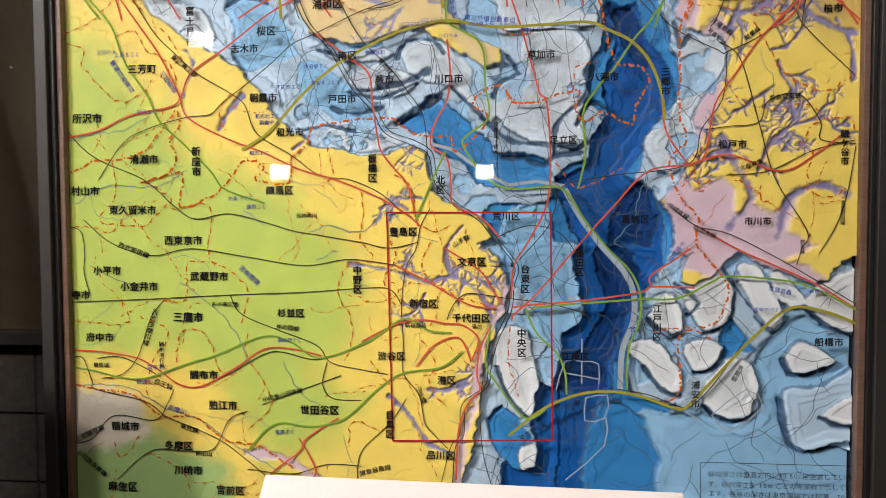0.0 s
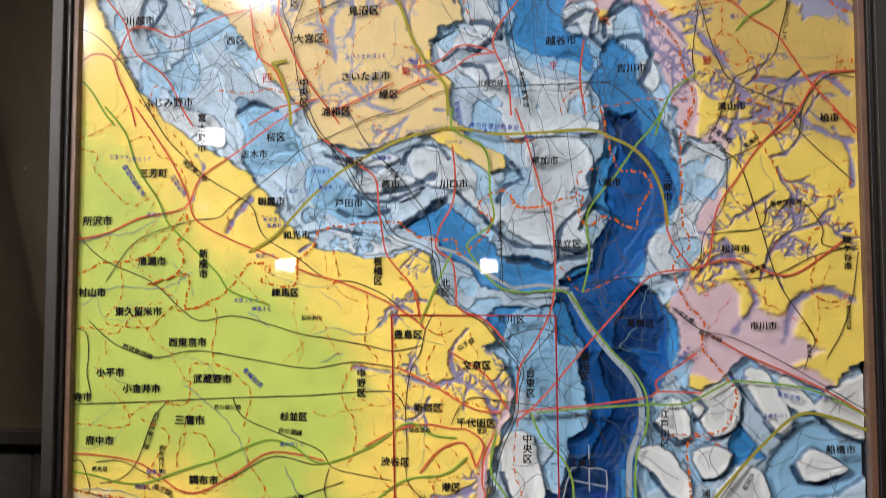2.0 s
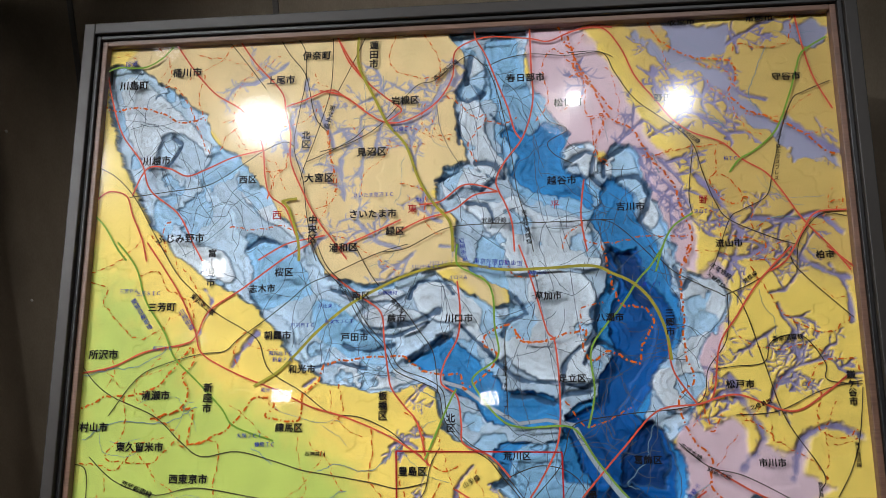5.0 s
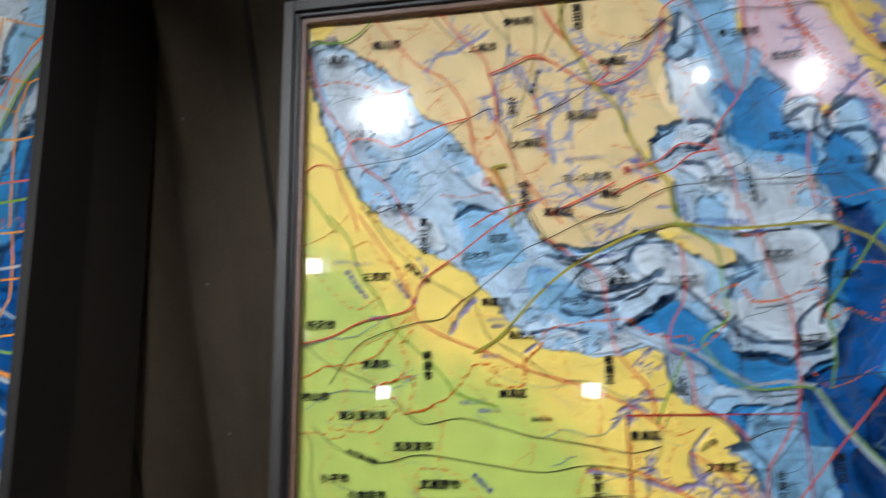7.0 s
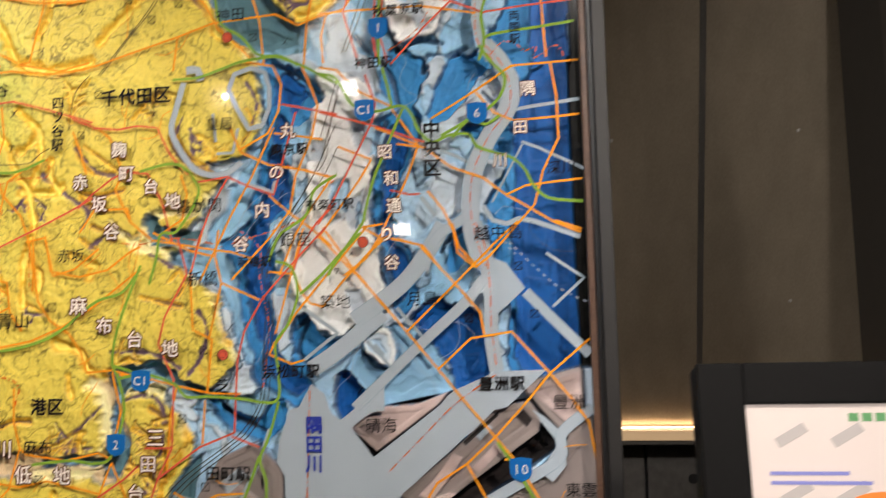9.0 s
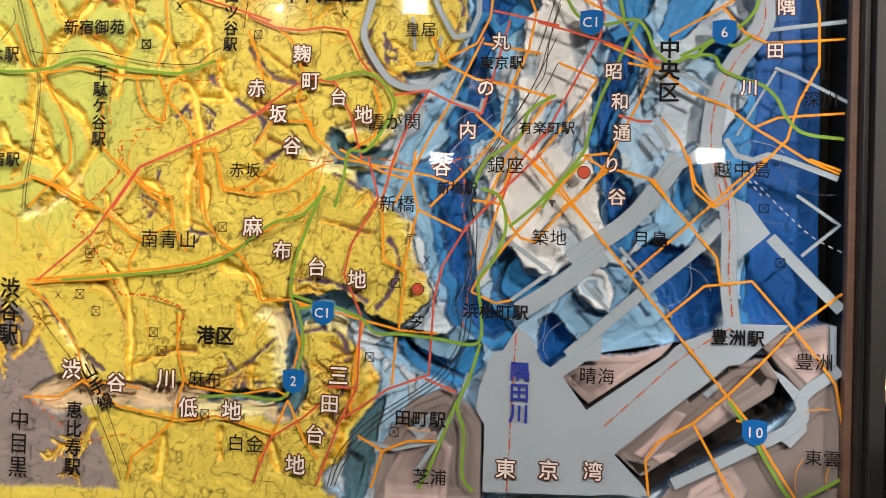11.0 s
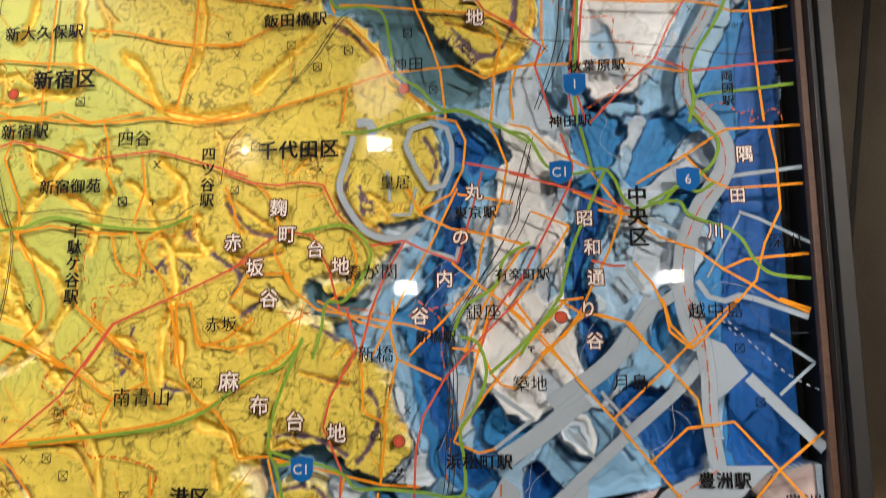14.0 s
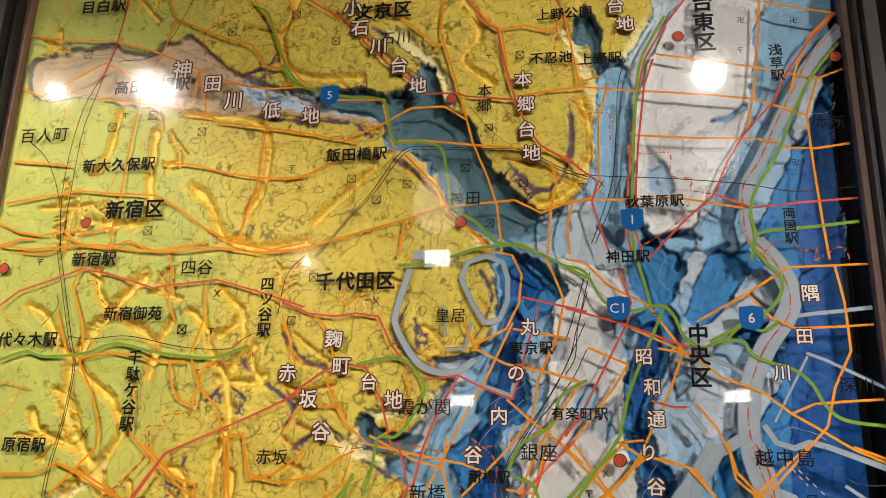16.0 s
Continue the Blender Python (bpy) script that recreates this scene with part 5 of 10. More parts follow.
gully(LAND2, LEMON, 11, 9, (32.7, 50.4), (35.1, 49.6), (36.4, 46.6))
gully(LAND2, LEMON, 11, 9, (40.6, 51), (42.5, 49.7), (42.4, 46.7))
gully(LAND2, LEMON, 11, 9, (44.2, 66.8), (43.9, 64.5), (45.5, 61.8))
gully(LAND2, LEMON, 12, 14, (26.1, 77.6), (22.3, 73.5), (18.5, 68.4), (16.3, 64.3), (15.9, 59.1), (18.6, 54.4), (22.6, 48.7), (25.4, 44.6))
gully(LAND2, LEMON, 11, 9, (33.7, 72.2), (36.4, 70), (38.1, 65.4), (40.3, 62.3), (41.4, 55.6), (39.8, 50.6), (39.9, 44.6))
gully(LAND2, LEMON, 11, 9, (41.7, 72.4), (42.3, 67.8), (41.3, 63.8))
gully(LAND2, LEMON, 11, 8, (28.2, 38.5), (31.5, 33.9), (32.1, 22.8))
gully(LAND2, LEMON, 11, 9, (47.7, 52.1), (51.8, 50.1), (50.8, 48.6))
gully(LAND2, LEMON, 11, 10, (45.7, 38.6), (49.8, 37.1), (50.9, 34.6), (54, 33.1))
gully(LAND2, LEMON, 11, 8, (47.8, 33.6), (48.4, 30.6))
gully(LAND2, LEMON, 11, 8, (49.9, 25.2), (49.9, 22.2))
gully(LAND2, LEMON, 11, 9, (37.5, 14.8), (37, 9.8))
gully(LAND2, LEMON, 11, 8, (45.9, 16.1), (45.9, 12.6))
gully(LAND2, LEMON, 11, 8, (53.1, 15.3), (54.2, 11.4))
gully(LAND2, LEMON, 13, 12, (63.1, 96.5), (67, 94.3), (69.7, 89.8), (71.8, 85), (75.1, 83.2))
gully(LAND2, LEMON, 13, 14, (70.8, 55.7), (70.8, 48.9), (72.4, 43.7), (73.5, 38.4))
gully(LAND2, LEMON, 13, 14, (64, 32.3), (67.1, 27.8), (67.1, 22.6), (64.1, 17.3), (61.4, 11.9))
gully(LAND2, LEMON, 12, 10, (51.8, 85.2), (56.6, 89.8), (62.3, 95.4))
gully(LAND2, LEMON, 12, 9, (29.2, 103.7), (42.5, 101), (43.4, 91.2), (41.1, 86.8))
gully(LAND2, LEMON, 11, 9, (46.3, 122.9), (44.1, 115), (47.3, 109.3), (57.4, 108.1))
gully(LAND2, LEMON, 12, 11, (72.8, 120.7), (75.5, 114.6), (73, 110), (77.3, 105.9))
gully(LAND2, LEMON, 12, 11, (90.4, 102.4), (91.8, 95.2), (88.6, 88.6), (84.6, 86.9))
gully(LAND2, GRAPE, 7, 9, (38.9, 102.9), (47.2, 101.6), (56.1, 100.8), (59.3, 98.3))
gully(LAND2, GRAPE, 7, 9, (63.4, 94.2), (67.2, 91.6), (70.2, 88.1), (72.6, 85.4))
gully(LAND2, GRAPE, 7, 10, (58.8, 116.6), (64.3, 112.7), (68, 108.2), (70.5, 103.5))
gully(LAND2, GRAPE, 7, 8, (88.6, 101.3), (88.8, 95.2), (87, 90.1), (83.9, 88.6), (79.9, 93))
gully(LAND2, GRAPE, 7, 8, (68.7, 42.9), (70.2, 39.9), (68.7, 35.4), (67.2, 33.9))
gully(LAND2, GRAPE, 7, 8, (54.1, 30), (51.8, 27.7), (47.1, 23), (51.8, 23.1))
gully(LAND2, GRAPE, 7, 7, (54.8, 37.2), (61.1, 36.9), (65.7, 34.6))
gully(LAND2, GRAPE, 7, 8, (42.7, 64.8), (46.3, 61.7), (50.6, 58.6), (49.3, 55.6))
gully(LAND2, GRAPE, 7, 8, (51.1, 53.3), (55.7, 55.6), (60.6, 52), (65.3, 49.2))
gully(LAND2, GRAPE, 7, 7, (57.2, 30), (61.1, 30.8), (63.4, 27.9), (62.7, 21.8), (60.4, 16.5))
gully(LAND2, GRAPE, 7, 9, (18.5, 33.4), (23.5, 27.2), (28.5, 23.4))
gully(LAND2, GRAPE, 7, 6, (65.9, 72.6), (64.5, 67.9), (67.8, 64.8), (72.4, 64.8))
gully(LAND2, GRAPE, 7, 6, (76.1, 77.2), (77.7, 74), (76.9, 70.9))
gully(LAND2, GRAPE, 7, 7, (48.2, 68.8), (51.8, 64.8), (54.7, 64))
build_relief(LAND1, CASE1, "relief", "green, yellow and blue relief with stepped buried valleys", RELIEF, 60)
build_relief(LAND2, CASE2, "relief", "yellow-green plateau relief falling to deep blue valleys", RELIEF, 80)

# ---------------------------------------------------------------- touch screen between the maps
SCREEN = glow("screen_white", (1.0, 0.82, 0.73), 0.18)
SCREEN_GREEN, SCREEN_BLUE = glow("screen_green", (0.10, 0.30, 0.10), 0.3), glow("screen_blue", (0.25, 0.25, 0.6), 0.25)
SCREEN_ORANGE, SCREEN_GREY = glow("screen_orange", (1.0, 0.22, 0.02), 0.3), glow("screen_grey", (0.55, 0.48, 0.44), 0.25)


def touch_screen():
    """A black monitor, leaning back a little, on a post with a foot; its picture is drawn in plain bars."""
    mon = empty("touch_screen", (-0.849, 1.06, 0))
    tagged(mon, "black touch screen monitor with a lit pale picture, on a post", "monitor")
    w, top, h = 0.172, 1.381, 0.275
    lean = pose(0, 0, top, -9, 0, 0)
    def put(name, bm, mat, lab=""):
        ob = part(name, bm, mat, mon, lab)
        ob.matrix_basis = lean
        return ob
    put("housing", boxed(-w, w, 0.004, 0.05, -h, 0, 0.006), PLASTIC)
    bz = 0.041
    for x0, x1, z0, z1 in ((-w, -w + 0.045, -h, 0), (w - 0.045, w, -h, 0), (-w + 0.045, w - 0.045, -bz, 0), (-w + 0.045, w - 0.045, -h, -h + bz)):
        put("bezel_side", boxed(x0, x1, -0.008, 0.004, z0, z1, 0.002), PLASTIC, "matt black bezel bar")
    put("picture", boxed(-w + 0.045, w - 0.045, -0.001, 0.0035, -h + bz, -bz), SCREEN, "lit pale pink picture")
    z = -bz
    for k in range(10):
        put("title_bar", boxed(-0.03 + k * 0.0125, -0.03 + k * 0.0125 + 0.009, -0.0022, -0.0012, z - 0.017, z - 0.009), SCREEN_GREEN)
    put("subtitle_bar", boxed(0.02, 0.11, -0.0022, -0.0012, z - 0.027, z - 0.024), SCREEN_BLUE)
    for k in range(2):
        put("text_bar", boxed(-0.108, -0.035 + 0.02 * k, -0.0022, -0.0012, z - 0.068 - 0.009 * k, z - 0.0645 - 0.009 * k), SCREEN_BLUE)
    for i in range(4):
        for j in range(3):
            bm = boxed(-0.016, 0.016, -0.0020, -0.0012, -0.005, 0.005)
            bmesh.ops.transform(bm, matrix=pose(-0.085 + i * 0.052, 0, z - 0.03 - j * 0.055, 0, -30, 0), verts=bm.verts)
            put("pale_bar", bm, SCREEN_GREY)
    el = bmesh.new()
    rod(el, 1.0, 0.001, (0, 0, 0), (90, 0, 0), 40)
    bmesh.ops.scale(el, vec=(0.042, 1, 0.022), verts=el.verts)
    bmesh.ops.translate(el, vec=(-0.005, -0.003, z - 0.105), verts=el.verts)
    put("round_button", el, SCREEN_ORANGE, "orange oval button")
    post = bmesh.new()
    rod(post, 0.03, 1.15, (0, 0.08, 0.58))
    part("post", post, PLASTIC, mon)
    part("foot", boxed(-0.2, 0.2, -0.1, 0.26, 0, 0.02, 0.005), PLASTIC, mon)
    cable = bmesh.new()
    rod(cable, 0.004, 0.5, (-0.14, 0.10, 0.98), (0, 8, 0), 10)
    part("cable", cable, BLACK, mon, "thin black cable")
    return mon


touch_screen()


# ---------------------------------------------------------------- caption board in front of the first map
def caption_board():
    board = empty("caption_board", (-0.044, 1.0, 0))
    tagged(board, "pale pink caption board on a dark stand before the map", "sign")
    p = part("panel", boxed(-0.211, 0.211, -0.30, 0, -0.008, 0.0, 0.002), BOARD, board, "pale pink board")
    p.matrix_basis = pose(0, 0, 1.218, 42, 0.8, 0)
    post = bmesh.new()
    rod(post, 0.025, 1.09, (0, -0.13, 0.545))
    part("post", post, PLASTIC, board)
    part("foot", boxed(-0.17, 0.17, -0.28, 0.02, 0, 0.018, 0.004), PLASTIC, board)
    return board


caption_board()

# ---------------------------------------------------------------- warm glow added along the foot of the steel panel, where no lamp is seen
FOOT_GLOW = glow("foot_glow", (1.0, 0.66, 0.36), 3.0)
LEDGE_GLOW = glow("ledge_glow", (1.0, 0.66, 0.36), 0.16)
strip = empty("added_foot_glow", (0, slope_y(FOOT), FOOT))
tagged(strip, "slim warm glow added along the foot of the steel panel", "light strip")
part("diffuser", boxed(-1.08, -0.69, -0.020, -0.012, 0.0, 0.003), FOOT_GLOW, strip, "added strip that glows warm up the steel")
# the ledge front is no lamp: its emission imitates light falling on it
part("ledge_front_glow", boxed(-1.08, -0.69, -0.054, -0.0515, -0.022, -0.002), LEDGE_GLOW, strip, "lit look of the ledge front, given as a soft warm glow")

# ---------------------------------------------------------------- ceiling spotlights
LENS = glow("lamp_lens", WARM, 2.0)
LENS_SMALL = glow("lamp_lens_small", (1.0, 0.88, 0.72), 2.0)
LENS_PANEL = glow("lamp_lens_panel", (1.0, 0.95, 0.88), 14.0)


def spotlight(at, aim, power, r=0.045, lens=None, cone=70, colour=None, blend=0.5):
    """A black can on a stem under the ceiling, with a glowing lens and its beam; also used for the two added key lamps.
    """
    lamp = empty("spotlight", (at[0], at[1], CEIL))
    tagged(lamp, "black cylindrical ceiling lamp with a warm lit lens, real spotlight or added key", "spotlight", "ceiling spotlights")
    stem = bmesh.new()
    top = CEIL - at[2]
    rod(stem, 0.012, top - 0.05, (0, 0, -(top - 0.05) / 2), seg=12)
    part("stem", stem, PLASTIC, lamp)
    rose = bmesh.new()
    rod(rose, 0.05, 0.02, (0, 0, -0.01))
    part("rose", rose, PLASTIC, lamp)
    aimed = look((0, 0, at[2] - CEIL), Vector(aim) - Vector((at[0], at[1], CEIL)))
    can = bmesh.new()
    rod(can, r * 1.35, 0.16, (0, 0, 0.081))
    rod(can, r * 1.35, 0.03, (0, 0, 0.176), r2=r * 0.6)
    c = part("can", can, PLASTIC, lamp)
    c.matrix_basis = aimed
    disc = bmesh.new()
    rod(disc, r, 0.006, (0, 0, -0.003), seg=32)
    part("lens", disc, lens or LENS, c, "glowing lens")
    if power:
        data = bpy.data.lights.new("beam", "SPOT")
        data.energy, data.color, data.spot_size, data.spot_blend, data.shadow_soft_size = power, colour or WARM, radians(cone), blend, r
        beam = new("beam", data)
        beam.matrix_basis = pose(at[0], at[1], CEIL) @ aimed @ pose(0, 0, -0.012)
    return lamp


# over the first map
spotlight((-1.02, -0.46, 2.70), (-0.22, 1.4, 1.22), 50, 0.085, cone=62)
spotlight((0.17, -0.40, 2.70), (-0.1, 1.4, 1.35), 4, 0.022, cone=62)
spotlight((0.55, -0.47, 2.70), (0.3, 1.4, 1.25), 16, 0.03, cone=66)
# added key lamp, set where its reflection misses the first map
spotlight((-2.10, -0.90, 2.72), (0.25, 1.33, 1.02), 175, 0.13, LENS_SMALL, 52, blend=0.75)
# over the second map
spotlight((-2.76, 0.30, 2.70), (-2.35, 1.4, 0.95), 60, 0.05, cone=74, colour=WARMER)
spotlight((-3.10, 0.30, 2.70), (-1.9, 1.4, 1.4), 4, 0.024, cone=66, colour=WARMER)
spotlight((-1.12, 0.16, 2.70), (-1.4, 1.4, 1.7), 9, 0.045, cone=58, colour=WARMER)
spotlight((-3.00, -1.80, 2.74), (-1.75, 1.33, 1.4), 4, 0.016, LENS_SMALL, 44, colour=WARMER)
# added key for the second map, its mirror image kept off the cover
spotlight((0.10, -0.60, 2.72), (-2.5, 1.35, 1.14), 160, 0.09, LENS_SMALL, 58, colour=WARMER, blend=0.6)


def panel_light(at, viewer, w, h):
    """A small rectangular lamp deep in an added black hood, hanging from the ceiling and aimed at one map."""
    lamp = empty("panel_light", (at[0], at[1], CEIL))
    tagged(lamp, "small rectangular white lamp in an added deep black hood", "lamp", "panel lamps")
    aimed = look((0, 0, at[2] - CEIL), Vector(viewer) - Vector((at[0], at[1], CEIL)))
    # hood depth: invented to block the lamp from the other map's cover
    d = 6.0 * w
    def put(name, bm, mat, lab=""):
        ob = part(name, bm, mat, lamp, lab)
        ob.matrix_basis = aimed
    for x0, x1, z0, z1 in ((-w / 2 - 0.012, -w / 2, -h / 2 - 0.012, h / 2 + 0.012), (w / 2, w / 2 + 0.012, -h / 2 - 0.012, h / 2 + 0.012), (-w / 2, w / 2, h / 2, h / 2 + 0.012), (-w / 2, w / 2, -h / 2 - 0.012, -h / 2)):
        put("added_hood_side", boxed(x0, x1, z0, z1, -d, 0.05), BLACK)
    put("housing", boxed(-w / 2, w / 2, -h / 2, h / 2, 0.02, 0.05), BLACK)
    put("diffuser", boxed(-w / 2, w / 2, -h / 2, h / 2, 0.0, 0.01), LENS_PANEL, "glowing white diffuser")
    rodm = bmesh.new()
    length = CEIL - at[2] - h / 2 - 0.005
    rod(rodm, 0.008, length, (0, -0.03, -length / 2), seg=10)
    part("hanger", rodm, PLASTIC, lamp)
    return lamp


# the two maps are seen from about these places, mirrored in their covers
SEEN1, SEEN2 = (0.0, 2.5, 1.5), (-1.47, 2.43, 1.47)
for at, viewer, w, h in (((-2.35, -3.4, 2.70), SEEN1, 0.16, 0.12), ((-2.28, -1.85, 2.76), SEEN2, 0.13, 0.08), ((-2.0, -4.1, 1.78), SEEN1, 0.15, 0.10), ((-0.36, -4.1, 1.76), SEEN1, 0.15, 0.11),
                         ((-2.48, -4.1, 2.26), SEEN2, 0.18, 0.10), ((-0.44, -4.1, 2.30), SEEN2, 0.20, 0.10)):
    panel_light(at, viewer, w, h)

# ---------------------------------------------------------------- the print on the inner face of each cover
from mathutils.geometry import delaunay_2d_cdt


class Print:
    def __init__(self, case):
        self.case = case


PRINT1, PRINT2 = Print(CASE1), Print(CASE2)
INK_RED, INK_GREEN, INK_RING = ink("ink_red", (0.66, 0.11, 0.06)), ink("ink_green", (0.22, 0.38, 0.05)), ink("ink_ring", (0.36, 0.32, 0.04))
INK_RAIL, INK_BORDER, INK_BLUE = ink("ink_rail", (0.055, 0.045, 0.03)), ink("ink_border", (0.66, 0.13, 0.012)), ink("ink_stream", (0.17, 0.27, 0.33))
INK_FINE, INK_BLACK, INK_ORANGE = ink("ink_fine", (0.09, 0.11, 0.15)), ink("ink_black", (0.012, 0.011, 0.012)), ink("ink_orange", (0.85, 0.32, 0.02))
INK_WATER, INK_NAME, INK_WHITE = ink("ink_water", (0.39, 0.45, 0.52)), ink("ink_blue_name", (0.03, 0.05, 0.35)), ink("ink_white", (0.86, 0.78, 0.72))
INK_BROWN, INK_SHIELD, INK_DARKRED = ink("ink_brown", (0.10, 0.035, 0.02)), ink("ink_shield", (0.01, 0.13, 0.42)), ink("ink_dark_red", (0.42, 0.02, 0.02))
INK_GREY = ink("ink_grey", (0.38, 0.42, 0.48))
LAYER = 0.00012
DRAWN = []


def sheet(verts, faces, name, mat, parent, layer, label=""):
    data = bpy.data.meshes.new(name)
    y = 0.006 - LAYER * layer
    data.from_pydata([(x, y, z) for x, z in verts], [], faces)
    data.materials.append(mat)
    ob = new(name, data)
    ob.parent = parent
    if label:
        tagged(ob, label=label)
    return ob


def trail(pts, every, jitter=0.0, seed=0, straight=False):
    """Points along a smooth line, in metres, a step apart, with an optional crookedness."""
    p = [Vector((a * 0.01, b * 0.01)) for a, b in pts]
    out = []
    for k in range(len(p) - 1):
        a, b, c, d = p[max(k - 1, 0)], p[k], p[k + 1], p[min(k + 2, len(p) - 1)]
        m = max(2, int((c - b).length / every))
        for q in range(m):
            t = q / m
            if straight:
                out.append(b.lerp(c, t))
                continue
            out.append(0.5 * (2 * b + (c - a) * t + (2 * a - 5 * b + 4 * c - d) * t * t + (3 * b - a - 3 * c + d) * t ** 3))
    out.append(p[-1])
    if jitter:
        moved = []
        for q in out:
            n = noise.noise_vector(Vector((q.x * 90, q.y * 90, seed))) + 0.6 * noise.noise_vector(Vector((q.x * 260, q.y * 260, seed + 5)))
            moved.append(q + Vector((n.x, n.y)) * jitter)
        out = moved
    return out


def ribbon(pts, width, dash=None):
    """A flat strip along the points; dash gives lengths on and off in turn."""
    verts, faces, run, k, on = [], [], 0.0, 0, True
    last = None
    for i, q in enumerate(pts):
        t = (pts[min(i + 1, len(pts) - 1)] - pts[max(i - 1, 0)])
        if t.length < 1e-7:
            continue
        t.normalize()
        n = Vector((-t.y, t.x)) * width / 2
        if i and dash:
            run += (q - pts[i - 1]).length
            if run > dash[k % len(dash)]:
                run, k, on = 0.0, k + 1, not on
                last = None if not on else last
        if on:
            verts += [tuple(q + n), tuple(q - n)]
            j = len(verts) - 2
            if last is not None:
                faces.append((last, last + 1, j + 1, j))
            last = j
        else:
            last = None
    return verts, faces


def draw(pr, name, mat, width, pts, layer, every=0.004, jitter=0.0, dash=None, straight=False):
    DRAWN.append(name)
    layer += 0.02 * (len(DRAWN) % 45)
    v, f = ribbon(trail(pts, every, jitter, len(pts) * 1.7, straight), width, dash)
    return sheet(v, f, name, mat, pr.case, layer) if f else None


def red_road(pr, *pts):
    draw(pr, "road_line", INK_RED, 0.0024 if pr is PRINT1 else 0.0029, pts, 8, straight=pr is PRINT2)


def orange_road(pr, *pts):
    draw(pr, "road_line", INK_ORANGE, 0.0031, pts, 7, straight=True)


def green_road(pr, *pts):
    draw(pr, "expressway_line", INK_GREEN, 0.0027 if pr is PRINT1 else 0.0042, pts, 9)


def ring_road(pr, *pts):
    draw(pr, "expressway_line", INK_RING, 0.0040, pts, 9)


def railway(pr, *pts):
    draw(pr, "railway_line", INK_RAIL, 0.0013, pts, 6)


def border(pr, *pts):
    draw(pr, "border_line", INK_BORDER, 0.0019, pts, 4, 0.0009, 0.0028 if pr is PRINT1 else 0.0012, (0.008, 0.002, 0.002, 0.002))


def border_bold(pr, *pts):
    draw(pr, "border_line", INK_BORDER, 0.0028, pts, 5, 0.0009, 0.0022, (0.009, 0.002, 0.003, 0.002))


def stream(pr, *pts):
    draw(pr, "stream_line", INK_BLUE, 0.0011, pts, 3, 0.002, 0.003)


def fine_line(pr, *pts):
    draw(pr, "fine_line", INK_FINE, 0.0008, pts, 2, 0.003, 0.0012)


def quay_line(pr, *pts):
    draw(pr, "quay_line", INK_GREY, 0.0016, pts, 2, 0.05)


def tunnel_line(pr, *pts):
    draw(pr, "tunnel_line", INK_GREY, 0.0016, pts, 6, 0.001, 0, (0.006, 0.004))


def channel_line(pr, *pts):
    draw(pr, "channel_line", INK_BORDER, 0.0016, pts, 4, 0.001, 0, (0.016, 0.003, 0.003, 0.003))


def key_square(pr, *pts):
    for a, b in zip(pts[:-1], pts[1:]):
        draw(pr, "key_square_side", INK_DARKRED, 0.0022, (a, b), 10, 0.5)


PATCHES = []


QUAYS = (((92, 25.9), (94.8, 28), (101.1, 28.7), (106.2, 30.7), (104.8, 29), (95.1, 21.8)),
         ((99, 16.7), (105.7, 22), (112.3, 28.2), (116.8, 29), (118.5, 27), (118.1, 24.3), (108.1, 17), (102.3, 13.2)))


def within(p, ring_pts):
    odd = False
    for (ax, ay), (bx, by) in zip(ring_pts, ring_pts[1:] + ring_pts[:1]):
        if (ay > p[1]) != (by > p[1]) and p[0] < (bx - ax) * (p[1] - ay) / (by - ay) + ax:
            odd = not odd
    return odd


def water(pr, *pts):
    """A flat printed patch of open water, left clear over the quays."""
    PATCHES.append(pr)
    rings = [pts] + list(QUAYS)
    flat, edges = [], []
    for loop in rings:
        base = len(flat)
        flat += [Vector((a * 0.01, b * 0.01)) for a, b in loop]
        edges += [(base + k, base + (k + 1) % len(loop)) for k in range(len(loop))]
    vs, _, fs, *_ = delaunay_2d_cdt(flat, edges, [], 0, 1e-5)
    keep = []
    for f in fs:
        mid = sum((vs[k] for k in f), Vector((0, 0))) * (100 / len(f))
        if within(mid, pts) and not any(within(mid, q) for q in QUAYS):
            keep.append(tuple(f))
    sheet([tuple(v) for v in vs], keep, "water_patch", INK_WATER, pr.case, -1 - 0.25 * len(PATCHES), "pale grey-blue printed water")


def moat(pr, width, *pts):
    """A canal, moat or river of even width, in mm, with thin banks."""
    PATCHES.append(pr)
    line = trail(pts, 0.006, straight=width < 8)
    v, f = ribbon(line, width * 0.001)
    sheet(v, f, "river_band", INK_WATER, pr.case, -1 - 0.25 * len(PATCHES), "pale grey-blue printed river")
    bank = []
    for q, a in enumerate(line):
        t = (line[min(q + 1, len(line) - 1)] - line[max(q - 1, 0)]).normalized()
        bank.append((a + Vector((-t.y, t.x)) * width * 0.0005, a - Vector((-t.y, t.x)) * width * 0.0005))
    for side in (0, 1):
        v, f = ribbon([b[side] for b in bank], 0.0005)
        sheet(v, f, "bank_line", INK_BLUE, pr.case, 0.5)


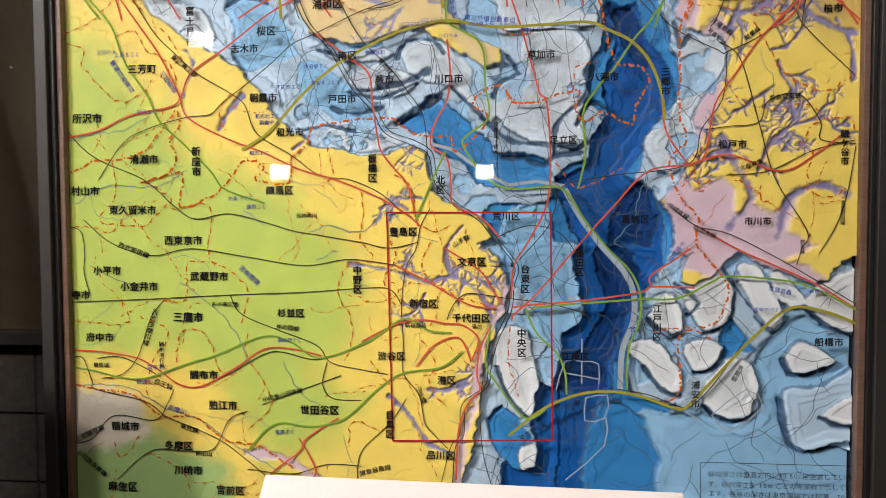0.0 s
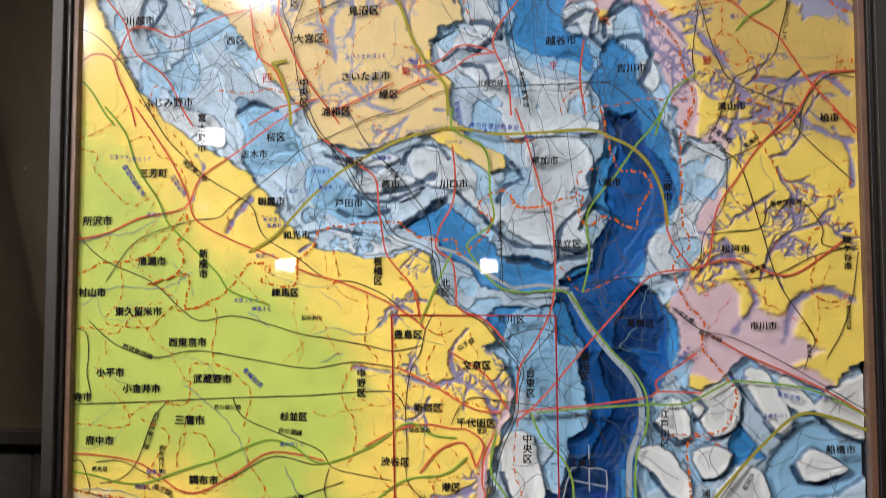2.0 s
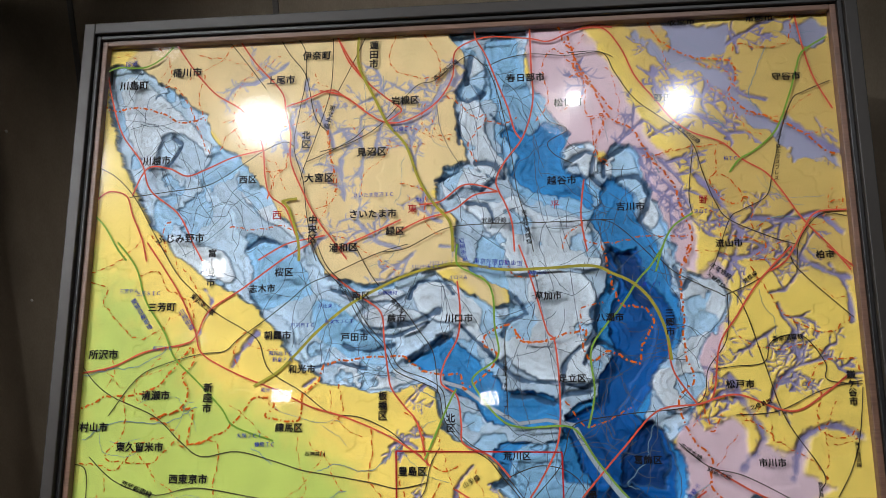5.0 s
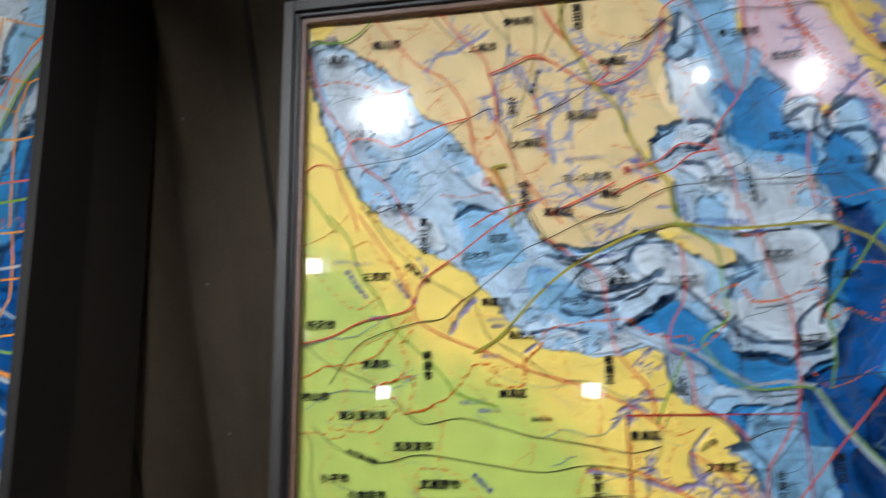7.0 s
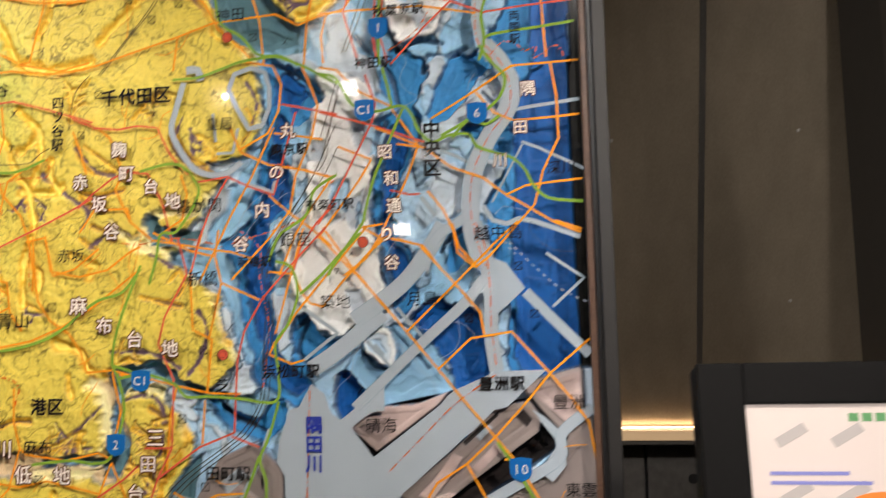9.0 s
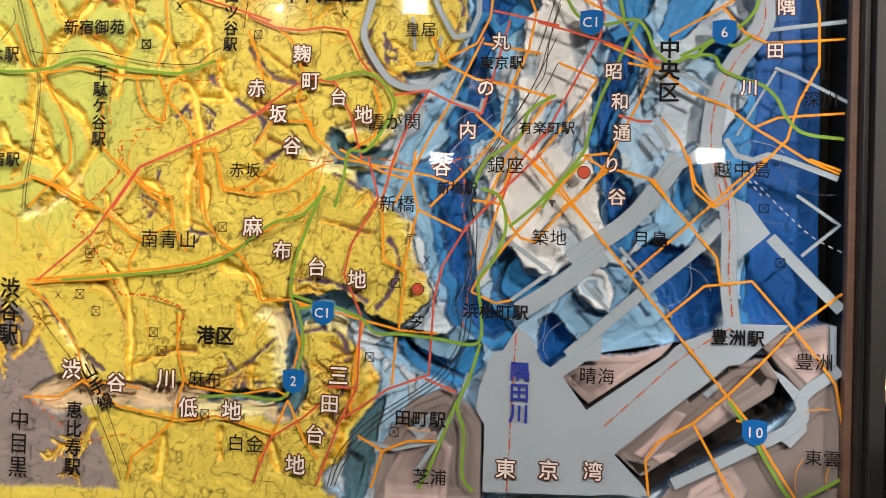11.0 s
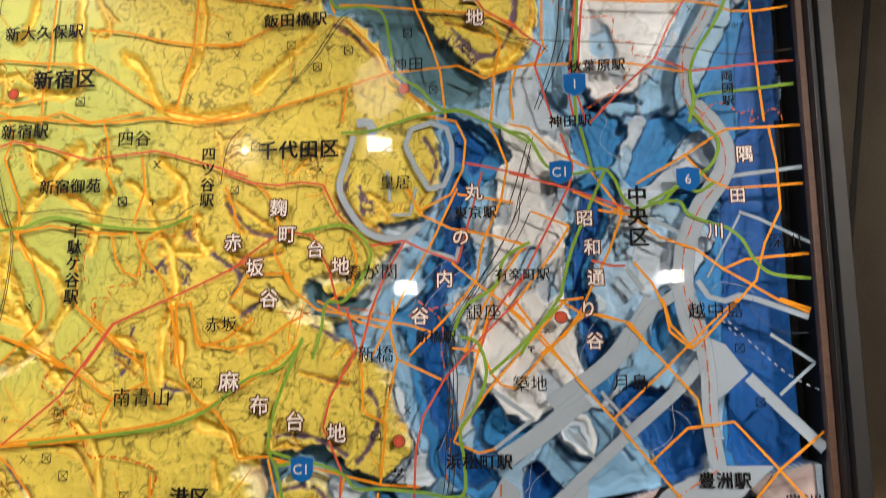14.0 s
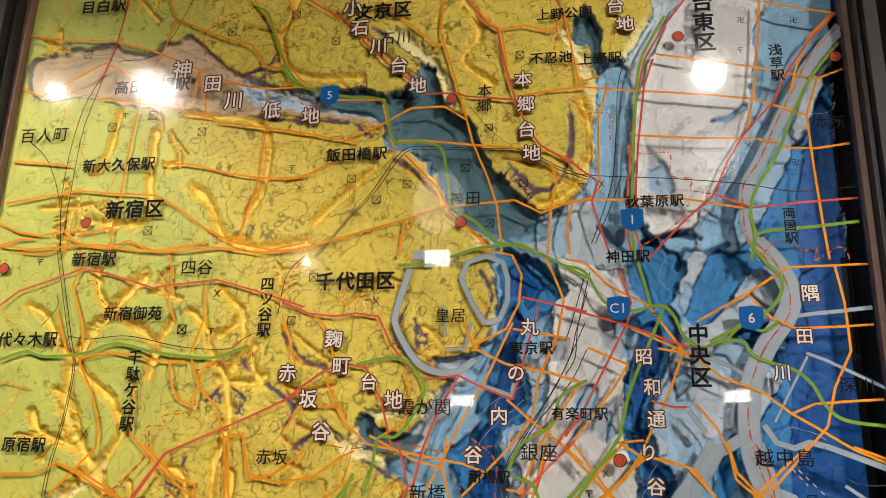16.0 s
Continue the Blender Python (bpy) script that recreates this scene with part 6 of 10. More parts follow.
def wander(pr, land, count, low, high, length, mat, width, seed, name, jitter=0.002, dash=None, box=None):
    """Many thin crooked lines too fine to tell apart, where the relief's depth lies between two values."""
    rnd = random.Random(seed)
    verts, faces = [], []
    made = 0
    while made < count:
        u, v = rnd.uniform(1, land.w - 1), rnd.uniform(1, land.h - 1)
        if box and not (box[0] < u < box[1] and box[2] < v < box[3]):
            continue
        way = rnd.uniform(0, 2 * math.pi)
        pts = []
        for _ in range(int(rnd.uniform(0.4, 1.0) * length / 1.5)):
            j, i = int(v / land.h * (land.nv - 1)), int(u / land.w * (land.nu - 1))
            if not (1 < u < land.w - 1 and 1 < v < land.h - 1 and low < land.depth[j, i] < high):
                break
            pts.append((u, v))
            way += rnd.gauss(0, 0.35)
            u, v = u + 1.5 * math.cos(way), v + 1.5 * math.sin(way)
        made += 1
        if len(pts) > 2:
            a, b = ribbon(trail(pts, 0.001 if dash else 0.003, jitter, made), width, dash)
            faces += [tuple(k + len(verts) for k in f) for f in b]
            verts += a
    return tagged(sheet(verts, faces, name, mat, pr.case, 1), kind="stuff")


# ---- lettering
GLYPHS = {}


def glyph(ch):
    """The outline of one character, one unit wide, filled; kept for the next use."""
    key = ch
    if key not in GLYPHS:
        cu = bpy.data.curves.new("glyph", "FONT")
        cu.body, cu.size, cu.resolution_u = ch, 1.0, 2
        ob = bpy.data.objects.new("glyph", cu)
        me = bpy.data.meshes.new_from_object(ob)
        GLYPHS[key] = ([(v.co.x, v.co.y) for v in me.vertices], [tuple(p.vertices) for p in me.polygons])
        bpy.data.objects.remove(ob)
        bpy.data.curves.remove(cu)
        bpy.data.meshes.remove(me)
    return GLYPHS[key]


def letters(pr, name, text, u, v, size, mat, weight, layer, down=False, lean=0.0, label=""):
    """A word set across, down or along a slope; weight thickens the strokes by laying copies a little apart."""
    size *= 0.01
    verts, faces, lifts = [], [], []
    steep = abs(lean) > 50
    turn = radians(lean)
    along = Vector((math.cos(turn), math.sin(turn)))
    tilt = turn
    if steep:
        along = -along if lean > 0 else along
        tilt = turn - math.copysign(math.pi / 2, lean)
    if down:
        along, tilt = Vector((0, -1)), 0.0
    ca, sa = math.cos(tilt), math.sin(tilt)
    n = len(text)
    count = 1 if weight <= 0 else (4 if weight < 0.03 else 8)
    shifts = [(0.0, 0.0)] if count == 1 else [(weight * math.cos(2 * math.pi * (q + 0.5) / count), weight * math.sin(2 * math.pi * (q + 0.5) / count)) for q in range(count)]
    for k, ch in enumerate(text):
        gv, gf = glyph(ch)
        c = Vector((u * 0.01, v * 0.01)) + along * (k - (n - 1) / 2) * size
        for q, (sx, sz) in enumerate(shifts):
            base = len(verts)
            for x, z in gv:
                x, z = (x - 0.487 + sx) * size * 0.96, (z - 0.36 + sz) * size * 0.96
                if ch == "ー" and (down or steep):
                    x, z = z, -x
                verts.append((c.x + x * ca - z * sa, 0.006 - LAYER * (layer + 0.1 * q), c.y + x * sa + z * ca))
            faces += [tuple(i + base for i in f) for f in gf]
    data = bpy.data.meshes.new(name)
    data.from_pydata(verts, [], faces)
    data.materials.append(mat)
    ob = new(name, data)
    ob.parent = pr.case
    return tagged(ob, label=label)


def name(pr, text, u, v, s, down=False, lean=0.0):
    bold = 0.03 if s > 1.1 else 0.02
    letters(pr, "place_name", text, u, v, s, INK_BLACK, bold, 12, down, lean, "black printed place name")


def blue_name(pr, text, u, v, s, down=False, lean=0.0):
    letters(pr, "road_name", text, u, v, s, INK_NAME, 0.012, 12, down, lean, "blue printed road name")


def red_name(pr, text, u, v, s, down=False, lean=0.0):
    letters(pr, "red_letter", text, u, v, s, INK_DARKRED, 0.015, 12, down, lean, "dark red printed letter")


def station(pr, text, u, v, s, down=False, lean=0.0):
    letters(pr, "station_name", text, u, v, s, INK_BLACK, 0.026, 12, down, lean, "black printed station name")


def district(pr, text, u, v, s, down=False, lean=0.0):
    letters(pr, "district_name", text, u, v, s, INK_BLACK, 0.006, 12, down, lean, "thin black printed district name")


def landform(pr, text, u, v, s, down=False, lean=0.0):
    letters(pr, "letter_outline", text, u, v, s, INK_BROWN, 0.085, 12, down, lean)
    letters(pr, "landform_letter", text, u, v, s, INK_WHITE, 0.016, 14, down, lean, "pale letter with a brown outline")


def river_name(pr, text, u, v, s, down=False, lean=0.0):
    letters(pr, "river_name", text, u, v, s, INK_NAME, 0.03, 12, down, lean, "bold blue printed river name")


def sign(pr, text, u, v, s, down=False, lean=0.0):
    if text == "⊠":
        h = s * 0.45
        for pts in (((u - h, v - h), (u + h, v - h), (u + h, v + h), (u - h, v + h), (u - h, v - h)),):
            for a, b in zip(pts[:-1], pts[1:]):
                draw(pr, "school_sign", INK_BLACK, 0.0011, (a, b), 11, 0.5)
        draw(pr, "school_sign", INK_BLACK, 0.0010, ((u - h, v - h), (u + h, v + h)), 11, 0.5)
        draw(pr, "school_sign", INK_BLACK, 0.0010, ((u - h, v + h), (u + h, v - h)), 11, 0.5)
    elif text == "×":
        h = s * 0.42
        draw(pr, "crossing_sign", INK_BLACK, 0.0010, ((u - h * 0.8, v - h), (u + h * 0.8, v + h)), 11, 0.5)
        draw(pr, "crossing_sign", INK_BLACK, 0.0010, ((u - h * 0.8, v + h), (u + h * 0.8, v - h)), 11, 0.5)
    else:
        letters(pr, "map_sign", text, u, v, s, INK_BLACK, 0.01, 12)


def disc(r, u, v, seg=28, r0=0.0):
    vs = [(u * 0.01 + r * math.cos(2 * math.pi * k / seg), v * 0.01 + r * math.sin(2 * math.pi * k / seg)) for k in range(seg)]
    return vs, [tuple(range(seg))]


def red_dot(pr, u, v):
    for r, mat, lay in ((0.0085, INK_BLACK, 12), (0.0072, INK_RED, 13), (0.0048, INK_BLACK, 14), (0.0042, INK_RED, 15)):
        vs, fs = disc(r, u, v)
        sheet(vs, fs, "red_dot", mat, pr.case, lay)


def shield(pr, text, u, v):
    a, b, s = u * 0.01, v * 0.01, 0.0148
    vs = [(a - s, b + s * 0.95), (a, b + s * 1.1), (a + s, b + s * 0.95), (a + s, b - s * 0.35), (a + s * 0.72, b - s * 0.85), (a, b - s * 1.15), (a - s * 0.72, b - s * 0.85), (a - s, b - s * 0.35)]
    sheet(vs, [tuple(range(8))], "route_shield", INK_SHIELD, pr.case, 13, "blue printed route shield")
    for k, ch in enumerate(text):
        gv, gf = glyph(ch)
        x0, x1 = min(x for x, z in gv), max(x for x, z in gv)
        z0, z1 = min(z for x, z in gv), max(z for x, z in gv)
        q = 0.0185
        shift = (k - (len(text) - 1) / 2) * 0.0115
        sheet([(a + shift + (x - (x0 + x1) / 2) * q, b + (z - (z0 + z1) / 2) * q) for x, z in gv], gf, "route_number", INK_WHITE, pr.case, 15, "white route number")


def caption(pr, text, u, v, width, mat=None):
    """One line of running text from its left end, fitted to a width."""
    verts, faces, pen = [], [], 0.0
    for ch in text:
        if ch == " ":
            pen += 0.45
            continue
        gv, gf = glyph(ch)
        base = len(verts)
        verts += [(x + pen, z) for x, z in gv]
        faces += [tuple(i + base for i in f) for f in gf]
        pen += 1.0 if ord(ch) > 255 else 0.62
    k = width * 0.01 / pen
    return sheet([(u * 0.01 + x * k, v * 0.01 + (z - 0.36) * k) for x, z in verts], faces, "caption_line", mat or INK_BLACK, pr.case, 12, "line of black caption text")


# lines of both maps
green_road(PRINT1, (3.8, 76.6), (7.1, 72.5), (8.9, 67.6), (12.2, 62.7), (14, 59), (17.8, 55.4), (21.5, 51.7), (23.5, 49.2), (29.3, 47.2))
green_road(PRINT1, (-1.3, 23.4), (3.2, 22.7), (7.6, 21.7), (11.2, 21.8), (15.2, 23.2), (18.4, 24.3), (21.8, 25.3), (28.8, 28.1), (32.9, 27.3), (37, 25.1), (43.8, 27.4), (49.2, 30.8), (52.8, 29.2), (56, 28.9))
green_road(PRINT1, (26.2, 11.4), (29.1, 14.6), (31.4, 15.6), (34.6, 15.2), (37.6, 15.4), (41, 16.7), (45.5, 20.8), (49.1, 23.1), (54.4, 24), (57.5, 26.3))
ring_road(PRINT1, (63.9, 14.5), (68.7, 18.4), (73.5, 20.5), (77.9, 21), (82.1, 20.4), (86.9, 18.8), (88.7, 19.6), (92.4, 23.8), (97, 28.9), (101.5, 32.7), (106, 32.3), (110.7, 30.5))
green_road(PRINT1, (68.5, 49.2), (71.6, 48.7), (74.3, 44.7), (77.4, 40.8), (80.4, 37.7), (81.8, 34.6), (81.7, 30.7), (80.3, 26.8), (80.1, 21.3))
green_road(PRINT1, (73.4, 48.9), (74.4, 53.7), (74.1, 59.3), (76.1, 62.7), (78.1, 65), (80.9, 69.1), (82.8, 71.2), (84.5, 73.7))
ring_road(PRINT1, (26.1, 54.8), (29.5, 56.8), (32, 59.2), (35.3, 62.7), (39.4, 66.1), (43.4, 68.4), (48.2, 70.6), (53, 71.9), (56.1, 72.1), (62.3, 71.1), (68.5, 71.2), (74.6, 71.4), (77.6, 70.2), (80.6, 68.6), (82.9, 65.9), (84.4, 62.1), (85, 58))
green_road(PRINT1, (55.5, 75), (55.5, 72.1), (57.6, 70.7), (59.7, 69.4), (60.6, 67.3), (60.8, 63), (61.2, 58.8), (58.1, 56.3), (57.8, 54.7), (61.2, 50.3), (64.3, 49), (68.5, 49.2))
green_road(PRINT1, (67, 32.5), (71.7, 33), (77.8, 33.5), (81.6, 33.8), (86.9, 34), (91.3, 36.2), (93.6, 37), (101.6, 36.3), (105.9, 34.8), (110.7, 32.2))
green_road(PRINT1, (66.2, 32.5), (67.8, 29), (70.5, 26.3), (71.7, 23.5), (71.9, 20.4))
green_road(PRINT1, (61.5, 30.1), (60.7, 24.9), (62.3, 21.8), (66.2, 17.1), (69, 18.3))
green_road(PRINT1, (50.9, 44.6), (53.7, 51), (55.3, 54.3))
red_road(PRINT1, (-0.8, 56.8), (4.6, 57.8), (9.4, 59.9), (15.3, 61), (17.1, 62.2), (18.8, 65.8), (23.9, 69.2), (29.7, 73.4), (33.8, 75.7))
red_road(PRINT1, (17.1, 62.2), (18.3, 59.4), (23.7, 56.5), (29.4, 54.3), (34.3, 52), (40, 50.3), (45.7, 47.9), (49.7, 45.5), (51.7, 43.8))
red_road(PRINT1, (8.5, 76.4), (11.4, 72.4), (14.2, 68.3), (16.3, 64.2), (17.1, 62.2))
red_road(PRINT1, (-1.7, 25.8), (3.8, 25.6), (9.4, 24.8), (12.4, 23.4), (16.2, 20.9), (19.6, 20.8), (24.8, 23.6), (29, 26.3), (33.2, 26.3), (37.3, 25.4))
red_road(PRINT1, (37, 70.9), (41.9, 67.3), (44.5, 65.1), (45, 61.2), (45.6, 56.9), (46.2, 54.3), (48.1, 51.8), (49.9, 49.5), (51.3, 43.9))
red_road(PRINT1, (55.5, 69.6), (55.9, 65.3), (55.5, 61.4), (53.7, 58), (53.2, 55.1), (55.4, 53.3), (56, 49.4), (56.3, 46.8), (60, 45.1), (62.7, 42.3))
red_road(PRINT1, (64.4, 74.7), (65.7, 70.9), (67, 66.3), (68.2, 62), (69.1, 60.9), (69.6, 55.7), (69.6, 49.9), (68.9, 46), (66.6, 41.6), (64.7, 38.4), (64.3, 33.7))
red_road(PRINT1, (64.3, 31.3), (67.8, 34.5), (73.5, 41.2), (78.2, 46.5), (82.8, 51.2), (88.4, 52.1), (90.3, 53.5), (91.5, 60), (94.2, 64.2), (97.3, 68.7), (102.1, 73.6))
red_road(PRINT1, (84.6, 60.6), (85.2, 56.4), (88, 52.1))
red_road(PRINT1, (64.3, 32.5), (66.8, 32.9), (73.5, 33.5), (81.6, 34.7), (83.5, 35.5), (89.1, 35.4))
red_road(PRINT1, (83.5, 35.5), (83.1, 36.9), (86.2, 39.1), (88.5, 40.7))
red_road(PRINT1, (89.8, 43.5), (94.5, 40.7), (99.6, 38.4), (105.1, 35.8), (110.9, 32.1))
red_road(PRINT1, (61.5, 30.1), (59.9, 26.5), (59.5, 22.9), (59.9, 20.9), (58.2, 18.9), (56.9, 15.2), (56.5, 8))
red_road(PRINT1, (50.9, 24), (53.6, 27.2), (57, 28.2), (58.7, 24.9))
red_road(PRINT1, (43.1, 27.5), (48, 30), (51.8, 30.7), (55.3, 30.2), (57.5, 30), (59.7, 28.1), (58.7, 24.9))
red_road(PRINT1, (28.7, 4.6), (29.6, 8), (33.8, 11.4), (35.1, 13.5), (39.7, 16.5))
red_road(PRINT1, (33.8, 13.5), (35.1, 11.4), (36.3, 8.6), (35.3, 7.3))
red_road(PRINT1, (88.4, 52.1), (93.3, 53.3), (98.5, 51.4), (101.4, 51.3), (105, 53.6), (107.8, 55.8))
red_road(PRINT1, (55.2, 40.7), (60, 37.6), (61.5, 35.3), (63.1, 32.9))
red_road(PRINT1, (48, 38.4), (52.8, 36), (58.4, 32.9), (62.3, 32.5))
red_road(PRINT1, (106.8, 73.5), (110.2, 70.4))
railway(PRINT1, (-1.5, 32.8), (10.5, 33.3), (23.3, 34), (34.9, 34.5), (43.1, 35.1), (47.2, 35), (48.9, 32.8))
railway(PRINT1, (2.1, 44.9), (6.3, 41.5), (12.3, 39.7), (18.3, 40.7), (26.7, 39.5), (35, 38.3), (41.5, 39.2), (48, 38.4))
railway(PRINT1, (-0.8, 58.9), (1.8, 55.7), (5, 53.4), (11.5, 50.6), (15.7, 47), (18.9, 45), (24, 45.7), (29.5, 44.4), (33.5, 43.2), (37.2, 42.6), (43.2, 41.6), (47.2, 40.8), (51.2, 41.6))
railway(PRINT1, (4.5, 50.7), (8.4, 56), (12.2, 58), (17.8, 59.5), (21.5, 59.9), (23.4, 61.6), (27.1, 64.2), (30.8, 67.1), (33.8, 69.6), (37, 70.9), (43.5, 73.8), (48.3, 75.2))
railway(PRINT1, (10.3, 76.4), (13.5, 71.5), (16.2, 68.8), (19.8, 65.6), (24.4, 62.9), (26.6, 61.1), (28.3, 57.1), (33.2, 54), (37.3, 51.1), (41.7, 50.4), (45.8, 48.6), (48.4, 46.5), (50.5, 45.1))
railway(PRINT1, (34, 75.7), (35.7, 72.2), (38.9, 68.6), (41.9, 63.4), (45, 59.9), (46.7, 56.9), (50.6, 55.1), (52.8, 53.8), (53.7, 49.9), (56.3, 46.8), (59.7, 44.7), (61.8, 42.1), (63.1, 40.7), (64.8, 38.1), (64.2, 35.5), (63.8, 32), (61.8, 27.7), (61, 24.1), (60.6, 21.5), (57.4, 18.8), (57, 14.4), (55.7, 12.6), (53.9, 5.4))
railway(PRINT1, (34.7, 75.7), (36.3, 72.2), (39.4, 68.8), (42.4, 63.7), (45.5, 60.2), (47.4, 57.2), (51.1, 55.7), (53.4, 54), (54.2, 50.2), (56.8, 47.1), (60.1, 45), (62.3, 42.3), (63.6, 40.7), (65.3, 38.1), (64.7, 35.5), (64.3, 32), (62.4, 27.7), (61.5, 24.2), (61, 21.4), (58, 18.7), (57.6, 14.4), (56.4, 12.6), (55.9, 5.5))
railway(PRINT1, (40.3, 75.5), (43.5, 69.9), (47.4, 66), (49.8, 62.8), (52.1, 59.2), (52.7, 53.8))
railway(PRINT1, (55.3, 12.5), (53.5, 14.3), (52.1, 16), (51.3, 20), (49.1, 23.1), (49.1, 27.5), (48.9, 32.8), (49.6, 38.1), (51, 40.7), (51.7, 43.9), (53, 46.3))
railway(PRINT1, (55.3, 30.7), (56.2, 32.8), (58, 34.4), (61, 34.2), (63.8, 33.8), (68.6, 33.3), (71.7, 32.6))
railway(PRINT1, (24, 34), (25.6, 31.3), (31.1, 29), (36.6, 26.9), (38.6, 24.5), (43, 23.5), (46.8, 22.9))
railway(PRINT1, (28.5, 18.2), (33.9, 20.3), (40.1, 22.6))
railway(PRINT1, (3.6, 24.6), (7.7, 24.7), (13.3, 22))
railway(PRINT1, (19.6, 20.7), (24.6, 23.1), (30.2, 25.9), (37, 24.9), (44.2, 27.7))
railway(PRINT1, (0, 24.6), (1.4, 24.6), (2.8, 20.9), (3.2, 20), (10.8, 18.3), (14.1, 16.1), (18.8, 14.3), (22.5, 12.6), (26.2, 9.9), (29.4, 7.3))
railway(PRINT1, (-0.4, 11.8), (2.5, 12.6), (6, 16.1), (12.2, 15.6), (14.2, 18), (15.2, 20.1))
railway(PRINT1, (6.3, 6.6), (11.6, 11), (16.9, 11.1), (21.1, 11.6), (23.5, 15.9), (26.3, 17.2))
railway(PRINT1, (14, 33.2), (12, 30.7), (10, 25.2), (7.6, 22.4), (4.2, 21.6))
railway(PRINT1, (-0.6, 44), (1.6, 43.2), (2.1, 39.9), (1.9, 37.4), (2.7, 34.1))
railway(PRINT1, (38.1, 24.5), (37.4, 21.3), (38.9, 19.3), (43, 19.1))
railway(PRINT1, (42.3, 6.7), (42.9, 11.6), (47, 15.8), (49.5, 19.5))
railway(PRINT1, (26.2, 8.7), (32.9, 8.2), (37.9, 9.7), (42.9, 9.6))
railway(PRINT1, (91.9, 68.3), (94.7, 66), (97.2, 57.6), (99.4, 50.1), (103.6, 43.1), (103, 40.8), (102.3, 38.5))
railway(PRINT1, (90.2, 56.7), (93.3, 57.1), (97.2, 57.6), (98.4, 60.4), (102.3, 61.2), (105.1, 57.5), (105.2, 55.2), (109.6, 54.6))
railway(PRINT1, (93, 50.6), (98.5, 51.1), (104.3, 53.8), (109.6, 55.1))
railway(PRINT1, (82.7, 74.2), (85.9, 70.4), (91.9, 67.2), (93, 67), (98.2, 69.6), (101.7, 73.6))
railway(PRINT1, (93, 67), (92.5, 60.9), (89.8, 56.8), (88, 52.1), (78.2, 50.7), (71.6, 49.4), (70.2, 46), (69.2, 43.5), (65.4, 39.2))
railway(PRINT1, (85.3, 46.9), (89, 43.9), (93.5, 42.7), (99.4, 39.7), (104.5, 36.7), (110.7, 32.9))
railway(PRINT1, (102.1, 73.6), (102.5, 70.6), (109.4, 63.5))
railway(PRINT1, (109.6, 54.2), (108.7, 48.3), (107.3, 43.8), (105.2, 40.1))
railway(PRINT1, (62.3, 62.5), (62.2, 59.5), (62.5, 50.2))
railway(PRINT1, (78.6, 21.4), (83.2, 20.6), (87.8, 19), (90, 20.3), (92.6, 23.5), (95.9, 28.6))
railway(PRINT1, (60.7, 24.9), (59.9, 18.5), (60.3, 12.1), (61.5, 7.3))
railway(PRINT1, (71.7, 32.6), (74.7, 31.4), (76.3, 28.3))
railway(PRINT1, (62.3, 42.3), (67, 43.9), (71.6, 42.3), (74.7, 36.1), (74, 31.4))
border_bold(PRINT1, (-1, 51.5), (1.7, 52.3), (3.6, 53.4), (7.4, 53.6), (11.2, 54.7), (14.1, 57.7), (16.4, 60.4), (16.9, 58.2), (15.4, 56.4), (16.3, 53.8), (14.9, 51.5), (11.1, 50.2), (16.8, 51.7), (17.1, 49.7), (16.7, 46.8), (19.9, 47.5), (23.2, 49.6), (26.4, 53.2), (29.2, 52.3), (28.2, 50.5), (32.8, 50.1), (33.3, 53.6), (33.7, 54), (35.5, 55.7), (36.7, 57.9), (41.8, 58.7), (46.2, 58.9), (48, 58.8), (50.2, 57.1), (53.2, 56.3), (55.8, 56.3), (56.5, 54.2), (58.9, 55.9), (60.6, 57.6), (61, 59.2), (58.9, 61), (61.9, 63), (63.6, 62.6), (64.4, 60.9), (68.2, 60.8))
border_bold(PRINT1, (63.9, 61.9), (65.4, 60.7), (68.7, 61.1), (73.4, 62.3), (73, 59.8), (74.4, 58), (76.7, 59.3), (80.5, 57.6), (81, 59.7), (82.7, 63), (81.8, 65.3), (78.6, 65.9), (77.1, 69.7), (76.7, 72.9), (76.1, 74.4))
border_bold(PRINT1, (88.2, 74), (86.8, 69.9), (86.9, 64.8), (86.9, 58.7), (87.9, 55.4), (85.7, 52.6), (87, 47.8), (89.4, 45), (89.4, 41.2), (92.3, 37.4), (93.6, 35), (91.8, 30.7), (87.2, 28.8), (87.3, 21.5), (85, 19.5))
border_bold(PRINT1, (0.1, 20.6), (4, 19.9), (9.3, 19.1), (13.5, 16.3), (18.7, 16), (22.9, 12.8), (27.9, 12.1), (32.9, 8.9))
border(PRINT1, (0, 71.9), (3.7, 73.4), (7.6, 76.5))
border(PRINT1, (0.2, 70.6), (2.7, 69.4), (2.7, 66.9), (7.7, 62), (12, 63.5))
border(PRINT1, (7.5, 71.3), (10.5, 72), (12.1, 69.1), (15.5, 67.5), (16.7, 64.2))
border(PRINT1, (14.3, 72.3), (16.4, 69.8), (18, 66.6))
border(PRINT1, (24.4, 62.9), (22.9, 60.1), (23.7, 57.3))
border(PRINT1, (6.6, 53.4), (6.9, 48.5), (4.7, 44.8), (10.7, 44), (12.4, 44.8), (15, 47.3))
border(PRINT1, (0.7, 44), (3.8, 43.6), (6.4, 43.2), (9, 45.7), (12.4, 41.5))
border(PRINT1, (11.5, 50.5), (15.1, 48.1), (15.9, 46.4), (20.1, 47.2), (21.4, 45.6), (20.8, 40.7), (21.6, 38.3))
border(PRINT1, (13.9, 33.2), (17.3, 33.4), (17.8, 38.3), (21.2, 38.7), (25, 36.7), (26.6, 34.2), (25.7, 30.1))
border(PRINT1, (15.8, 24.2), (16.4, 28.4), (19.4, 28.8), (21, 26.8), (22.2, 23.1), (24.7, 22.7))
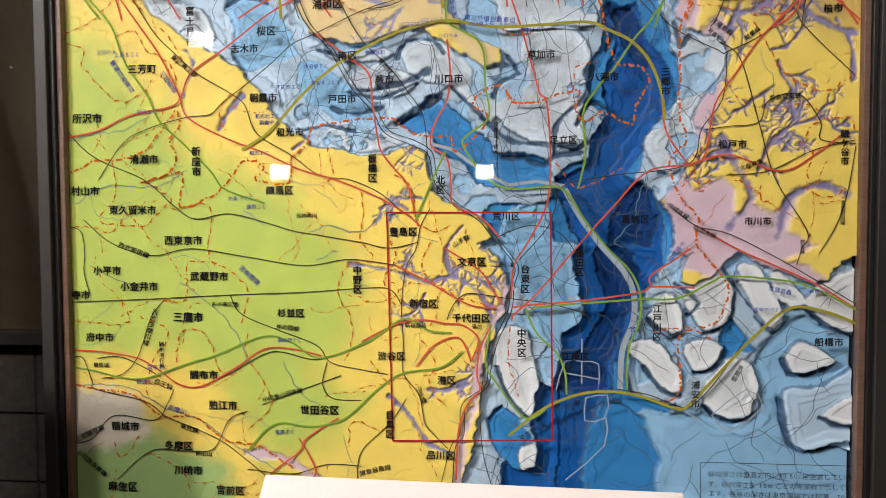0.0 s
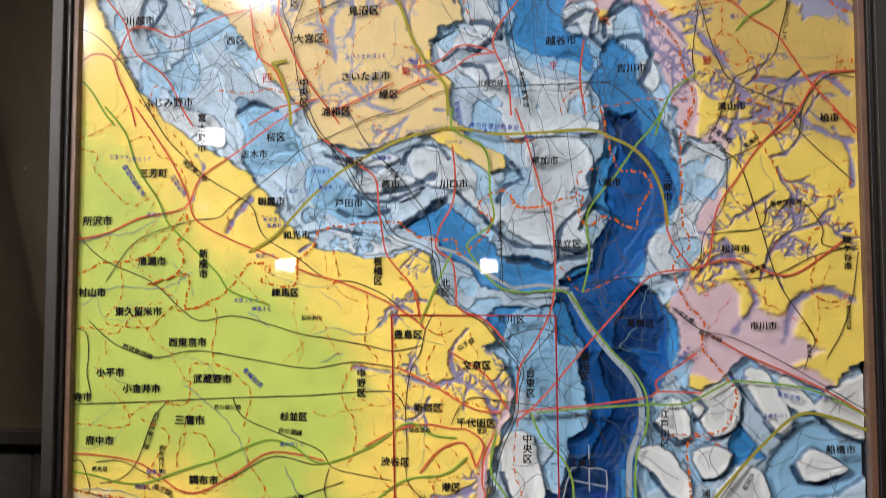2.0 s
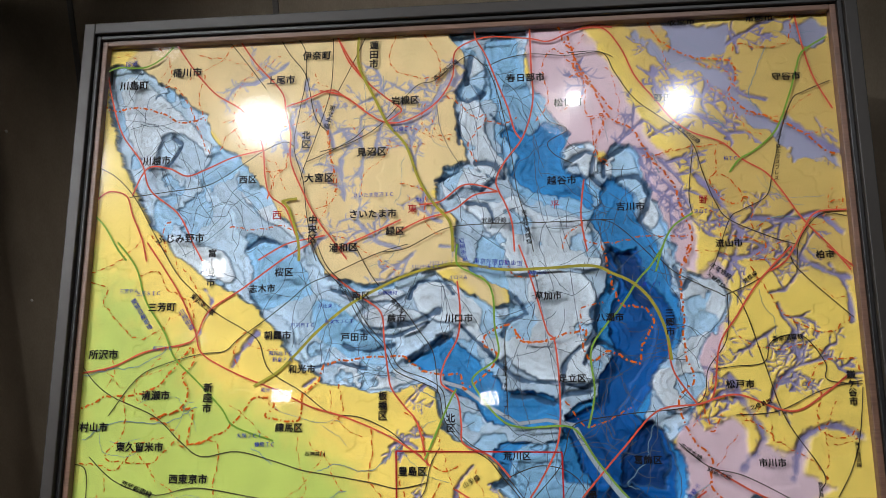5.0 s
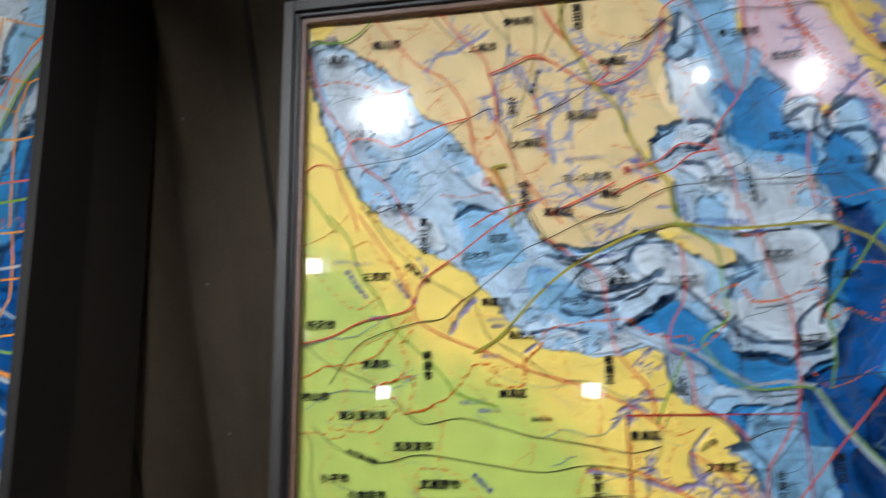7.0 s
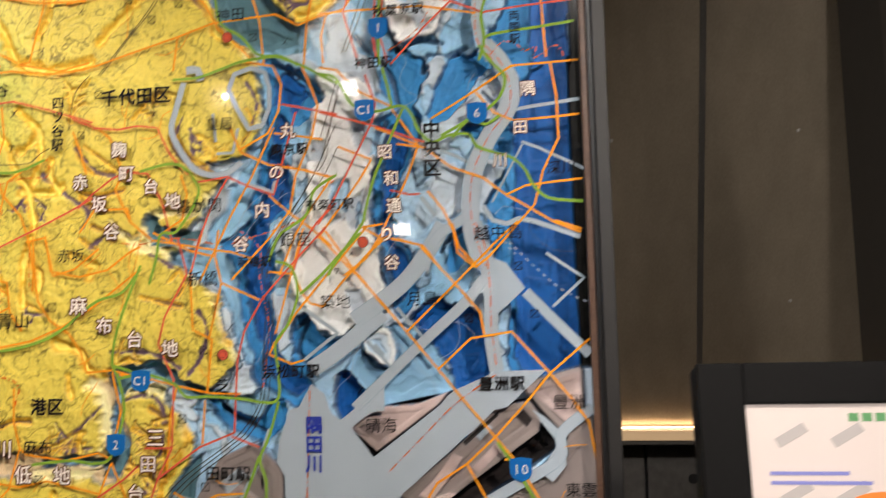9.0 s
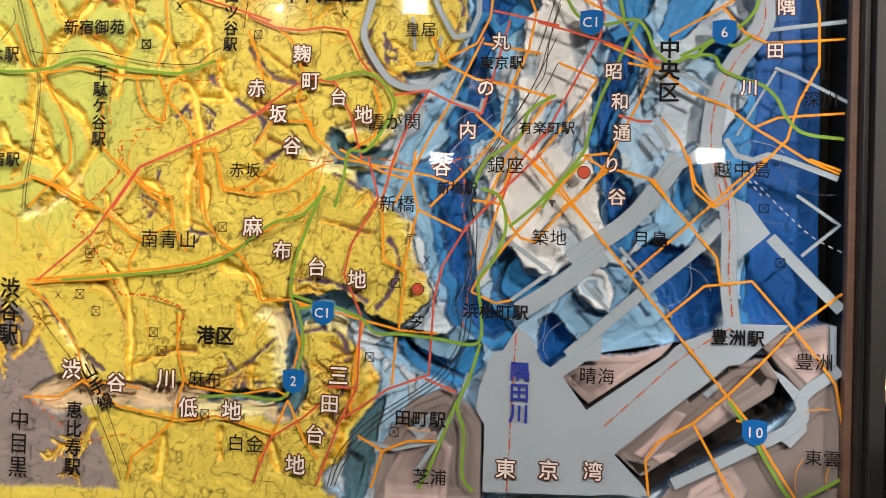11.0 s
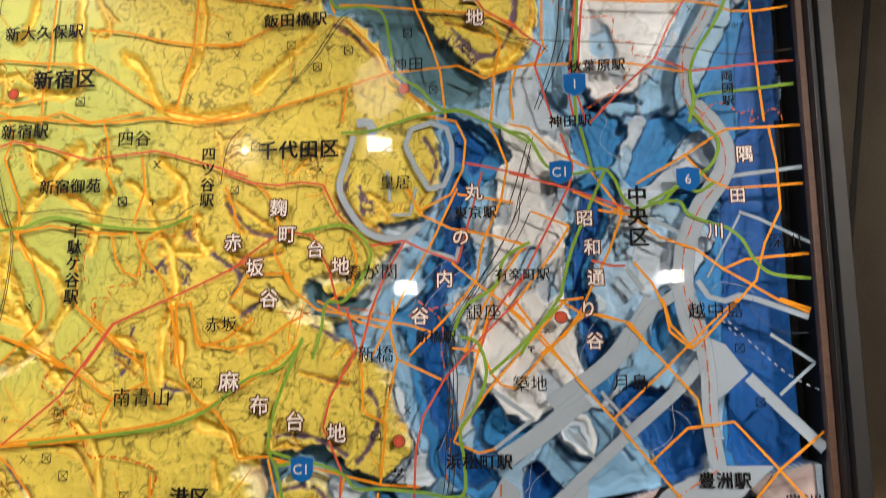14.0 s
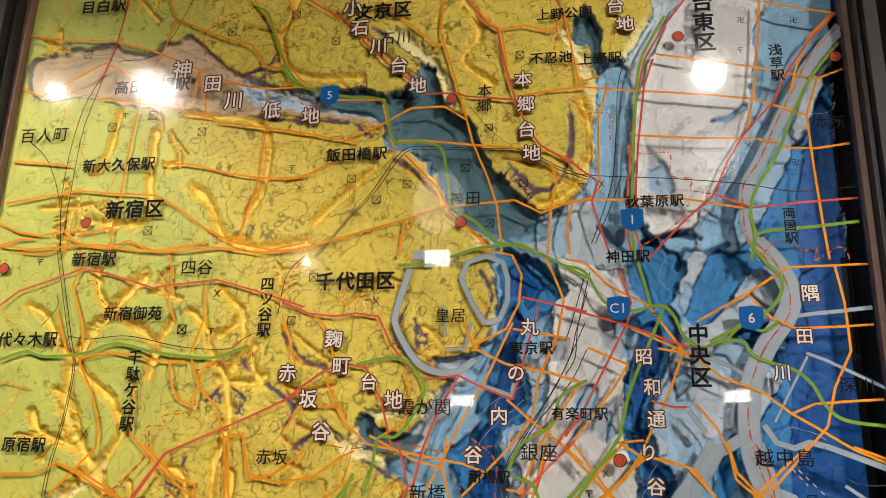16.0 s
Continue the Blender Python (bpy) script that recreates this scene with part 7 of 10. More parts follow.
border(PRINT1, (10.4, 30.8), (14.6, 28.4), (12, 24.2), (11, 19.2))
border(PRINT1, (-1, 29.9), (3.4, 29.9), (6.9, 29.5), (8.7, 30.8), (7.4, 33.3))
border(PRINT1, (26.5, 28.5), (26.1, 25.6), (28.9, 21.2), (29.7, 17.9), (26.3, 14.5))
border(PRINT1, (43.3, 48.7), (43.6, 45.5), (43, 42.3), (44.8, 39.2), (41.1, 38.3), (39.9, 34.3), (41.5, 31.1), (41.8, 27.9), (40.6, 24.6))
border(PRINT1, (48, 32.8), (46.4, 36), (48, 39.2), (47.2, 42.3))
border(PRINT1, (44.3, 24.7), (46.3, 22.3), (47.5, 19.9), (46.2, 15), (41.7, 16.1), (41.3, 12.4))
border(PRINT1, (48.1, 51.1), (50.5, 48.7), (50.9, 44.7), (53.6, 43.1), (56, 43.9))
border(PRINT1, (52.8, 41.6), (52, 37.6), (56, 34.4), (60.7, 32.9))
border(PRINT1, (38.5, 55.1), (39.2, 51.1), (37.6, 49.5))
border(PRINT1, (72.9, 62.3), (73.1, 65.4), (76.1, 66.1))
border(PRINT1, (62.4, 72.5), (63.9, 70.2), (67, 70.1))
border(PRINT1, (70.4, 52.4), (73.1, 49.3), (76.2, 50), (79.2, 51.6))
border(PRINT1, (64.3, 31.3), (63.9, 25), (65.4, 20.2))
border(PRINT1, (96.4, 70.8), (99.8, 64.8), (102.7, 62.5), (106.3, 61.7), (109.4, 63.9))
border(PRINT1, (102.8, 54.3), (104.2, 57.3), (108.5, 58), (109.6, 56.5))
border(PRINT1, (104.3, 53.6), (103.6, 49.1), (106.5, 47.6), (108.6, 49))
border(PRINT1, (93.4, 50.7), (97.1, 48.4), (97.8, 46.9), (99.3, 47.6))
border(PRINT1, (88.9, 51.5), (89.7, 48.4), (91.2, 50.7))
border(PRINT1, (91.4, 28.5), (87.7, 30), (83.9, 29.2))
border(PRINT1, (10.8, 10.8), (15.9, 8.4), (17.6, 5.1))
border(PRINT1, (5.9, 12.1), (6.9, 9.8), (10, 13.3))
border(PRINT1, (51.6, 28), (53.6, 24.8), (52.7, 21.6), (55.1, 18.4))
stream(PRINT1, (-0.8, 56), (3.3, 57.2), (8.5, 57.9), (12.8, 60.3))
stream(PRINT1, (0.8, 47.3), (5.7, 49.8), (13.4, 49.7), (17.7, 52.1))
stream(PRINT1, (16.5, 35.8), (21.5, 32.2), (24.8, 28.5), (26.5, 24.4))
stream(PRINT1, (26, 46.4), (29.3, 44))
stream(PRINT1, (31.5, 24.5), (34.7, 19.6), (38.9, 17.7))
stream(PRINT1, (35.9, 42.8), (38.3, 44), (43.2, 43.1), (48.1, 47.1))
stream(PRINT1, (-1.4, 20.2), (4.1, 20.7), (9.3, 20), (13.6, 17.5), (19.5, 15.6), (24.6, 12), (31.3, 8.4))
stream(PRINT1, (41.7, 59), (43.3, 57.4), (48.1, 55.4), (52.9, 52.6))
stream(PRINT1, (36.6, 39.1), (39.9, 40.7))
stream(PRINT1, (83, 51.5), (81.5, 47.7), (80.8, 44.6), (78.5, 41.6), (80, 40.8))
fine_line(PRINT1, (80.4, 40.8), (78.5, 38.5), (78.5, 36.1))
fine_line(PRINT1, (2.8, 38.2), (7.9, 35.8), (11.4, 35.8))
fine_line(PRINT1, (36.9, 59.9), (40.1, 57.5), (46.5, 56.6))
fine_line(PRINT1, (63.9, 59.4), (64.3, 54), (65.4, 49.4))
fine_line(PRINT1, (66.2, 72.4), (67.7, 64), (69.7, 51.6))
fine_line(PRINT1, (71.5, 71.5), (72.3, 64.6), (73.1, 59.3))
fine_line(PRINT1, (58.4, 56.4), (60, 51.7), (63.9, 47.8))
fine_line(PRINT1, (74.6, 69.9), (76.1, 64.6), (79.1, 63))
fine_line(PRINT1, (71.6, 56.2), (74.6, 55.4), (78.4, 56.1))
fine_line(PRINT1, (68.5, 38.4), (71.6, 36.1), (76.3, 35.3))
fine_line(PRINT1, (90.6, 34.7), (94.4, 31.6), (97.3, 28.6))
fine_line(PRINT1, (88.4, 28.5), (93.6, 29.3), (98.1, 25.5))
fine_line(PRINT1, (92.9, 31.6), (89.9, 26.9), (93, 22.3))
fine_line(PRINT1, (101.7, 30.2), (104.7, 29.4), (109, 30.2))
fine_line(PRINT1, (100.3, 27.1), (104.7, 25.6), (109.8, 27.2))
fine_line(PRINT1, (63.1, 20.2), (67, 24.2), (68.6, 21.1), (63.9, 15.4))
fine_line(PRINT1, (65.4, 10.6), (68.6, 12.3), (68.6, 9.1))
fine_line(PRINT1, (43.4, 66.8), (48.2, 63.6), (51.3, 59.6))
fine_line(PRINT1, (32.1, 71), (35.4, 67), (36.9, 63))
fine_line(PRINT1, (54.6, 68.9), (58.4, 63.4), (60, 59.5))
fine_line(PRINT1, (76.8, 72.1), (81.4, 67.5), (84.3, 66.6))
fine_line(PRINT1, (83, 49.2), (85.3, 42.3), (84.6, 38.5))
quay_line(PRINT1, (70.5, 21.1), (71.7, 25.1), (74, 25.1), (76.3, 24.8), (76.2, 21.2))
quay_line(PRINT1, (71.7, 23.5), (76.3, 22.7))
quay_line(PRINT1, (74, 28.3), (74, 22))
quay_line(PRINT1, (74.4, 20), (77.5, 20.5), (77.1, 17.3), (74.4, 16.9), (74.6, 20))
quay_line(PRINT1, (77.3, 17.3), (77.1, 13.4), (71.7, 8.4))
quay_line(PRINT1, (91.5, 18), (96, 21.6), (98.2, 19.3), (93.8, 15.8), (91.5, 18))
quay_line(PRINT1, (86.2, 19.5), (90, 17.2))
quay_line(PRINT1, (89, 41.6), (85.3, 39.3))
key_square(PRINT1, (46.9, 45.8), (69.7, 45.7), (70, 14), (47.5, 13.4), (46.9, 45.8))
green_road(PRINT1, (-0.3, 104.4), (1.7, 105.1), (5.8, 104.9), (8.7, 106.3), (10.8, 108.6))
green_road(PRINT1, (-0.4, 81), (1.6, 79), (3.8, 75.6), (5.4, 73.7))
red_road(PRINT1, (0, 103.6), (1.2, 98.9), (3.2, 93.7), (6.6, 89.1), (8.4, 84.6), (13.1, 80.7), (15.8, 75.9), (17.4, 73.3))
red_road(PRINT1, (10.8, 108.8), (13.8, 104.5), (15.5, 102.4), (18.1, 99.7), (22.2, 97), (24.8, 93.4), (25.9, 90.4), (26.4, 86.1), (27.3, 83.2), (29.7, 81.2), (31.3, 77.4), (31.8, 76.4))
red_road(PRINT1, (5.5, 83.8), (7.6, 88.1), (11.1, 88), (14.1, 86.7), (17.4, 87.8), (21.2, 89.4), (25.9, 90.4))
red_road(PRINT1, (-0.3, 83.2), (1.8, 84.6), (4.6, 83.8), (5.8, 80.8), (7.6, 77), (8.6, 73.5))
red_road(PRINT1, (21.6, 108.3), (24.2, 104.6), (28.4, 99.8), (29.2, 96.8), (30.1, 92.8), (30.3, 88.4), (32.4, 83.5), (34.4, 79.7), (36.9, 76.3), (39.3, 73.1))
red_road(PRINT1, (29.2, 97.3), (31.8, 98.1), (36.1, 99.7), (38.5, 98.4), (41.4, 96.3))
red_road(PRINT1, (25.9, 73.3), (30, 75.6), (33.6, 76.4), (35.9, 76.8))
red_road(PRINT1, (37, 108.6), (38.8, 104.4), (41.3, 101.2))
railway(PRINT1, (-0.3, 88.6), (2.8, 86.8), (6.1, 83.3), (9.4, 77.9), (12.2, 73.4))
railway(PRINT1, (5.1, 83.6), (11.4, 84.3), (16.6, 84.9), (19.9, 86.3), (25.5, 90), (29.2, 91.6), (30.7, 90.8))
railway(PRINT1, (19.8, 108.4), (22.8, 104.6), (25.9, 100.4))
railway(PRINT1, (30.7, 108.6), (32, 106.2), (32.2, 101.6), (31.4, 96.7), (30.7, 90.8), (32.3, 85.4), (33, 80.2), (34.2, 74.5), (34.7, 73))
railway(PRINT1, (36.3, 108.6), (36.4, 106), (36.1, 99.5), (34, 92.1), (32.3, 87.3), (31.9, 85.4))
railway(PRINT1, (28, 108.5), (29.6, 105.8), (32.2, 102.2), (33.8, 95.6), (35.8, 93))
railway(PRINT1, (32.7, 88.3), (36.9, 90.1), (40.1, 91.9), (41.5, 93.3))
ring_road(PRINT1, (32.1, 73), (31.8, 76.4), (30.2, 81.2), (29.2, 82.2), (31.5, 82.6))
border_bold(PRINT1, (-0.5, 98.7), (1.8, 97.8), (5.3, 98.2), (9.4, 97), (12.5, 95.4), (15.9, 95.8))
border(PRINT1, (8, 108.2), (9.7, 106.3), (10.4, 103.1), (9.6, 101.6), (11.6, 101), (13.8, 97.9), (15, 94.8), (17.3, 90.3))
border(PRINT1, (14.7, 106.5), (18.7, 105.8), (19.6, 107.3), (21.1, 108.3))
border(PRINT1, (15.9, 103.4), (15.2, 99.3), (16.4, 95.7))
border(PRINT1, (19.2, 90.7), (20, 92.6), (21.9, 94.5))
border(PRINT1, (26.6, 87), (29.4, 87.4), (29.8, 90.3))
border(PRINT1, (26.8, 82.7), (27.6, 85.1))
border(PRINT1, (21.3, 78.6), (25.2, 78), (29.8, 78.4), (31.8, 76.9))
border(PRINT1, (9, 77.4), (11.6, 75), (10.8, 78.3), (12.2, 79.7))
border(PRINT1, (35.8, 93), (36.5, 88.6), (37.5, 83.8), (36.2, 81.5), (34.4, 81.1))
fine_line(PRINT1, (3.5, 96.2), (7, 95.6), (11.1, 94.4), (13.7, 92.4))
fine_line(PRINT1, (11.1, 93.9), (11.9, 90.4), (10.1, 87.5), (11.9, 83.6))
fine_line(PRINT1, (14.7, 92.3), (15.9, 88.8), (17.1, 84.9), (18.3, 82), (17.5, 78.6))
fine_line(PRINT1, (17.8, 81.5), (21.1, 82.4), (23.2, 79.9))
fine_line(PRINT1, (10.1, 88.5), (12.3, 84.5), (16.3, 83))
fine_line(PRINT1, (18.9, 87.3), (21, 84.3), (25, 80.4))
fine_line(PRINT1, (4.6, 95.2), (6.4, 90.6), (9.2, 86.6))
fine_line(PRINT1, (22.9, 84.2), (25.9, 82.2), (27.5, 77.9))
red_road(PRINT1, (37, 108.4), (39.1, 104.6), (41.6, 101), (44.5, 98.3), (47.1, 96.2), (46.4, 95.2), (44.8, 94.1))
red_road(PRINT1, (34.4, 99.7), (38.3, 98.6), (41.7, 95.9), (44.8, 94.1), (48.3, 94.4), (52.5, 97), (54.9, 100.9), (55.3, 104.9), (57.7, 106.6), (61, 107.2), (66.6, 106.6), (69.4, 106), (72.2, 107.1), (75.9, 108.2), (79, 107.8))
red_road(PRINT1, (58.2, 108.8), (58.6, 106.8), (60, 104.2), (61.9, 99.1), (63.2, 95.6), (64.1, 92.1), (65, 90.7))
red_road(PRINT1, (66.7, 108.9), (66.8, 101.8), (66.9, 96.4), (65.4, 91.1), (62.7, 87.4), (61.3, 84.6), (61.7, 82.7), (62.6, 80.8), (63.5, 78), (63.8, 73.7))
red_road(PRINT1, (49.9, 81.1), (53.1, 81.5), (56.3, 83.8), (59, 83.7), (61.5, 82.7))
red_road(PRINT1, (38, 74.9), (42.1, 76.6), (47.2, 78.9))
red_road(PRINT1, (46.7, 77), (50.4, 78.8), (54.9, 80.1), (58.1, 82.3), (61.5, 82.7))
red_road(PRINT1, (74, 84.2), (73.4, 78.7), (74.1, 73.5))
ring_road(PRINT1, (40.4, 108.4), (40.5, 103.5), (43.1, 97.9), (45.1, 93.8), (47.9, 90.3), (49.9, 84.9), (52.2, 81.1), (54.5, 78.2), (54.9, 73.9))
railway(PRINT1, (37.3, 99.4), (39.6, 104.1), (41.4, 108.1))
railway(PRINT1, (34.7, 89.8), (39.4, 91.1), (44.1, 93.9), (49.2, 99.6), (52.1, 100.5), (55.3, 103.1), (57.7, 104.3), (60, 102.6), (62.8, 103.5), (66.6, 104.1), (72.1, 103.6), (76.7, 103.9), (78.9, 103))
railway(PRINT1, (60, 102.9), (61.4, 99.1), (62.7, 93.6), (63.6, 88.3), (64.4, 82.6), (65.7, 77.9), (66.5, 73.6))
railway(PRINT1, (44.5, 74.1), (48.1, 74.6), (53.6, 77.3), (59, 77.9), (67, 77.9), (77.9, 78.1))
railway(PRINT1, (67.4, 96.4), (69.1, 93.4), (71.8, 91.9), (69, 90), (69.9, 88.1), (72.5, 86.6))
border_bold(PRINT1, (70.8, 108.7), (71.7, 106.1), (73, 104), (73.4, 101), (75.6, 98.5), (78.6, 94.5))
border(PRINT1, (46.2, 108.4), (45.4, 103.3), (50.2, 101.1), (53.5, 101.4))
border(PRINT1, (50.6, 108.2), (53, 103.5), (52.5, 99.5))
border(PRINT1, (53.9, 97.9), (56.3, 96.3), (58.1, 94.3), (60, 94.7), (59.1, 92.8), (57.2, 90), (58.6, 87.5))
border(PRINT1, (60, 93.7), (62.7, 93.2), (64.6, 94.1))
border(PRINT1, (67.3, 93.5), (69.2, 96.8), (68.4, 101.8), (70.3, 104.7), (73.8, 101), (75.1, 98.5))
border(PRINT1, (75, 93.7), (77.2, 93.6), (75.7, 88.4), (77.4, 86))
border(PRINT1, (47.1, 84.5), (50.8, 83), (50.8, 78.3), (53.6, 76.4))
border(PRINT1, (36, 93.2), (36.7, 88.2), (37.3, 83.4))
border(PRINT1, (73.6, 77.8), (71.4, 76), (70.4, 73.6))
fine_line(PRINT1, (61, 102.1), (61.8, 96.1), (62.7, 89.8))
fine_line(PRINT1, (64.6, 95.5), (66.8, 91.1), (67.1, 84.4), (68.4, 80.6))
fine_line(PRINT1, (59.5, 91.3), (61.3, 87.4), (60.8, 84.6))
fine_line(PRINT1, (63.1, 84.5), (64.4, 79.8), (65.2, 75.2))
fine_line(PRINT1, (67.1, 84.4), (67.9, 78.8), (70, 74.2))
fine_line(PRINT1, (69.7, 81.5), (70.5, 77.8), (71.7, 73.7))
fine_line(PRINT1, (72.9, 83.3), (74.2, 82.3), (75.9, 81.4))
fine_line(PRINT1, (56.8, 100.8), (59.1, 96.7), (58.1, 92.4))
fine_line(PRINT1, (55.8, 79.1), (59, 76.3), (62.5, 73.9))
fine_line(PRINT1, (52.5, 96.5), (53.5, 91.5), (56.7, 85.7))
green_road(PRINT1, (109.5, 104.6), (106, 102.4), (104.9, 99.8), (103.6, 95.8), (101.4, 90.7), (98.4, 87.8), (96, 86.4), (94.5, 84.5))
green_road(PRINT1, (89, 78.7), (86.2, 76.8), (84.6, 73.9), (83.5, 70.4))
red_road(PRINT1, (72.4, 107.3), (75.4, 107.9), (77.9, 107.5), (80.2, 104.2), (82, 99.8), (84.7, 96), (87, 92.8), (89.7, 90.7), (93.8, 89), (96.4, 86.4), (99.5, 84.3), (101.6, 81.3), (104, 77.3), (107.6, 73), (109.6, 70.1))
red_road(PRINT1, (105.2, 109.9), (105.8, 105), (107.1, 98.7), (109.4, 93.5))
red_road(PRINT1, (109.9, 78.6), (105.8, 78.3), (103.9, 75.9), (101.3, 71.7), (98.9, 70.1))
railway(PRINT1, (72.3, 104), (77.3, 103.8), (79.1, 100.5), (81.9, 96.1), (86.5, 92.3), (89.6, 89.1), (90.8, 84.6), (92.3, 80.1), (94, 77.6), (99.3, 75), (102.8, 73.8))
railway(PRINT1, (109.4, 97.8), (105.5, 96.2), (104, 95.2), (102.3, 91.2), (100.5, 84.8), (99.3, 80.9), (95.9, 79), (94, 77.6), (91.8, 71.9), (90.8, 70.3))
railway(PRINT1, (109.8, 77.7), (106.3, 78), (103.3, 74.5), (102.5, 70.1))
railway(PRINT1, (71.6, 77.9), (76.4, 78), (79.2, 76.5), (84, 71.5))
railway(PRINT1, (89.6, 88.1), (88.7, 81.6), (89, 78.7))
border_bold(PRINT1, (84.1, 108.8), (85.2, 106.1), (88.5, 103.2), (92.3, 102), (95.6, 101.6), (96.4, 99.2), (95.3, 96.6), (97.4, 93.9), (100.1, 92.8), (105, 90.1), (107.5, 87.5), (109.5, 86.7))
border_bold(PRINT1, (72.4, 106.7), (73.3, 102.9), (75.2, 99.6), (77.9, 93.7), (81.2, 91.5), (83.4, 87.3), (86.5, 83.2), (87.6, 78.7), (88.8, 75.3), (87.7, 71.5))
border(PRINT1, (96.1, 102.9), (97.2, 104.1), (100.5, 103.4), (104.3, 104.6), (104.7, 109.9))
border(PRINT1, (82.9, 87.1), (87.2, 88.2), (91, 88.6), (94.8, 89))
border(PRINT1, (92.8, 88), (92.6, 84.5), (91.6, 83.5), (92.9, 81), (94.6, 80), (96.1, 80.9), (94, 84), (92.1, 84))
border(PRINT1, (96.1, 80.9), (97.4, 79.9), (97.1, 76.5), (99.5, 77.5))
border(PRINT1, (94.3, 75.2), (97, 74.6), (98.7, 73.6), (96.4, 71.8), (99.9, 71.7), (99.8, 70.3))
border(PRINT1, (72.2, 100), (74.2, 100.4), (75, 93.8), (77.4, 93.7), (76.3, 90.6))
border(PRINT1, (75.5, 93.2), (75.8, 88.6), (77.6, 86.5))
border(PRINT1, (73.5, 75.1), (77.2, 74.6), (81.9, 75.4), (88.4, 75.5))
border(PRINT1, (107.8, 79.7), (109.6, 80.1), (108.6, 78.7))
stream(PRINT1, (100.9, 103.7), (99.2, 99.6), (98.1, 96.5), (99.3, 93.4))
stream(PRINT1, (90.9, 94.2), (92.7, 93.1), (94.9, 90.5))
stream(PRINT1, (92.2, 92.6), (94, 92))
stream(PRINT1, (97.6, 76.5), (100.4, 77.9), (104.9, 77.3))
stream(PRINT1, (83.9, 87.8), (84.7, 84.8))
fine_line(PRINT1, (73.3, 84.1), (75.6, 82), (75.9, 77), (76.6, 70.7))
fine_line(PRINT1, (73.5, 75.1), (74.3, 72.2))
fine_line(PRINT1, (77.5, 82), (80.2, 79.9), (82, 76.9))
orange_road(PRINT2, (-0.4, 119.5), (6.4, 118.1), (15.9, 117.1), (23, 114.8), (30.1, 111.4), (35.8, 108.7), (40.2, 107.3), (43.9, 106.8), (48.6, 106.8))
orange_road(PRINT2, (0.2, 109.9), (4.1, 107.9), (14.7, 113.3), (19.7, 110.4), (24.9, 108.9))
orange_road(PRINT2, (1, 96.8), (5.7, 96.3), (11.4, 95.5))
orange_road(PRINT2, (26.7, 95.3), (32, 94.8), (37.4, 93.2), (42.6, 92.2), (50, 91.9))
orange_road(PRINT2, (1.2, 89.7), (7.3, 90.5), (13.7, 91.3), (19.3, 90.6), (26.8, 90), (30.8, 87.6), (35.3, 84.4), (38.5, 82.8))
orange_road(PRINT2, (0.7, 86.5), (4.4, 84.8), (8.4, 84.2), (12.1, 84.8), (15.9, 84.4), (19.9, 85.1))
orange_road(PRINT2, (1.5, 82.8), (4.6, 83.7), (7.4, 83.7))
orange_road(PRINT2, (12.2, 84), (15.7, 82.4), (19.6, 81.8), (23.1, 83), (27.5, 81.1), (35.5, 82.4))
orange_road(PRINT2, (14.6, 107), (21.5, 105.7), (26.5, 104.8), (31, 103.2), (34.3, 102.5))
orange_road(PRINT2, (21.8, 107.1), (21.2, 99.6), (20.8, 91), (20.1, 85.4), (20.2, 81.3))
orange_road(PRINT2, (23.9, 112.4), (26.2, 120.4), (24.6, 124.1))
orange_road(PRINT2, (26.2, 120.4), (31.5, 117.9), (35, 116.2), (39.5, 114.7), (42.5, 110.5), (47, 109.9))
orange_road(PRINT2, (30.7, 106.3), (31.2, 110.7), (33.2, 103.3), (35.5, 101.6), (47.1, 99.6), (49.5, 98.7))
orange_road(PRINT2, (42.9, 106), (43.2, 100.1), (42.7, 91.7), (40.5, 82.7), (38.6, 82.5), (45.7, 80.9), (50.8, 81.9))
orange_road(PRINT2, (39.2, 122.8), (42.9, 117.8), (45.6, 110.8), (48.8, 107.3))
green_road(PRINT2, (39.3, 121.6), (41.6, 120.3), (43, 116.7), (45.1, 111.4), (47.4, 107.9), (48.9, 106.7))
red_road(PRINT2, (17.3, 124.8), (16.1, 115.9), (14.2, 109.6))
railway(PRINT2, (28.6, 123.8), (24.1, 114.7), (17, 113.4))
railway(PRINT2, (17, 124.8), (15.7, 114.1), (12, 105.1), (10.7, 93.1), (11.9, 81.5))
railway(PRINT2, (16.5, 117), (13.6, 106.2), (12.4, 99.5), (12.1, 84.6), (12.3, 86.6))
railway(PRINT2, (3.6, 100), (7.3, 96.5), (10.4, 89.9), (12.1, 81.5))
stream(PRINT2, (-0.4, 118), (5.4, 117.3), (11.3, 117.1), (15.4, 116.2))
stream(PRINT2, (4.5, 115.8), (6.7, 116.3), (11.6, 115), (15.7, 114.7), (19.8, 113.2), (23.1, 113.9))
fine_line(PRINT2, (4.9, 106.7), (11.1, 107.5), (12.7, 107.9), (14.5, 107.3))
border_bold(PRINT2, (32, 113.5), (31.5, 117.6), (35.7, 119.6), (38.8, 121.1), (39.2, 122.8))
border(PRINT2, (29.9, 113.1), (32.1, 112.4), (34.5, 111.1), (37.2, 110.6))
orange_road(PRINT2, (45.2, 107.3), (48.2, 107.9), (53.1, 104.3), (60.6, 103.8), (61.6, 103.8))
orange_road(PRINT2, (45.8, 99.7), (48.9, 99.2), (54, 97.9), (57.5, 97.2))
orange_road(PRINT2, (46.5, 91.6), (50.4, 92.4), (56.2, 95.2))
orange_road(PRINT2, (45, 122.3), (46.3, 118.7), (44.4, 116.6))
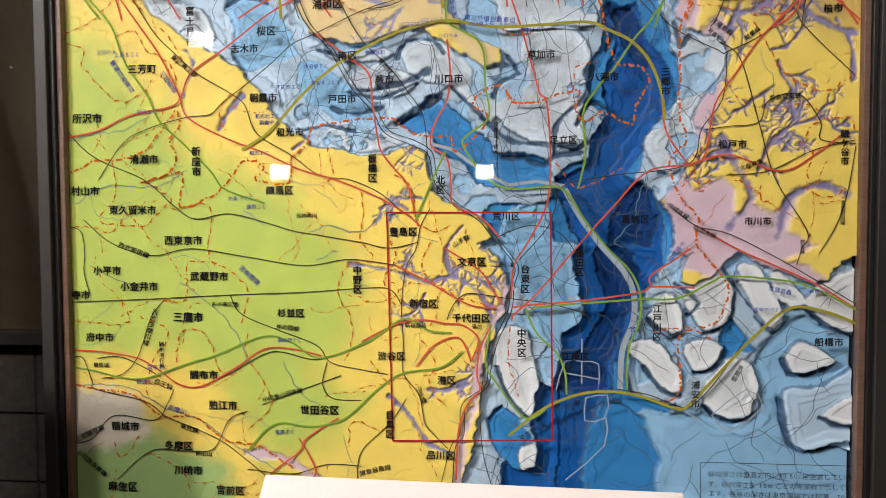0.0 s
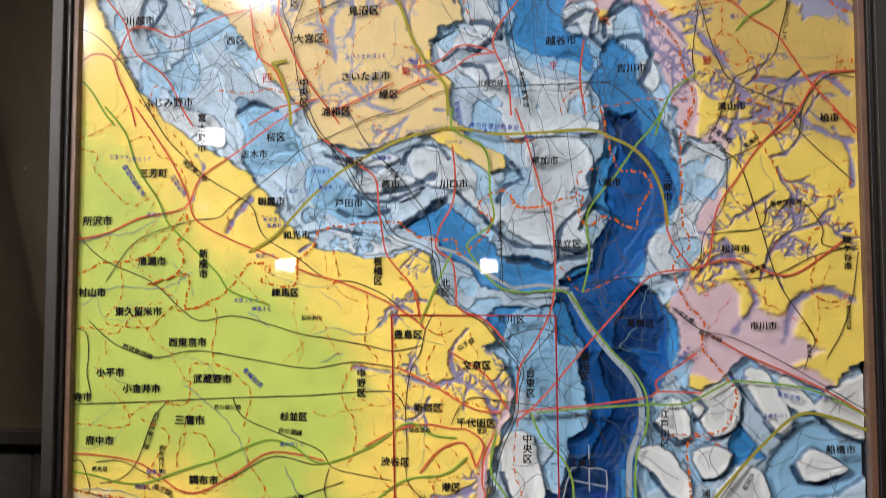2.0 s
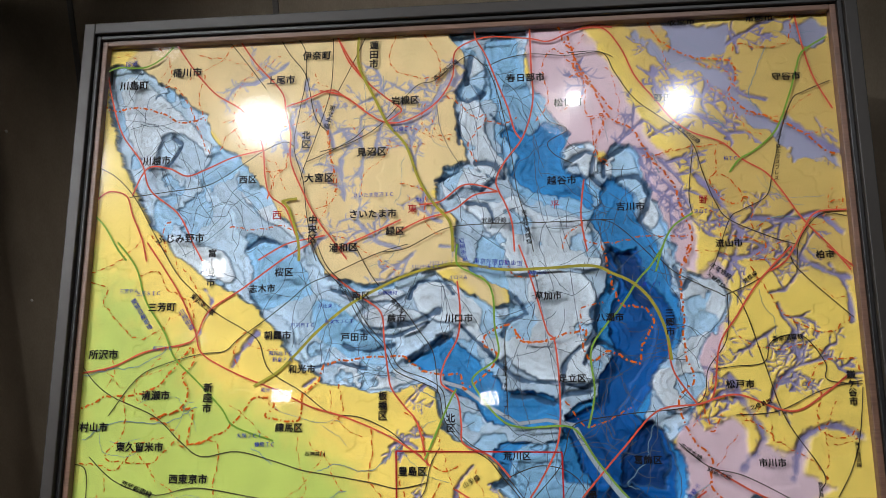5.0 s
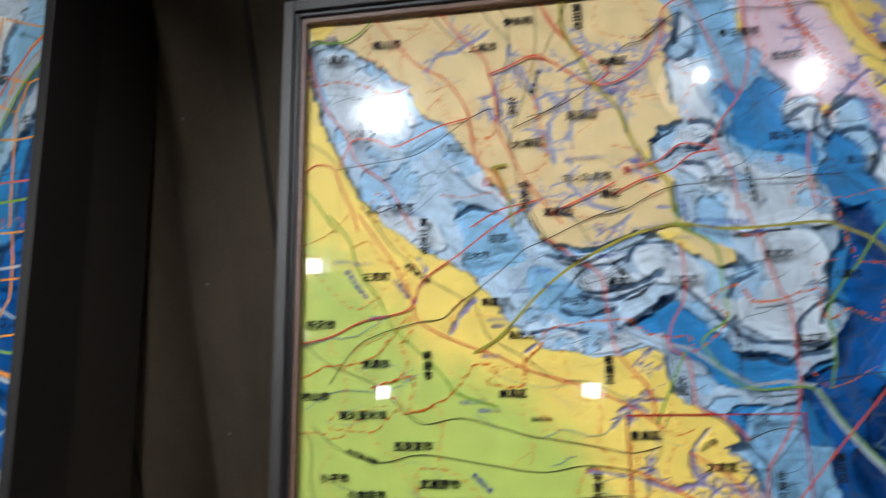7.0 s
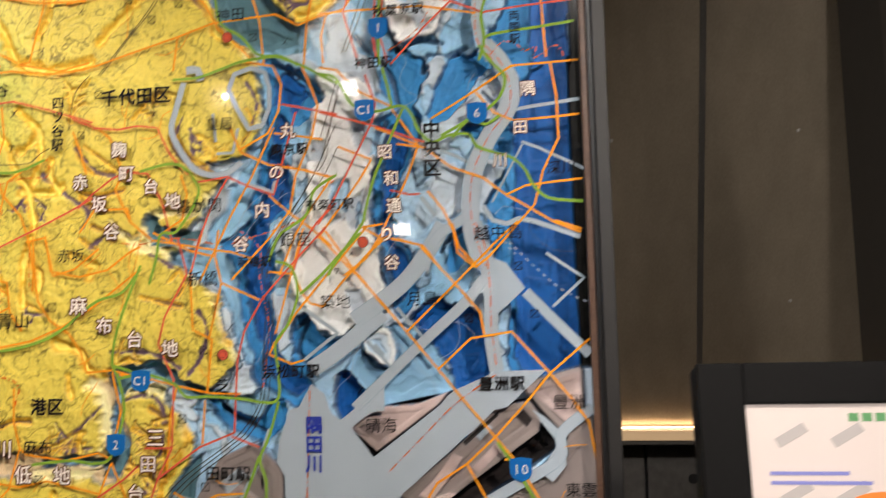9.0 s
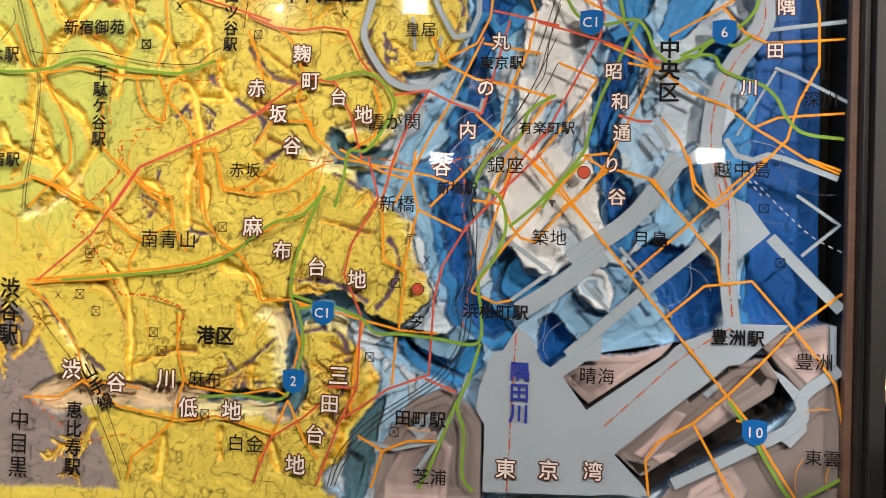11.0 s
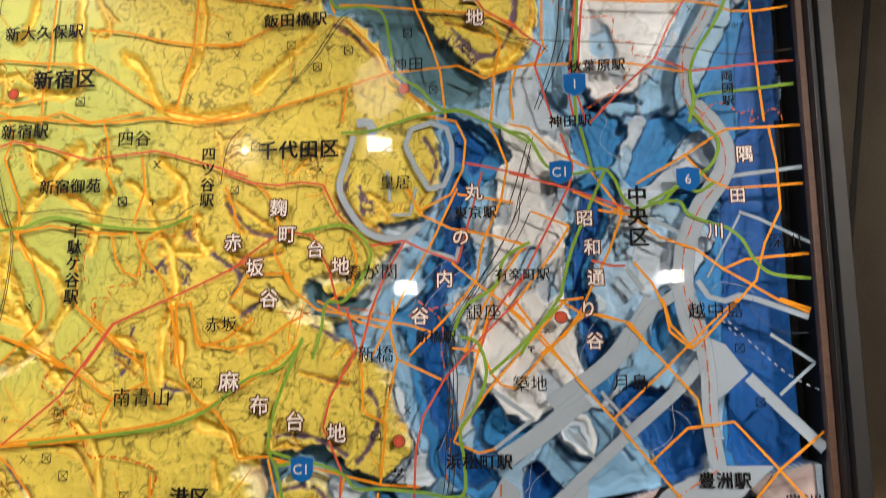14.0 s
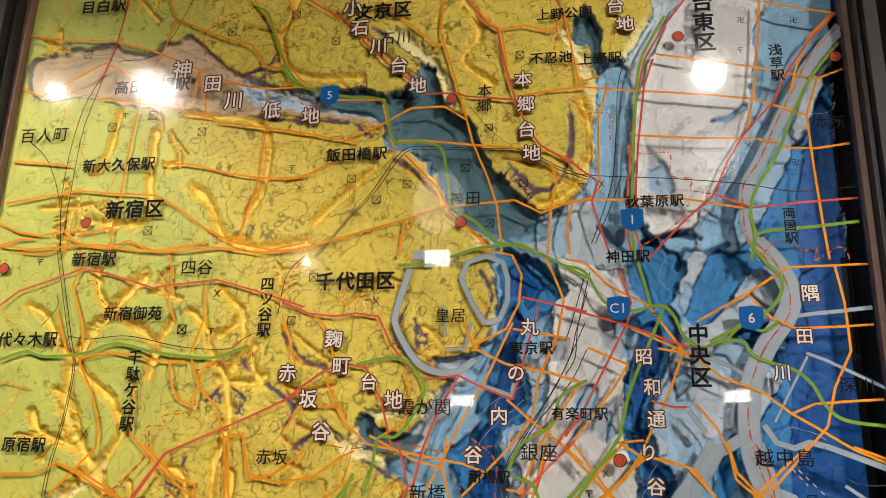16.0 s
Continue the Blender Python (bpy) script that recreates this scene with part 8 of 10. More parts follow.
orange_road(PRINT2, (70, 120.1), (69.6, 114.6), (71.8, 107.4), (73.3, 102), (74.8, 96.3), (77.2, 90.3), (78.4, 86.3), (79.1, 79.7))
orange_road(PRINT2, (61.1, 103.8), (62.9, 96.9), (63.4, 95.9))
orange_road(PRINT2, (56, 97.8), (60.8, 99.6), (65.6, 102.2), (70.5, 102.2), (73.8, 99.9))
orange_road(PRINT2, (63.9, 97.1), (67.7, 96.9), (75.3, 95.8), (82.3, 94.9), (85.9, 94.3), (89, 92.7))
orange_road(PRINT2, (64.9, 94.8), (69.8, 89.6), (71.8, 85.6), (75.1, 82.7), (77.3, 80.3))
orange_road(PRINT2, (47.4, 80.6), (52.2, 81.4), (56.9, 82.7), (65.3, 84.9), (70.9, 86.6), (80.9, 87.2), (84.5, 85.2), (88, 86.5), (90.9, 86.8))
orange_road(PRINT2, (65.3, 84.9), (64.6, 79.6))
orange_road(PRINT2, (59.8, 121), (65.1, 116.1), (69.7, 111.8))
orange_road(PRINT2, (73.5, 119.8), (77, 115.6), (78.4, 114.4), (82.3, 114.7), (86.1, 113.3), (88, 115.3))
orange_road(PRINT2, (78.9, 114.4), (79.9, 105.8), (80.9, 103.1), (86.9, 103.8), (91.3, 104))
orange_road(PRINT2, (85.9, 92.8), (86.7, 89.9), (85.8, 85.6), (85.3, 79.1))
orange_road(PRINT2, (88.9, 86.9), (88, 83.2), (88.3, 79.1))
green_road(PRINT2, (44.9, 110.9), (46.7, 108), (50.4, 106.1), (55.6, 104.7), (61.1, 103.8), (62.3, 100.1), (63.4, 96.9), (67.3, 96.7), (70.2, 95.5), (71.2, 91.5), (72.2, 86.6), (75.5, 84.1), (78.2, 81.2), (81.8, 80.6), (84.4, 79.1))
red_road(PRINT2, (48.2, 122.1), (53.2, 118.7), (57, 116.2), (57.6, 113.9), (61.8, 109.7), (65.4, 106.7), (68, 104.4), (72.3, 104.2), (73.8, 103.6), (80.9, 102.6))
red_road(PRINT2, (73.5, 119.8), (77, 115.1), (78.2, 114.5), (79.4, 108.4), (80.9, 102.6), (82.7, 97.9), (84.5, 95.3), (89, 92.2))
railway(PRINT2, (52.3, 79.8), (56.8, 85.2), (60.4, 89.5), (64.4, 95.3), (68.2, 95.9), (74.9, 95.3), (81.8, 94.7), (87.2, 91.8), (91, 90.2))
railway(PRINT2, (52.7, 79.8), (57.2, 85.3), (60.9, 89.5), (64.8, 95), (68.3, 95.5), (74.9, 95), (81.8, 94.4), (87.2, 91.4), (91, 89.8))
border(PRINT2, (48.1, 105.7), (48.5, 104.1), (51.1, 103.6), (51.5, 105.5))
border(PRINT2, (86.1, 118.7), (87, 114.3), (86.5, 107.9), (89.3, 107.7), (91.4, 107.6))
fine_line(PRINT2, (74.3, 102), (77.2, 98.2), (80.9, 95))
orange_road(PRINT2, (88.2, 115.7), (90, 104.8), (93.2, 105.6))
orange_road(PRINT2, (116.1, 115.8), (120.4, 114.4), (125.1, 113.2), (121.7, 109.8), (119.6, 105.4), (118.4, 101.4))
orange_road(PRINT2, (101, 108.5), (106.6, 107.3), (114.4, 105.5), (119.5, 103.9), (122, 103.2), (125.5, 104.5))
orange_road(PRINT2, (115.5, 116.2), (115, 110.4), (113.7, 101.7), (112.4, 96.3))
orange_road(PRINT2, (88.1, 103.9), (90.9, 104), (96.4, 103.1), (101.8, 102.5), (108.9, 101.5), (113.6, 100.7), (116.9, 99.3), (120.2, 97.9), (122, 103.2))
orange_road(PRINT2, (120.2, 97.9), (120.4, 90.6), (120.8, 82.3), (121.1, 77.6))
orange_road(PRINT2, (97, 96.2), (101.5, 95.7), (106.7, 95.2), (112.7, 94.9), (115.7, 94.2), (117.7, 93.2), (121, 93), (125.2, 93.5))
orange_road(PRINT2, (87.8, 86.7), (92.3, 86.8), (96.7, 86.7), (102.8, 86.7), (111.2, 84.9))
orange_road(PRINT2, (94.1, 104.3), (92.6, 98.9), (92.4, 90.5), (92.8, 89), (91.4, 87.1), (87.8, 86.3))
red_road(PRINT2, (105.3, 117), (102.3, 113), (99.3, 107.8), (97.9, 101.7), (97, 94.7), (96.3, 88.8), (95.9, 82.2), (96.4, 79.4))
red_road(PRINT2, (100.5, 107.8), (99.1, 103.7), (97.9, 94.6), (97.4, 88.8), (97, 82.2), (98.1, 78.4))
red_road(PRINT2, (125.5, 113.2), (121.7, 109.3), (118.2, 104.4), (116.1, 100.1), (111.9, 95.4), (109.5, 91.6), (107.5, 87), (103.5, 83.4), (98.5, 78.2))
red_road(PRINT2, (107.5, 87), (111.2, 85.4), (112, 84.9), (117.8, 85.4), (125.4, 85.8))
red_road(PRINT2, (87.9, 93.6), (89.7, 91.6), (92.3, 89.5), (91.4, 86.6), (92.6, 82.3), (93.8, 78.3))
green_road(PRINT2, (102.4, 114.6), (98.9, 107.9), (97.9, 101.7), (97.1, 91.7), (96.7, 82.2), (96.8, 78.2))
green_road(PRINT2, (125.3, 108.5), (121.1, 103.2), (118.6, 98.4), (115.9, 92.3), (113, 87.7), (112, 84.5), (112.3, 80.8), (111.5, 77.8))
green_road(PRINT2, (112.3, 81), (113.8, 81.6), (120, 82.1), (125.2, 82.6))
railway(PRINT2, (87.9, 90.9), (93.7, 90.2), (101.2, 89.6), (108, 88.8), (112.2, 88.2), (118, 87), (125.3, 87.4))
railway(PRINT2, (96.6, 108), (95.5, 103.9), (95, 96.8), (94.1, 88.9), (91.2, 80.5))
railway(PRINT2, (95.5, 90.3), (94, 86), (91.7, 80.5))
border(PRINT2, (91, 99.8), (94, 99.6), (94.1, 96.8), (94.5, 95.3), (98.1, 93.4), (102, 93.2), (102.1, 90), (104.7, 89.4), (104.6, 87.8), (107.5, 87))
border(PRINT2, (98.2, 80.3), (102.2, 82.9), (104.2, 85.7))
border(PRINT2, (113.1, 78.5), (114.9, 80.3), (116.9, 79.8), (118, 78.8), (119.7, 79.2), (119.5, 77.6), (122.5, 79.2), (123.5, 77.5))
channel_line(PRINT2, (125.3, 110.8), (121.5, 106.8), (118.9, 101.9), (116.3, 97.1), (113.8, 91.9), (111.4, 88.2), (111.1, 84.5), (111.3, 80.8), (113.5, 77.8))
orange_road(PRINT2, (1.5, 82.7), (7.1, 82), (17.7, 82.5), (23, 81.6), (31.3, 81.1), (37.3, 81.5), (43.3, 80.6), (50, 80.9))
orange_road(PRINT2, (5, 81.6), (9.4, 81.2), (11.4, 81.9))
orange_road(PRINT2, (29.8, 80.9), (30.7, 78), (30.7, 73.6), (32.2, 70.3))
orange_road(PRINT2, (13.1, 72.5), (15.7, 66.3), (17.9, 65.3), (22.8, 66.2), (29.4, 65), (32.4, 64.8), (34.3, 64.8))
orange_road(PRINT2, (15.2, 81.8), (16.1, 79.3), (15, 76.3), (17.5, 70.5), (18.1, 67.2), (17.9, 64.8), (20.7, 60.3), (22.4, 55.8), (22.4, 52.8), (16.2, 46.2))
orange_road(PRINT2, (31.9, 64.8), (32.8, 61.2), (34, 59.4), (36, 58.6), (37.3, 63.9), (40.9, 66.1), (44.1, 67))
orange_road(PRINT2, (35.2, 65.3), (36.6, 61.7), (39.8, 58.2), (41.1, 54.7), (42.1, 49.7), (42, 46.6))
orange_road(PRINT2, (35.9, 75.9), (36.5, 70.8), (35.1, 66.2))
orange_road(PRINT2, (8.2, 49), (13.2, 49.1), (16.9, 50.5), (20, 49.3), (23.2, 47.6), (26.3, 46.3))
orange_road(PRINT2, (26.9, 61.6), (27.4, 54.6), (32.3, 50.3), (35.4, 47.9), (37.5, 46.5))
orange_road(PRINT2, (45.4, 48.9), (48.9, 49.8), (52.9, 52.8))
orange_road(PRINT2, (40.7, 54.3), (43.9, 54.8), (45.4, 48.9))
red_road(PRINT2, (3.4, 73.3), (6.2, 75.5), (12.2, 77.4), (16.2, 78.8), (20.5, 77.9), (28, 75.6), (30.9, 76), (37.8, 76.6), (43.8, 74.9), (51.4, 72.4))
red_road(PRINT2, (29.1, 46.3), (33, 52.1), (36.6, 53.8), (41.9, 56), (47.7, 58.6), (52.2, 60.8))
green_road(PRINT2, (5, 65.1), (8.9, 66.3), (12.2, 65.6), (18.3, 66), (23.1, 67.4), (29.2, 66.2), (36.2, 65.3), (39.5, 65.5), (43.6, 67))
railway(PRINT2, (11.4, 81.9), (15.5, 68.6), (17, 64.4), (16.7, 57.1), (15.5, 50), (15.2, 46))
railway(PRINT2, (12, 81.9), (16, 68.6), (17.3, 64.4), (17, 57.1), (15.9, 50), (15.7, 46))
railway(PRINT2, (15.5, 68.6), (18.9, 68.1), (24.9, 68.5), (32.1, 67.1), (36, 66.6), (40.8, 66.6), (42.6, 67.9), (44.4, 68.8))
railway(PRINT2, (10.9, 70.1), (13, 72.9), (12.6, 74.9))
railway(PRINT2, (50.8, 79.9), (48.4, 77.1), (47.5, 71.5))
border(PRINT2, (28.4, 58.1), (28.1, 60.3), (28.5, 64.4), (29.2, 66.7))
border(PRINT2, (15.5, 76.3), (18.6, 76.8), (20.1, 73.8), (26.7, 69.9), (29.5, 68))
border(PRINT2, (35.9, 63.5), (40.1, 64.3), (43.9, 64.3), (44.2, 66.1))
border(PRINT2, (25.8, 46.4), (29.4, 51.1), (30.1, 52.4), (29.7, 55.5), (32.5, 55.9), (31.9, 57.2), (36.1, 58.1), (36.4, 63.5))
border(PRINT2, (41.2, 54.3), (41.5, 46.8))
orange_road(PRINT2, (49.6, 55.3), (52, 58.7), (57.4, 58.7), (58, 56.6), (61.6, 53.7), (65.5, 53), (71.5, 51.9), (74, 51.5), (77.3, 50.4))
orange_road(PRINT2, (52.4, 71.5), (54.4, 69.7), (56.6, 64.3), (55.4, 61.7), (58, 56.6))
orange_road(PRINT2, (48.2, 71.1), (49.4, 68.3), (50.6, 64.3))
orange_road(PRINT2, (76.1, 80.2), (80.5, 79.2), (81.8, 76.4), (81.4, 72.4), (79.7, 69), (75.4, 66.8))
orange_road(PRINT2, (75.5, 66.4), (79.7, 64.3), (85.2, 63.2), (89.6, 61.8))
orange_road(PRINT2, (79.8, 59.7), (83.5, 56.5), (86.3, 54.5), (89.4, 51.8))
orange_road(PRINT2, (80.6, 69), (85.6, 68.1), (88.1, 67.6))
orange_road(PRINT2, (84.9, 79), (86.1, 76.3), (87.4, 72.8), (86.5, 68.1), (83.9, 62.2), (83.1, 57.3), (79.8, 53.2), (74.1, 47.4))
orange_road(PRINT2, (80.6, 69.8), (77.2, 62.6), (73.9, 56.8), (71.5, 51.9), (69.1, 47.3))
orange_road(PRINT2, (89.7, 62.2), (85.9, 56.9), (83.9, 53.7), (81.4, 47.8))
orange_road(PRINT2, (73.7, 70.3), (75.5, 66.4))
orange_road(PRINT2, (66, 63.4), (67, 60.5), (66.3, 56.7), (62.9, 54.6))
red_road(PRINT2, (48, 73.2), (51.9, 71.5), (55.7, 71), (58.9, 71.4), (62.1, 70.9), (64.1, 66.9), (65.9, 64.7), (68.7, 62.2), (73.4, 62.8), (76.4, 61.3), (80.6, 59.7), (81.4, 62.6), (84, 72))
red_road(PRINT2, (81.8, 73.3), (84, 72.8), (90.4, 71.2))
red_road(PRINT2, (73.4, 62.6), (70.9, 58.4), (68.9, 53.4), (67.5, 47.4))
red_road(PRINT2, (49.2, 59.1), (51.8, 61.3), (54.8, 63.4), (57.9, 64.7))
red_road(PRINT2, (57.9, 64.3), (60.7, 63.9), (63.1, 59.2), (64.7, 53.4))
red_road(PRINT2, (90.1, 58.1), (87.1, 55.3), (84.6, 51.7), (83.4, 47.8))
green_road(PRINT2, (59.3, 64.3), (65, 65.2), (68.2, 62.6), (68.7, 60), (65.5, 55), (62.9, 54.6), (62.2, 50.9), (61.1, 47.1))
green_road(PRINT2, (64.5, 78.2), (68.6, 78.3), (72.6, 79.4), (75.2, 80.2), (79.2, 80.6), (81.4, 80.5), (84.9, 79), (87.4, 77.6), (90.5, 75.8))
green_road(PRINT2, (90.2, 62.2), (86.8, 60.1), (85.5, 56.5), (81.4, 53.6), (79.8, 49.7))
railway(PRINT2, (90.3, 66.3), (88, 61.8), (83.9, 56.9), (80.6, 51.6), (79.4, 47.5))
railway(PRINT2, (90.1, 69.7), (86.4, 61.8), (83.1, 56.9), (79.8, 51.6), (78.6, 47.5))
railway(PRINT2, (90.5, 74), (89, 68.9), (87.2, 63.4), (79.8, 51.2))
border(PRINT2, (81, 64.3), (84.7, 63.4), (89.6, 61.8), (88, 60.5))
border(PRINT2, (74, 52.7), (77.3, 53.6), (80.6, 54.4), (83.9, 55.7))
orange_road(PRINT2, (87.7, 78.5), (90.3, 77.9), (93.2, 74.7), (98.2, 72), (102.4, 65.9))
orange_road(PRINT2, (104.3, 69.7), (111, 73.5), (116.1, 76.7), (121.6, 76.8), (125.6, 76.9))
orange_road(PRINT2, (110.6, 73.5), (113.5, 70), (116.2, 68.7), (122, 68.9), (125.4, 69.1))
orange_road(PRINT2, (121.6, 76.8), (122.3, 72), (122.4, 65.8), (120.1, 61.3), (118.8, 56.6), (115.5, 53), (112.2, 49.5), (110.2, 48))
orange_road(PRINT2, (114.8, 58.1), (117.6, 59.3), (121, 59.6), (125.5, 59.9))
orange_road(PRINT2, (96, 68.9), (103.2, 65.5), (107, 62.5), (111.6, 60.7), (114.8, 58.1), (117.3, 56.6), (121.5, 53.9), (125, 52.4))
orange_road(PRINT2, (90.4, 66.4), (95.4, 64.2))
orange_road(PRINT2, (99.2, 66.3), (103.2, 65.5))
orange_road(PRINT2, (95.4, 64.2), (93.6, 61.3), (89.8, 56.3), (87.3, 53))
orange_road(PRINT2, (102.4, 65.9), (100.5, 60.9), (96.6, 53.1), (94.5, 49.9), (91.2, 47.5))
orange_road(PRINT2, (93.4, 54.7), (96.6, 52.7), (99.3, 52.4), (102.8, 51.3), (105.3, 47.9))
orange_road(PRINT2, (103.6, 59.2), (105.8, 56.4), (107.2, 53.3), (107.7, 50.2), (110.2, 48))
orange_road(PRINT2, (87.3, 53.4), (89.7, 51), (92.8, 47.6))
orange_road(PRINT2, (93.4, 54.3), (97, 54.7))
red_road(PRINT2, (87.6, 71.7), (91, 70.7), (95.2, 69.4), (103.3, 66.3))
red_road(PRINT2, (94.6, 76.9), (96.1, 72.4), (95.6, 69.8), (92.9, 64.6), (89.8, 58.7), (87.3, 55))
red_road(PRINT2, (98.1, 59.6), (100.8, 58.8), (102.4, 58.8))
green_road(PRINT2, (87.6, 77.5), (90.2, 76.6), (92.7, 72.5), (96.1, 71.3), (99.8, 71.9), (101.4, 70.6), (102.5, 68), (104.5, 66.3), (106.9, 67.1), (109.7, 67.1), (110.8, 65.4), (113.4, 64.2), (115.7, 63.4), (117.5, 61.7), (118.7, 59.3), (120.8, 57.4), (125.5, 56.7))
green_road(PRINT2, (111.5, 80.1), (113.3, 77.4), (115.1, 75.2), (114.5, 72.6), (112.4, 70.5), (110.3, 69.6))
green_road(PRINT2, (105.7, 67.1), (109, 68.8), (110.7, 70.1))
green_road(PRINT2, (107.3, 66.7), (109.9, 69.2), (112.2, 68.4), (114.3, 69.6))
green_road(PRINT2, (97.2, 77.8), (97.9, 75.1), (98.6, 71.9))
green_road(PRINT2, (100.2, 71.5), (97.9, 66.3), (95.7, 61.3), (94.3, 56.3), (93.8, 54.7), (89.6, 49), (88.8, 47.5))
railway(PRINT2, (90.2, 76.1), (88.4, 69.9), (87.5, 67.3))
railway(PRINT2, (90.9, 76.6), (89.2, 69.4), (88.7, 65.1), (87.4, 62.9))
tunnel_line(PRINT2, (98.1, 59.6), (102.4, 58.8), (104.8, 58.9), (107.4, 56.5), (109.6, 54.9), (112.5, 53.4), (115.9, 49.6))
channel_line(PRINT2, (112.3, 80.1), (114.5, 77.4), (115.8, 73.9), (115.5, 70.4), (112.9, 67.1), (111.1, 63.8), (110, 60.5), (109.7, 56.5), (110.5, 51.8), (111.7, 48.1))
fine_line(PRINT2, (118.2, 54.2), (118.1, 52.7), (121.1, 50.1), (124.7, 49.8))
orange_road(PRINT2, (16.2, 50.8), (21.7, 49), (28.2, 45.6), (31.9, 42.8), (33.5, 42.1), (38.3, 44.3))
orange_road(PRINT2, (33.5, 42.1), (32, 39.1), (32, 37.5))
orange_road(PRINT2, (16.4, 35.9), (21.8, 36.5), (30.4, 37.3), (36.2, 38.1), (42, 39.1), (47.1, 41.1), (52.3, 44.1), (59.7, 49.5))
orange_road(PRINT2, (17.5, 35.7), (22.4, 36), (29.4, 36.5))
orange_road(PRINT2, (29.7, 53.2), (34.5, 49.1), (37.7, 48.1), (38.3, 43.6), (40.4, 40.6))
orange_road(PRINT2, (41.8, 55.1), (42.4, 48.6), (43, 45.1), (45.1, 42.1), (48.2, 40.1), (50.3, 37.2), (51.3, 34.2), (55.4, 34.5), (59.8, 33.3))
orange_road(PRINT2, (43.9, 55.1), (45, 49.6), (49.7, 48.6), (54.3, 49.5), (57.8, 52), (59.7, 52.9))
orange_road(PRINT2, (39.4, 32.1), (39.5, 27.1), (40.6, 23.1), (41.6, 22.2), (48.3, 21.3), (53.4, 22.4), (55.5, 21.5))
orange_road(PRINT2, (16.6, 19.4), (22, 19.7), (25.8, 22.3), (29.5, 21.9), (34.3, 21.5))
orange_road(PRINT2, (25.2, 22.3), (31.1, 18.9), (35.9, 18.1), (40.6, 17.4), (45.3, 18.3), (50.4, 17.2), (53.5, 16.5))
orange_road(PRINT2, (40.6, 23.1), (39, 17.1), (35.4, 13.6), (33.3, 12), (32.8, 8.9))
orange_road(PRINT2, (55.5, 21), (53.5, 16), (51.5, 12.5))
orange_road(PRINT2, (55.5, 21), (58, 15.7), (59.9, 13.3))
orange_road(PRINT2, (55.4, 34.2), (56.9, 28.4), (55.5, 22.5))
orange_road(PRINT2, (16.4, 35.4), (19.7, 32.9), (23, 28.9), (24.6, 26.4), (25.8, 22.8))
red_road(PRINT2, (18, 35.9), (26.1, 42.6), (32.9, 52.2), (39.7, 55.1))
red_road(PRINT2, (59.8, 20.6), (57.5, 18.6), (53.5, 16), (52.5, 14), (51, 9.5))
green_road(PRINT2, (21.8, 36.1), (30.4, 37), (39.9, 38.1), (46.1, 40.1), (52.3, 44.6), (56.8, 46.1), (59.7, 49.5))
green_road(PRINT2, (59.7, 50), (56.3, 41.1), (55.4, 35.7), (56.4, 33.3), (57.4, 28.4), (55.5, 22), (52.9, 20.9), (48.8, 21.3), (42.7, 20.7))
green_road(PRINT2, (55.4, 35.2), (58.4, 34.3), (59.8, 33.3))
railway(PRINT2, (16.4, 33.4), (20.3, 28.8), (24.7, 23.8), (27.4, 18.8), (30.7, 11.9), (31.8, 8.8))
railway(PRINT2, (28.5, 20.4), (33.4, 8.9))
border_bold(PRINT2, (30.2, 55.2), (29.7, 51.2), (23.4, 44.6), (25.5, 42.1), (29.4, 36.5), (31, 34.5), (35.2, 34.3), (39.9, 32.6), (39.5, 29.1))
border(PRINT2, (25.3, 13.3), (31.7, 14.9), (34.9, 13.5), (37, 14.6))
border(PRINT2, (16.6, 19.6), (19.9, 17.7), (22.6, 15.7))
orange_road(PRINT2, (56.6, 33.8), (60.7, 33.3), (65.7, 32.1), (70.6, 31), (75.5, 30.8))
orange_road(PRINT2, (70.1, 30), (69.7, 23.7))
orange_road(PRINT2, (69.5, 54.8), (67.6, 48.5), (68.1, 40.2), (71.1, 38.7), (70.4, 31))
orange_road(PRINT2, (72.5, 47), (78.4, 44.3))
orange_road(PRINT2, (72, 54.8), (71.5, 50.9), (72.5, 47), (70.6, 38.7))
orange_road(PRINT2, (80.8, 37.8), (84.2, 42.6), (88, 47), (92.7, 52.2), (94.6, 54.5))
orange_road(PRINT2, (80.8, 38.3), (79.9, 36.4), (83.2, 35), (85.1, 35.5))
orange_road(PRINT2, (79.8, 48.4), (83.7, 47.9), (84.9, 45), (86.1, 43.6), (88, 43.1), (90.8, 46.5), (96.8, 52.6))
orange_road(PRINT2, (88, 54.6), (92.2, 48.8), (96.8, 43.1))
orange_road(PRINT2, (85.1, 54.6), (83.2, 47.9), (80.8, 39.3))
orange_road(PRINT2, (65.3, 16.8), (68.7, 15), (72.1, 16.5), (76, 16.7))
orange_road(PRINT2, (68.7, 15), (67.3, 10))
orange_road(PRINT2, (64.2, 19.7), (64.7, 27.5), (65.7, 32.1))
orange_road(PRINT2, (61.6, 54.9), (67.6, 51.9), (71.5, 50.9))
red_road(PRINT2, (65.6, 53.9), (67.1, 48.5), (63.6, 42.1), (62.7, 38.2), (65.2, 32.9), (65, 23.1), (62.8, 18.7), (59.8, 9.8))
red_road(PRINT2, (78.9, 44.6), (76, 39.7), (75, 35.4), (74.6, 25.3), (69.2, 23.2), (62.8, 18.7))
red_road(PRINT2, (74.1, 24.8), (78.4, 23.2))
red_road(PRINT2, (88.5, 54.6), (84.2, 50.3), (78.9, 44.6))
red_road(PRINT2, (60.7, 23.1), (65, 23.1))
